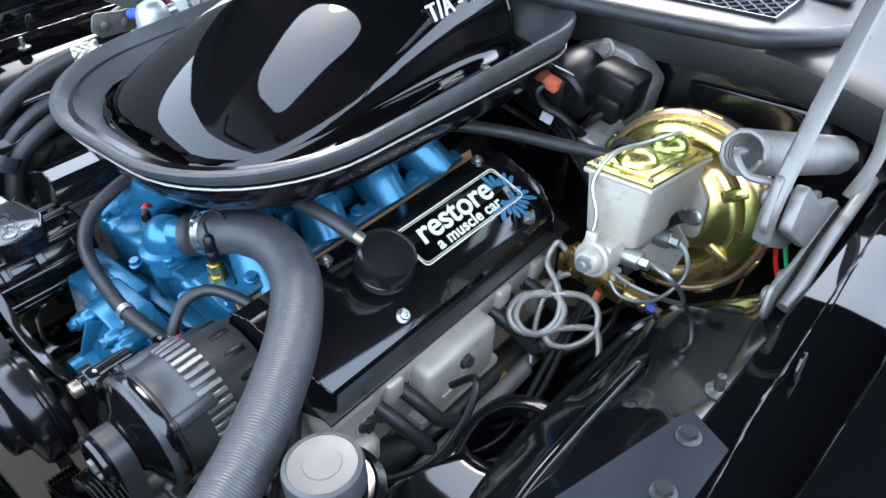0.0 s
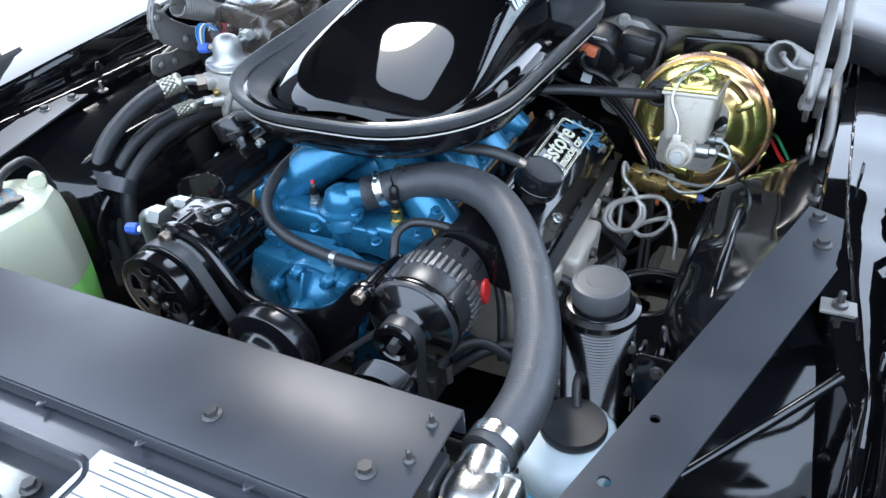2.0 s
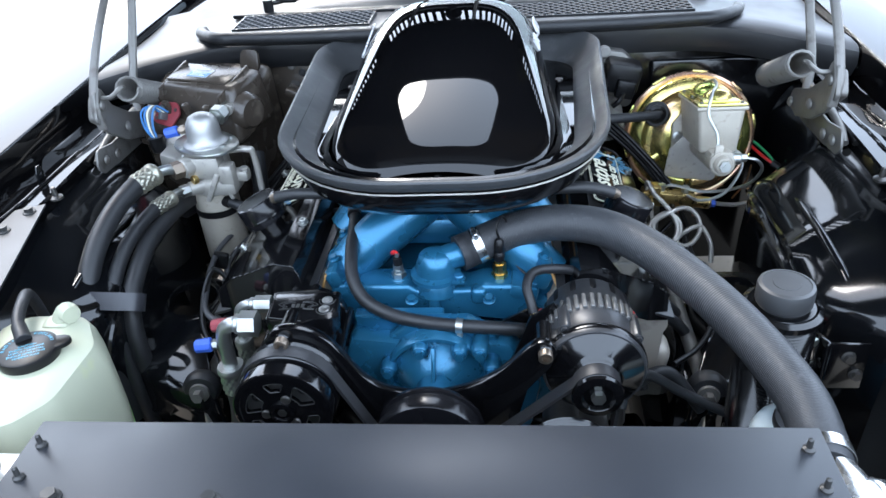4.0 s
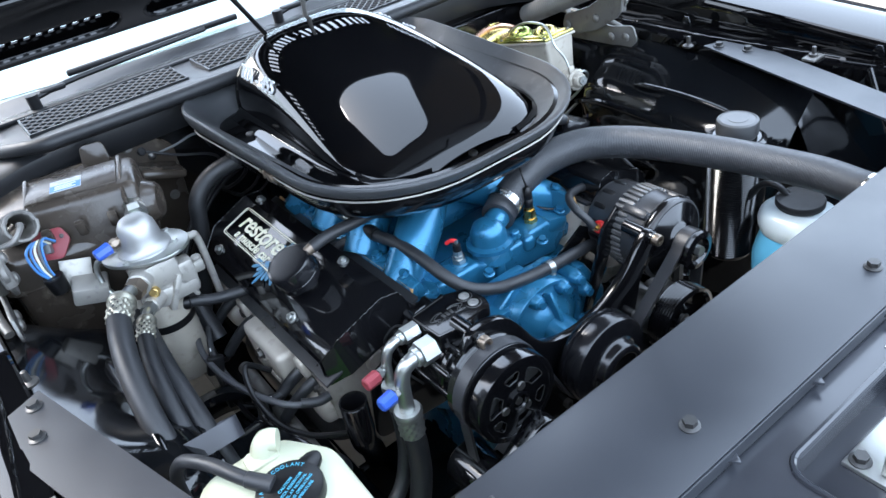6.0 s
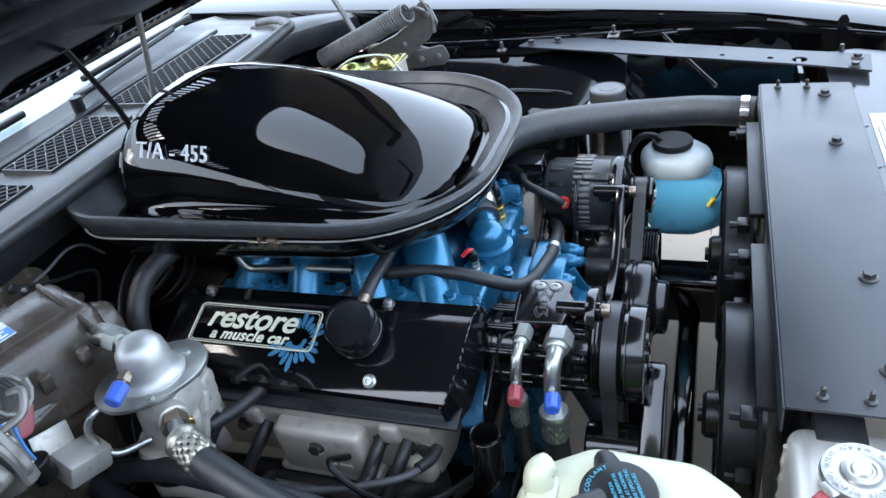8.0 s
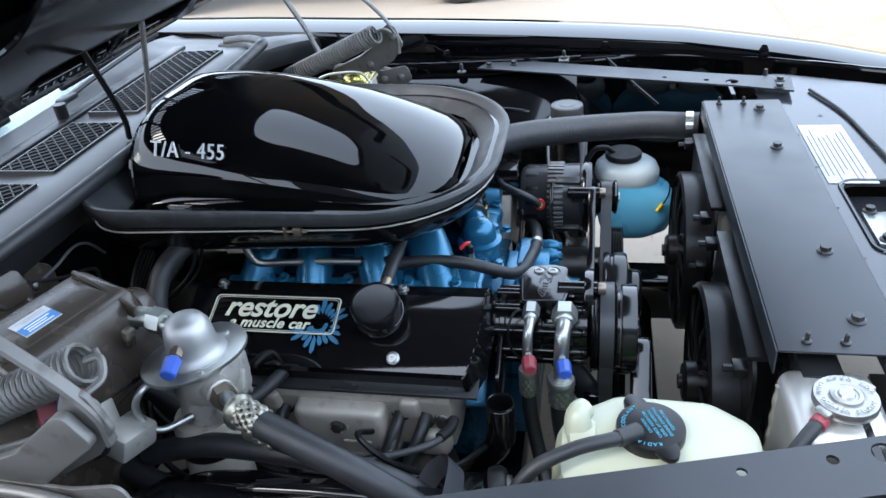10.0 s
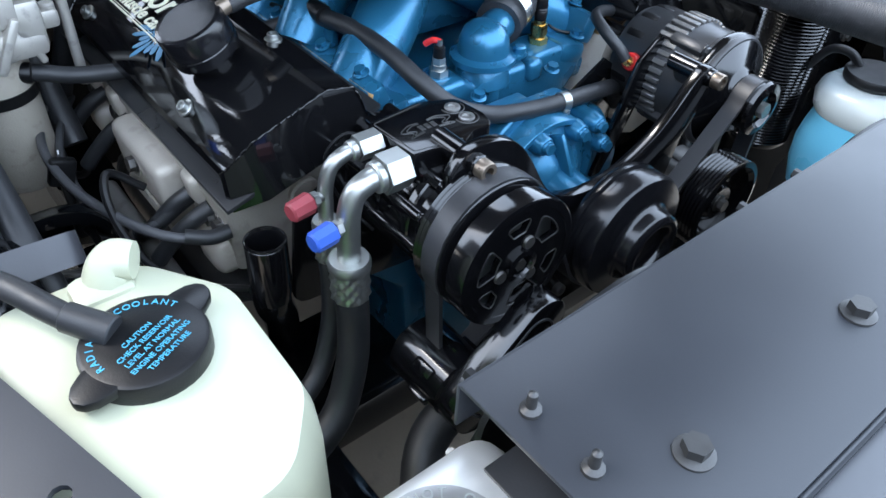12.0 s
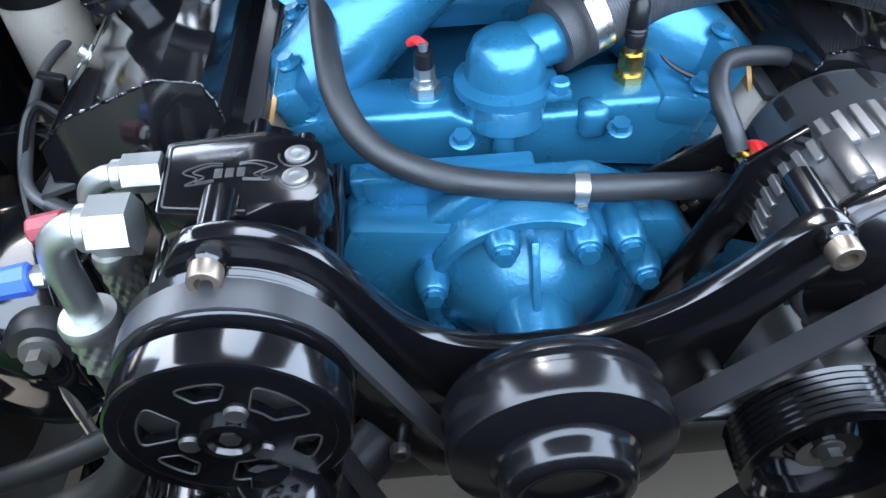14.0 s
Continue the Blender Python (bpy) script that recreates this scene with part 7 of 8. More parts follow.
part("body", join(cyl((VX, VY, 0.88), (VX, VY, 0.775), 0.040, 0.046, 32, 0.004), box((VX - 0.005, VY - 0.02, 0.845), (0.085, 0.060, 0.055), 0.012), box((VX + 0.015, VY - 0.01, 0.795), (0.095, 0.075, 0.040), 0.012), box((VX + 0.045, VY - 0.03, 0.825), (0.035, 0.035, 0.05), 0.008), cyl((VX - 0.02, VY - 0.02, 0.850), (VX - 0.045, VY - 0.055, 0.850), 0.022, seg=20, bev=0.002), cyl((VX - 0.01, VY - 0.03, 0.800), (VX - 0.040, VY - 0.055, 0.800), 0.016, seg=20, bev=0.002)), ALLOY, vr)
part("sight_glass", cyl((VX - 0.02, VY - 0.047, 0.822), (VX - 0.027, VY - 0.056, 0.822), 0.010, seg=18, bev=0.001), BRASS, vr)
part("filter_can", lathe([(0, 0.575), (0.030, 0.577), (0.044, 0.583), (0.050, 0.60), (0.0505, 0.76), (0.046, 0.775), (0, 0.776)], (VX - 0.012, VY + 0.01, 0), (0, 0, 1), 36), MASTER, vr, "grey filter can")
part("can_band", lathe([(0.0505, 0.0), (0.052, 0.0), (0.052, 0.016), (0.0505, 0.016)], (VX - 0.012, VY + 0.01, 0.715), (0, 0, 1), 36), CAPB, vr, "black band")
part("service_port", join(cyl((VX - 0.034, VY, 0.922), (VX - 0.058, VY - 0.004, 0.918), 0.0075, seg=12), cyl((VX - 0.040, VY - 0.001, 0.921), (VX - 0.050, VY - 0.003, 0.919), 0.010, seg=6)), DULLB, vr)
part("service_cap", cyl((VX - 0.054, VY - 0.004, 0.919), (VX - 0.084, VY - 0.008, 0.914), 0.0125, 0.0115, 8, 0.002), CAPBLUE, vr, "blue service cap")
part("inlet_tube", join(tube([(VX + 0.01, VY + 0.03, 0.925), (VX + 0.02, VY + 0.065, 0.930), (VX + 0.025, VY + 0.11, 0.930)], 0.014, 16, 5), cyl((VX + 0.017, VY + 0.045, 0.928), (VX + 0.021, VY + 0.068, 0.930), 0.021, seg=6)), ZINC, vr)
part("loop_tube", tube([(VX - 0.03, VY + 0.035, 0.870), (VX - 0.075, VY + 0.05, 0.875), (VX - 0.088, VY + 0.06, 0.845), (VX - 0.082, VY + 0.04, 0.805), (VX - 0.045, VY + 0.005, 0.800)], 0.0055, 10, 8), ZINC, vr)
part("body_rib", box((VX + 0.012, VY - 0.045, 0.800), (0.012, 0.022, 0.075), 0.004, (0, 28, 0)), ALLOY, vr)
part("body_rib", box((VX + 0.040, VY - 0.036, 0.795), (0.010, 0.020, 0.060), 0.004, (0, -20, 0)), ALLOY, vr)
part("body_ear", join(box((VX + 0.066, VY - 0.010, 0.812), (0.040, 0.030, 0.026), 0.007), cyl((VX + 0.076, VY - 0.01, 0.800), (VX + 0.076, VY - 0.01, 0.830), 0.010, seg=14, bev=0.002)), ALLOY, vr)
part("right_tube", tube([(VX + 0.045, VY, 0.868), (VX + 0.085, VY + 0.005, 0.866), (VX + 0.098, VY + 0.01, 0.845), (VX + 0.10, VY + 0.01, 0.70)], 0.0075, 10, 8), ALLOY, vr)

fh = thing("air_conditioning_hoses", "bundle of thick black air conditioning hoses held by a strap", "hose", (-0.68, 0.65, 0.50))


def ac_hose(a, pts, r, crimp, nut):
    a = Vector(a)
    p = [Vector(q) for q in pts]
    d = (p[1] - p[0]).normalized()
    part("fitting_tube", tube([a, a + (p[0] - a) * 0.45 + V(-0.004, -0.004, 0.006), p[0] + d * 0.01], r * 0.55, 14, 6), nut, fh, "plated fitting tube")
    part("fitting_nut", cyl(a + V(0.004, 0.004, 0), a + V(-0.012, -0.012, 0.001), r * 0.95, seg=6), DULLB if r > 0.015 else ZINC, fh)
    part("crimp_sleeve", dimpled_sleeve(p[0] - d * 0.008, d, r * 1.08, 0.0020), CRIMP, fh, "dimpled crimp sleeve", angle=60)
    part("hose", tube(pts, r, 18, 8), RUBBER, fh)


ac_hose((VX - 0.048, VY - 0.058, 0.851), [(-0.632, 0.848, 0.862), (-0.652, 0.805, 0.858), (-0.672, 0.73, 0.838), (-0.683, 0.655, 0.803), (-0.685, 0.59, 0.752), (-0.675, 0.555, 0.69), (-0.655, 0.53, 0.60), (-0.64, 0.52, 0.48)], 0.0205, 1, ZINC)
ac_hose((VX - 0.042, VY - 0.058, 0.800), [(-0.610, 0.850, 0.802), (-0.625, 0.81, 0.802), (-0.640, 0.74, 0.792), (-0.648, 0.665, 0.768), (-0.650, 0.60, 0.722), (-0.640, 0.565, 0.66), (-0.625, 0.54, 0.55), (-0.61, 0.53, 0.45)], 0.0145, 1, ZINC)
part("hose", tube([(-0.60, 1.05, 0.72), (-0.605, 0.95, 0.755), (-0.615, 0.85, 0.768), (-0.622, 0.75, 0.764), (-0.622, 0.67, 0.742), (-0.62, 0.605, 0.700), (-0.612, 0.57, 0.62), (-0.60, 0.56, 0.48)], 0.0185, 16, 8), RUBBER, fh)
sp_ = V(-0.652, 0.578, 0.727)
sd = V(-0.05, -0.62, -0.78).normalized()
su = V(1, 0.02, -0.05).normalized()
sw = sd.cross(su)
sring = []
for off in (-0.017, 0.017):
    sring.append([sp_ + V(0.012, 0.0, 0.0) + sd * off + su * (0.064 * math.copysign(abs(math.cos(a)) ** 0.7, math.cos(a))) + sw * (0.033 * math.copysign(abs(math.sin(a)) ** 0.7, math.sin(a))) for a in [2 * math.pi * k / 32 for k in range(32)]])
part("strap", loft(sring), STRAP, fh, "dark grey hose strap")
part("strap_tab", box(sp_ + V(-0.066, -0.018, 0.022), (0.040, 0.034, 0.004), 0.0015, (38, 0, 0)), STRAP, fh)
part("strap_bolt", hexhead(sp_ + V(-0.066, -0.03, 0.022), (-0.2, -0.5, 0.8), 0.009, 0.008), STEEL, fh)

ch = thing("coolant_hose", "black hose from the valve body to the engine", "hose", (-0.35, 0.87, 0.72))
part("hose", tube([(-0.530, 0.935, 0.752), (-0.505, 0.925, 0.748), (-0.450, 0.905, 0.738), (-0.340, 0.868, 0.742), (-0.270, 0.835, 0.765), (-0.200, 0.800, 0.790)], 0.0115, 14, 8), RUBBER, ch)
part("end_sleeve", cyl((-0.540, 0.938, 0.754), (-0.512, 0.927, 0.749), 0.0145, 0.014, 18, 0.002), CAPB, ch)

# heater and evaporator case
hc = thing("heater_case", "grey-brown moulded heater and evaporator case on the firewall", "heater case", (-0.58, 1.2, 0.55))
cs_ = bmesh.new()
bmesh.ops.create_cube(cs_, size=1)
bmesh.ops.scale(cs_, vec=(0.30, 0.26, 0.34), verts=cs_.verts[:])
for v in cs_.verts:
    if v.co.y < 0:
        v.co.x *= 0.80
        v.co.z *= 0.80
rounded(cs_, 0.03, 4)
part("case", moved(cs_, pose(-0.635, 1.215, 0.775, 8, 0, -10)), HEATER, hc)
up_ = bmesh.new()
bmesh.ops.create_cube(up_, size=1)
bmesh.ops.scale(up_, vec=(0.235, 0.165, 0.125), verts=up_.verts[:])
for v in up_.verts:
    if v.co.z > 0:
        v.co.x *= 0.90
        v.co.y = v.co.y * 0.72 + 0.018
rounded(up_, 0.016, 3)
HM = pose(-0.585, 1.130, 0.912, 6, 0, -18)
part("upper_case", moved(up_, HM), HEATER, hc)
part("top_panel", moved(box((-0.012, 0.020, 0.064), (0.170, 0.085, 0.006), 0.0025), HM), HEATER, hc)
for dx in (-0.098, 0.080):
    part("edge_rib", moved(box((dx, 0.0, 0.040), (0.008, 0.130, 0.050), 0.003, (10, 0, 0)), HM), HEATER, hc)
for dx in (-0.07, -0.01, 0.05):
    part("clip", moved(box((dx, -0.076, 0.020), (0.018, 0.014, 0.034), 0.004, (12, 0, 0)), HM), HEATER, hc)
part("end_boss", moved(cyl((0.105, -0.02, 0.0), (0.135, -0.026, 0.0), 0.045, 0.038, 30, 0.006), HM), HEATER, hc)
part("mount_ear", join(prism(rounded_outline([(-0.030, 0), (0.030, 0), (0.024, 0.052), (-0.024, 0.052)], 0.014, 4), (-0.52, 1.255, 0.945), (0.95, -0.3, 0), (0.1, 0.25, 0.96), 0.012, 0.003)), HEATER, hc)
part("firewall_flange", join(prism(rounded_outline([(-0.80, 0.62), (-0.36, 0.60), (-0.34, 0.90), (-0.42, 0.965), (-0.72, 0.97), (-0.80, 0.90)], 0.03, 4), (0, 1.345, 0), (1, 0, 0), (0, 0, 1), 0.012, 0.003), box((-0.40, 1.29, 0.87), (0.10, 0.08, 0.02), 0.008, (0, 20, 0))), HEATER, hc)
for x, z in ((-0.76, 0.92), (-0.44, 0.93), (-0.38, 0.78), (-0.62, 0.955)):
    part("flange_bolt", hexhead((x, 1.333, z), (0, -1, 0), 0.009, 0.008), PHOS, hc)
part("case_seam", moved(tube([(x, y, 0) for x, y in rounded_outline([(-0.135, -0.125), (0.135, -0.125), (0.135, 0.125), (-0.135, 0.125)], 0.03, 4)], 0.006, 8, 0, closed=True), pose(-0.635, 1.205, 0.845, 8, 0, -10)), HEATER, hc)
part("end_cap", lathe([(0.052, 0), (0.052, 0.012), (0.046, 0.018), (0.030, 0.020), (0.026, 0.016), (0, 0.016)], (-0.512, 1.105, 0.915), (0.75, -0.62, 0.1), 28), HEATER, hc)
part("outlet_pipe", tube([(-0.50, 1.09, 0.922), (-0.51, 1.06, 0.928), (-0.515, 1.03, 0.930)], 0.013, 14, 5), ALLOY, hc)
part("data_label", moved(box((-0.022, 0.014, 0.0680), (0.058, 0.040, 0.0012)), HM), LABEL, hc, "white and blue data label")
part("label_band", moved(box((-0.022, 0.006, 0.0684), (0.057, 0.021, 0.0012)), HM), LBLUE, hc)
part("print_bar", moved(join(*[box((-0.022 + 0.004 * (k % 2), 0.029 - 0.0055 * k, 0.0690), (0.044 - 0.008 * (k % 3), 0.0016, 0.0008)) for k in range(2)]), HM), GREYP, hc)
part("print_bar", moved(join(*[box((-0.022 - 0.003 * (k % 2), 0.011 - 0.0055 * k, 0.0694), (0.040 - 0.008 * (k % 2), 0.0018, 0.0008)) for k in range(3)]), HM), WHITE, hc)
rs = thing("blower_resistor", "red plug plate with blue and white wires", "resistor", (-0.682, 1.081, 0.88))
RM = pose(-0.682, 1.083, 0.905, 62, 0, -20)
part("plate", moved(prism(rounded_outline([(-0.040, -0.022), (0.020, -0.030), (0.042, 0.004), (0.030, 0.030), (-0.022, 0.028)], 0.012, 4), (0, 0, 0), (1, 0, 0), (0, 1, 0), 0.006, 0.0015), RM), MAROON, rs)
for x, y in ((-0.026, -0.012), (0.028, 0.012)):
    part("rivet", moved(lathe([(0.0045, 0), (0.004, 0.002), (0, 0.003)], (x, y, 0.006), (0, 0, 1), 12), RM), STEEL, rs)
part("plug", moved(box((0.002, 0.002, 0.016), (0.012, 0.034, 0.022), 0.003), RM), CAPG, rs)
for k, (m_, dx) in enumerate(((LBLUE, 0.0), (CREAM, 0.005), (LBLUE, -0.006), (CAPG, 0.010), (LBLUE, 0.014))):
    part("wire", tube([(-0.684 + dx, 1.064, 0.918), (-0.700 + dx, 1.050, 0.938), (-0.716 + dx * 1.4, 1.042, 0.925), (-0.716 + dx, 1.036, 0.890), (-0.704 + dx * 0.4, 1.036, 0.860)], 0.0024, 6, 8), m_, rs)
part("socket", cyl((-0.703, 1.036, 0.868), (-0.700, 1.034, 0.832), 0.019, 0.016, 18, 0.002), CAPB, rs)
rl = thing("relay", "zinc plated relay can on a steel bracket", "relay", (-0.67, 1.03, 0.79))
part("can", box((-0.655, 1.022, 0.818), (0.066, 0.050, 0.040), 0.006, (12, 14, -12)), ALLOY, rl)
part("bracket", join(box((-0.663, 1.046, 0.850), (0.056, 0.004, 0.052), 0.002, (-20, 14, -12))), ALLOY, rl)
lo_ = thing("heater_hoses_low", "black hoses running low along the inner fender", "hose", (-0.6, 0.9, 0.6))
part("hose", tube([(-0.56, 1.25, 0.72), (-0.60, 1.12, 0.70), (-0.645, 1.0, 0.70), (-0.665, 0.88, 0.725), (-0.660, 0.78, 0.735), (-0.655, 0.69, 0.705), (-0.640, 0.62, 0.60), (-0.63, 0.59, 0.44)], 0.019, 14, 8), RUBBER, lo_)
part("hose", tube([(-0.50, 1.12, 0.78), (-0.49, 1.08, 0.74), (-0.485, 1.04, 0.68), (-0.48, 0.98, 0.60)], 0.019, 14, 8), RUBBER, lo_)
bc = thing("firewall_cable", "thin black cable with a steel end on the firewall", "cable", (-0.35, 1.33, 0.88))
part("cable", tube([(-0.395, 1.335, 0.891), (-0.34, 1.330, 0.895), (-0.29, 1.325, 0.905), (-0.25, 1.325, 0.89), (-0.22, 1.32, 0.85)], 0.003, 6, 8), CAPG, bc)
part("end", lathe([(0, 0), (0.010, 0), (0.010, 0.006), (0.006, 0.010), (0, 0.012)], (-0.395, 1.337, 0.891), (0, -1, 0), 14), STEEL, bc)

# spark plug leads
for side in (-1, 1):
    ld_ = thing("spark_plug_leads", "black spark plug leads below the cylinder head", "leads", (side * 0.5, 0.8, 0.55), "spark plug leads")
    dz = 0.006 if side < 0 else -0.010
    for k, y in enumerate(PLUGS):
        s = V(CX + side * 0.404, y, 0.652 + dz)
        e = s + V(side * (0.070 - 0.006 * (k % 2)), 0.030 + 0.02 * (k % 2), -0.072)
        part("boot", tube([s, s + V(side * 0.028, 0.006, -0.016), s + V(side * 0.055, 0.022, -0.050), e], 0.0112, 12, 5), RUBBER, ld_)
        part("lead", tube([s + V(side * 0.060, 0.024, -0.056), e + V(side * 0.012, 0.02, -0.024), V(side * (0.525 + 0.006 * k), y + 0.12, 0.560 + 0.012 * k), V(side * (0.515 + 0.004 * k), min(y + 0.24, 1.10), 0.60 + 0.012 * k), V(side * 0.47, 1.13, 0.68 + 0.012 * k), V(side * 0.33, 1.20, 0.80 + 0.012 * k), V(side * 0.20, 1.23, 0.84 + 0.01 * k)], 0.0056, 10, 7), CAPB, ld_)
    part("lead_clip", box((side * 0.530, 0.815, 0.574), (0.028, 0.014, 0.030), 0.004), CAPB, ld_)
    part("loom_loop", tube([(side * 0.462, 0.73, 0.66), (side * 0.50, 0.74, 0.69), (side * 0.515, 0.70, 0.66), (side * 0.505, 0.64, 0.62), (side * 0.47, 0.59, 0.60), (side * 0.42, 0.545, 0.60)], 0.0055, 8, 8), CAPB, ld_)

fl_ = thing("front_spark_leads", "grey spark plug leads with white print looping below the valve cover", "leads", (-0.5, 0.8, 0.50))
part("lead", tube([(-0.45, 1.12, 0.62), (-0.505, 1.00, 0.655), (-0.537, 0.89, 0.662), (-0.536, 0.80, 0.655), (-0.515, 0.71, 0.655), (-0.487, 0.634, 0.660), (-0.450, 0.606, 0.652), (-0.425, 0.600, 0.648)], 0.0062, 12, 8), CAPG2, fl_)
part("boot", tube([(-0.462, 0.613, 0.657), (-0.435, 0.601, 0.651), (-0.412, 0.598, 0.652)], 0.0095, 12, 5), RUBBER, fl_)
PL2 = [(-0.44, 1.12, 0.60), (-0.49, 0.99, 0.632), (-0.520, 0.89, 0.630), (-0.518, 0.81, 0.612), (-0.496, 0.735, 0.605), (-0.462, 0.700, 0.622), (-0.430, 0.694, 0.645)]
part("lead", tube(PL2, 0.0060, 12, 8), CAPG2, fl_)
part("boot", tube([(-0.462, 0.701, 0.621), (-0.440, 0.696, 0.638), (-0.414, 0.693, 0.652)], 0.0095, 12, 5), RUBBER, fl_)
sm_ = smooth_path([V(*q) for q in PL2], 8)
for k in (14, 17, 23, 26, 32, 35):
    a_, b_ = Vector(sm_[k]), Vector(sm_[k + 1])
    part("print_bar", tube([a_ + V(-0.0018, 0, 0.0046), a_.lerp(b_, 0.8) + V(-0.0018, 0, 0.0046)], 0.0018, 6, 2), WHITE, fl_)
part("lead_clip", box((-0.531, 0.845, 0.646), (0.034, 0.016, 0.040), 0.005, (0, 18, 0)), CAPB, fl_)

# dipstick-like fill tube
ft = thing("filler_tube", "open black tube beside the cylinder head", "tube", (-0.405, 0.52, 0.50))
part("rolled_rim", tube([(-0.404 + 0.0228 * math.cos(a), 0.518 + 0.0228 * math.sin(a), 0.688) for a in [2 * math.pi * k / 28 for k in range(28)]], 0.0019, 8, 0, closed=True), ANOD, ft)
part("tube", join(lathe([(0.0225, 0.688), (0.0245, 0.686), (0.0245, 0.62), (0.022, 0.60)], (-0.404, 0.518, 0), (0, 0, 1), 26), lathe([(0.0225, 0.688), (0.0205, 0.685), (0.0205, 0.62), (0, 0.62)], (-0.404, 0.518, 0), (0, 0, 1), 26), tube([(-0.404, 0.518, 0.63), (-0.400, 0.53, 0.58), (-0.38, 0.56, 0.52), (-0.36, 0.60, 0.44)], 0.0235, 20, 6)), ANOD, ft)

# suspension arms, shafts, frame
ARM_RIM = [(0.452, 0.518), (0.497, 0.590), (0.508, 0.630), (0.497, 0.680), (0.489, 0.730), (0.502, 0.800), (0.560, 0.832), (0.650, 0.812), (0.706, 0.720), (0.690, 0.620), (0.610, 0.545), (0.532, 0.502), (0.475, 0.492)]
ARM_EYE = [(0.535, 0.688), (0.525, 0.690), (0.520, 0.700), (0.516, 0.718), (0.515, 0.745), (0.530, 0.775), (0.565, 0.795), (0.605, 0.792), (0.618, 0.765), (0.612, 0.725), (0.597, 0.700), (0.572, 0.687), (0.550, 0.686)]
for side in (-1, 1):
    X = lambda x, y, z: (side * x, y, z)
    aa = thing("control_arm", "gloss black stamped upper control arm with a rubber bushing", "control arm", X(0.52, 0.65, 0.50), "control arms")
    rim = smooth_path([(x, y, 0) for x, y in ARM_RIM], 6, closed=True)
    eye = smooth_path([(x, y, 0) for x, y in ARM_EYE], 6, closed=True)
    shell = []
    for share, dz, grow in ((0.0, -0.014, 1.0), (0.0, -0.002, 1.0), (0.05, 0.004, 1.0), (0.14, 0.001, 1.0), (0.35, 0.0, 1.0), (0.60, 0.001, 1.0), (0.82, -0.002, 1.0), (0.94, -0.007, 1.0), (1.0, -0.015, 1.0), (1.0, -0.050, 1.03), (1.0, -0.085, 1.05), (1.0, -0.090, 1.09)):
        ring = []
        for p, q in zip(eye, rim):
            m = p.lerp(q, share)
            x, y = 0.58 + (m.x - 0.58) * grow, 0.67 + (m.y - 0.67) * grow
            ring.append(X(x, y, 0.614 + dz - 0.34 * max(0.0, 0.63 - y) ** 1.05 - 0.5 * max(0.0, x - 0.60) ** 1.4))
        shell.append(ring)
    part("arm_stamping", loft(shell), BAY, aa, "gloss black pressed arm", angle=70)
    part("bushing", lathe([(0, 0), (0.034, 0), (0.036, 0.006), (0.036, 0.020), (0.030, 0.028), (0.020, 0.030), (0, 0.030)], X(0.478, 0.530, 0.562), (side * -0.1, -1, 0.15), 32), RUBBER, aa, "black rubber bushing")
    part("bushing_nut", join(lathe([(0, 0.030), (0.020, 0.030), (0.019, 0.036), (0, 0.036)], X(0.478, 0.530, 0.562), (side * -0.1, -1, 0.15), 24), cyl(V(*X(0.478, 0.530, 0.562)) + V(side * -0.1, -1, 0.15).normalized() * 0.036, V(*X(0.478, 0.530, 0.562)) + V(side * -0.1, -1, 0.15).normalized() * 0.052, 0.011, seg=6)), PHOS, aa)
    part("cross_shaft", cyl(X(0.475, 0.50, 0.56), X(0.470, 0.90, 0.56), 0.014, seg=14), PHOS, aa)
    part("link_rod", tube([X(0.475, 0.50, 0.55), X(0.455, 0.47, 0.42), X(0.44, 0.46, 0.30)], 0.006, 8, 2), ZINC, aa)
    fr = thing("frame_rail", "black chassis rail and spring tower", "frame", X(0.45, 0.6, 0.20), "frame rails")
    part("rail", box(X(0.44, 0.62, 0.34), (0.11, 1.5, 0.13), 0.02), BAY, fr)
    part("tower", box(X(0.50, 0.69, 0.46), (0.14, 0.26, 0.18), 0.03), BAY, fr)
    ex = thing("exhaust_manifold", "dark cast exhaust manifold under the head", "exhaust manifold", X(0.42, 0.8, 0.45), "exhaust manifolds")
    part("log", join(tube([X(0.38, 0.62, 0.54), X(0.40, 0.68, 0.51), X(0.405, 0.80, 0.50), X(0.40, 0.95, 0.49), X(0.38, 1.08, 0.46), X(0.34, 1.18, 0.40)], 0.032, 16, 6)), STEEL, ex)
cm_ = thing("crossmember", "black front crossmember under the engine", "crossmember", (0, 0.5, 0.2))
part("beam", box((0, 0.62, 0.26), (0.86, 0.22, 0.09), 0.02), BAY, cm_)
part("front_tube", box((0, 0.24, 0.30), (0.95, 0.05, 0.05), 0.01), BAY, cm_)
lh = thing("lower_radiator_hose", "black lower radiator hose", "hose", (-0.2, 0.3, 0.4))
part("hose", tube([(-0.10, 0.44, 0.55), (-0.17, 0.38, 0.52), (-0.25, 0.33, 0.50), (-0.33, 0.31, 0.46), (-0.40, 0.22, 0.40), (-0.46, 0.13, 0.36)], 0.026, 18, 6), RUBBER, lh)
ss = thing("steering_shaft", "grey steering shaft with a tan joint boot", "steering shaft", (0.45, 0.9, 0.45))
part("shaft", cyl((0.43, 0.90, 0.50), (0.50, 1.24, 0.62), 0.013, seg=16), PHOS, ss)
part("boot", cyl((0.418, 0.84, 0.478), (0.432, 0.91, 0.505), 0.022, 0.018, 18, 0.003), TAN, ss)
sb = thing("steering_box", "black and silver steering gear box", "steering box", (0.42, 0.72, 0.38))
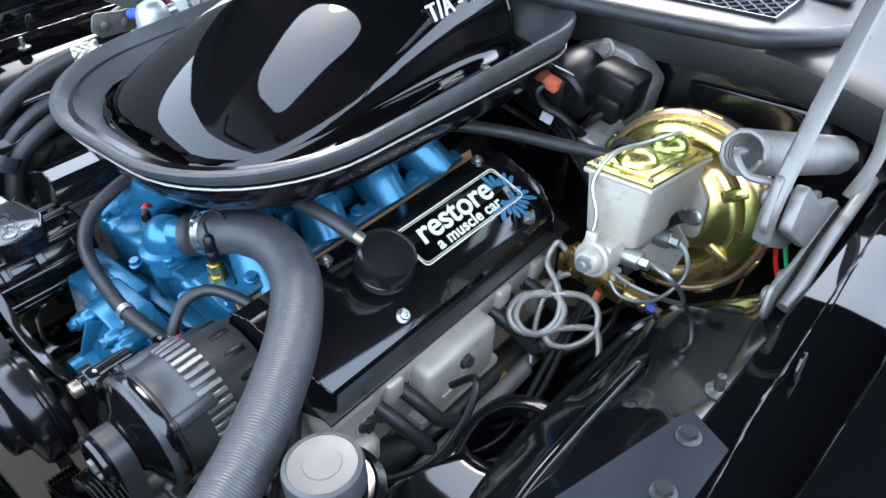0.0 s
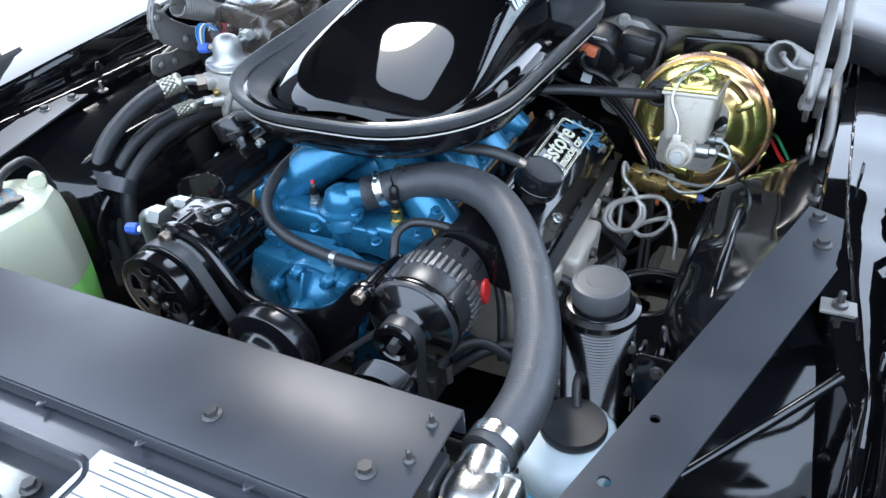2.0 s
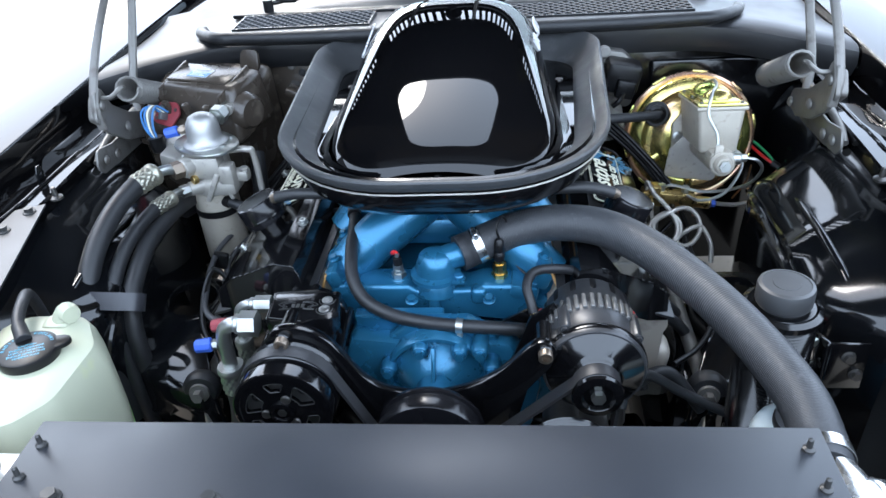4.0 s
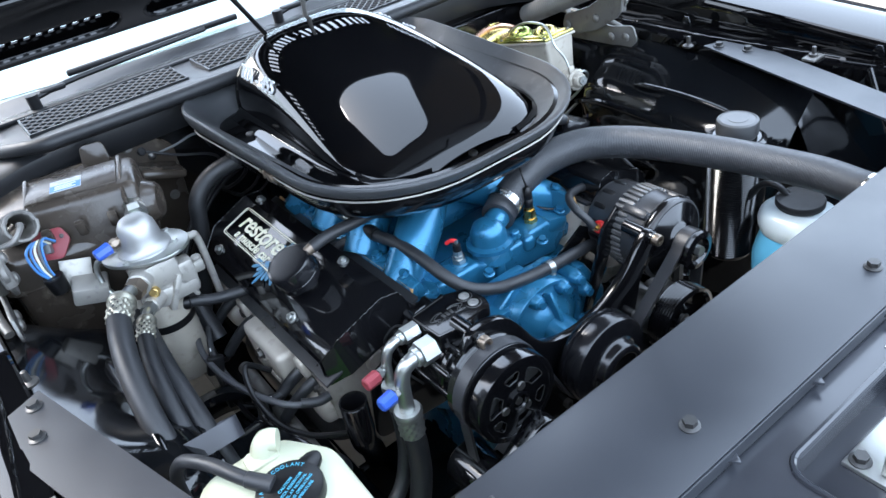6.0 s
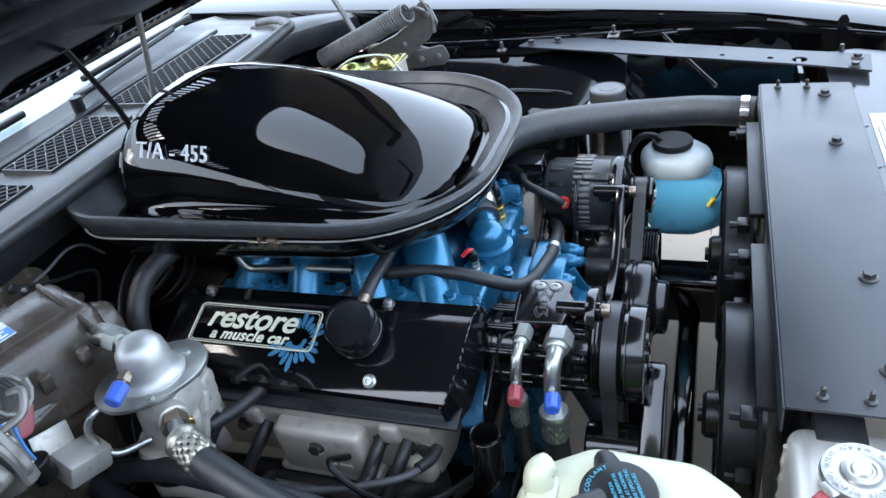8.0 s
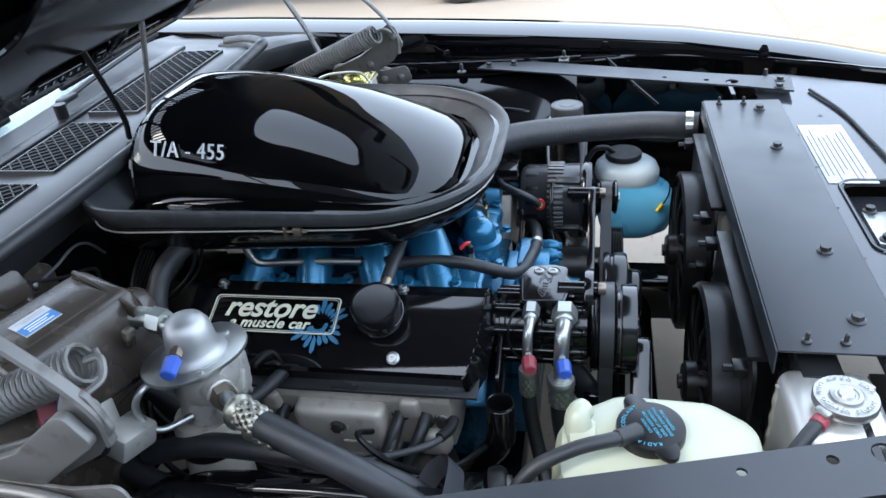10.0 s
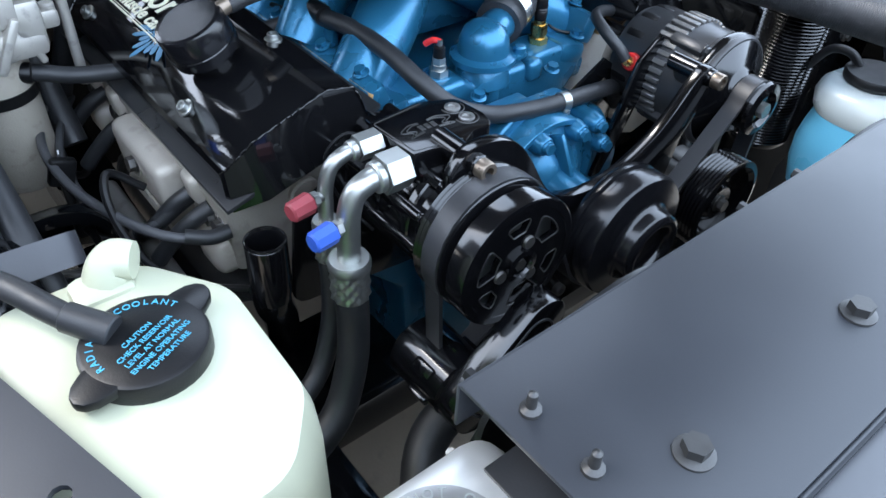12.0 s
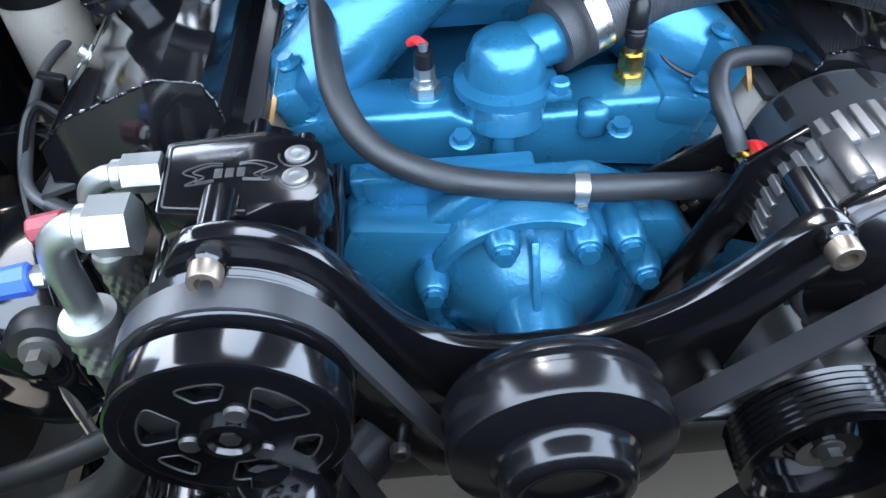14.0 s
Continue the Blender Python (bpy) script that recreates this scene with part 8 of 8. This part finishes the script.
part("box", join(box((0.42, 0.75, 0.44), (0.10, 0.16, 0.10), 0.02), cyl((0.42, 0.66, 0.44), (0.42, 0.84, 0.475), 0.035, seg=24, bev=0.004)), ALLOY, sb)
psp = thing("power_steering_pump", "cast power steering pump body behind its pulley", "pump", (0.24, 0.40, 0.50))
part("body", join(cyl((0.222, 0.35, 0.56), (0.222, 0.46, 0.56), 0.045, seg=28, bev=0.005), box((0.26, 0.41, 0.58), (0.05, 0.06, 0.05), 0.008), cyl((0.30, 0.40, 0.600), (0.30, 0.40, 0.640), 0.012, seg=6)), STEEL, psp)
part("line", tube([(0.30, 0.38, 0.65), (0.31, 0.40, 0.67), (0.35, 0.45, 0.66), (0.42, 0.47, 0.60), (0.50, 0.46, 0.56)], 0.009, 10, 6), RUBBER, psp)
part("line", tube([(0.28, 0.43, 0.58), (0.34, 0.47, 0.62), (0.40, 0.50, 0.62), (0.46, 0.48, 0.55)], 0.011, 10, 6), RUBBER, psp)

# ---- front panel details ----
stk = thing("emission_label", "white paper information label on the core support", "label", (0.225, -0.122, 0.8490))
part("paper", box((0.237, -0.124, 0.8500), (0.29, 0.092, 0.0012), 0.0003), LABEL, stk)
bars = []
for k in range(8):
    yy = -0.086 - k * 0.0102
    bars.append(box((0.222 + 0.02 * math.sin(k * 2.1), yy, 0.8509), (0.20 + 0.03 * math.sin(k * 1.3), 0.0022, 0.0008)))
for b_ in bars:
    part("print_line", b_, INK, stk)
lt = thing("hood_latch", "zinc plated hood latch in its opening", "hood latch", (-0.03, -0.18, 0.815))
part("base", box((-0.03, -0.18, 0.819), (0.12, 0.11, 0.008), 0.003), ZINC, lt)
part("jaw", join(prism(rounded_outline([(-0.05, 0.0), (0.05, 0.0), (0.035, 0.055), (0.01, 0.075), (0.005, 0.035), (-0.01, 0.035), (-0.03, 0.07), (-0.05, 0.04)], 0.006, 2), (-0.03, -0.165, 0.822), (1, 0, 0), (0, 0, 1), 0.008, 0.001), prism(rounded_outline([(-0.04, 0.0), (0.04, 0.0), (0.03, 0.05), (0.0, 0.06), (-0.03, 0.045)], 0.006, 2), (-0.03, -0.20, 0.822), (1, 0, 0), (0, 0, 1), 0.006, 0.001)), ZINC, lt)
part("latch_spring", spring((-0.08, -0.185, 0.84), (0.02, -0.185, 0.84), 0.010, 8, 0.002), STEEL, lt)
part("release_lever", tube([(-0.01, -0.22, 0.85), (0.02, -0.25, 0.862), (0.05, -0.29, 0.858), (0.05, -0.33, 0.854)], 0.005, 8, 6), ZINC, lt)
for x, y in ((-0.075, -0.215), (0.015, -0.215), (-0.075, -0.14), (0.03, -0.14)):
    shared("bolt", BOLTM, lt, (x, y, 0.823))
lc = thing("latch_cable", "thin black hood latch cable along the support panel", "cable", (0.4, -0.2, 0.852))
part("cable", tube([(0.05, -0.20, 0.854), (0.15, -0.215, 0.855), (0.30, -0.205, 0.854), (0.45, -0.19, 0.854), (0.60, -0.15, 0.854)], 0.004, 8, 8), CAPB, lc)

# decal on the intake
dc = thing("flag_decal", "small red white and blue flag decal on the intake runner", "decal", (0.176, 0.770, 0.775))
DM = frame_matrix((0.185, 0.772, 0.796), (0.10, 1, 0), (-0.8, 0, 0.6))
part("decal_sheet", moved(box((0, 0, 0), (0.050, 0.038, 0.0008)), DM), WHITE, dc)
part("blue_field", moved(box((0, 0.011, 0.0004), (0.048, 0.014, 0.0008)), DM), CAPBLUE, dc)
part("red_stripe", moved(join(*[box((0.0, -0.010 - 0.006 * k + 0.005, 0.0004), (0.048, 0.003, 0.0008)) for k in range(3)]), DM), RED, dc)
lettering("word", "USA", 0.016, DM @ pose(0, -0.001, 0.0008), CAPBLUE, dc, "", 0.0003)

# ---- other car beyond ----
oc2 = thing("parked_car", "parked car with white-lettered tyres beyond the open bay", "car", (5.9, 2.0, 0.0))
for wy in (1.55, 4.35):
    wh = part("wheel", lathe([(0.20, -0.10), (0.30, -0.105), (0.335, -0.085), (0.345, -0.05), (0.345, 0.05), (0.335, 0.085), (0.30, 0.105), (0.20, 0.10)], (5.25, wy, 0.345), (1, 0, 0), 48), TYRE, oc2, "black tyre with raised white lettering")
    part("rim", lathe([(0.20, -0.09), (0.195, -0.095), (0.17, -0.06), (0.12, -0.05), (0.05, -0.07), (0, -0.072)], (5.25, wy, 0.345), (1, 0, 0), 40), POLISH, wh, "bright steel rim")
    for k in range(9):
        a = radians(200 + 15 * k)
        part("raised_bar", box((5.143, wy + 0.255 * math.cos(a), 0.345 + 0.255 * math.sin(a)), (0.006, 0.035, 0.045), 0.002, (math.degrees(a) - 90, 0, 0)), WHITE, wh)
part("body", join(box((5.98, 2.95, 0.72), (1.55, 4.6, 0.50), 0.14, seg=4), box((5.98, 3.3, 1.12), (1.3, 2.0, 0.42), 0.16, seg=4)), GLOSS, oc2)
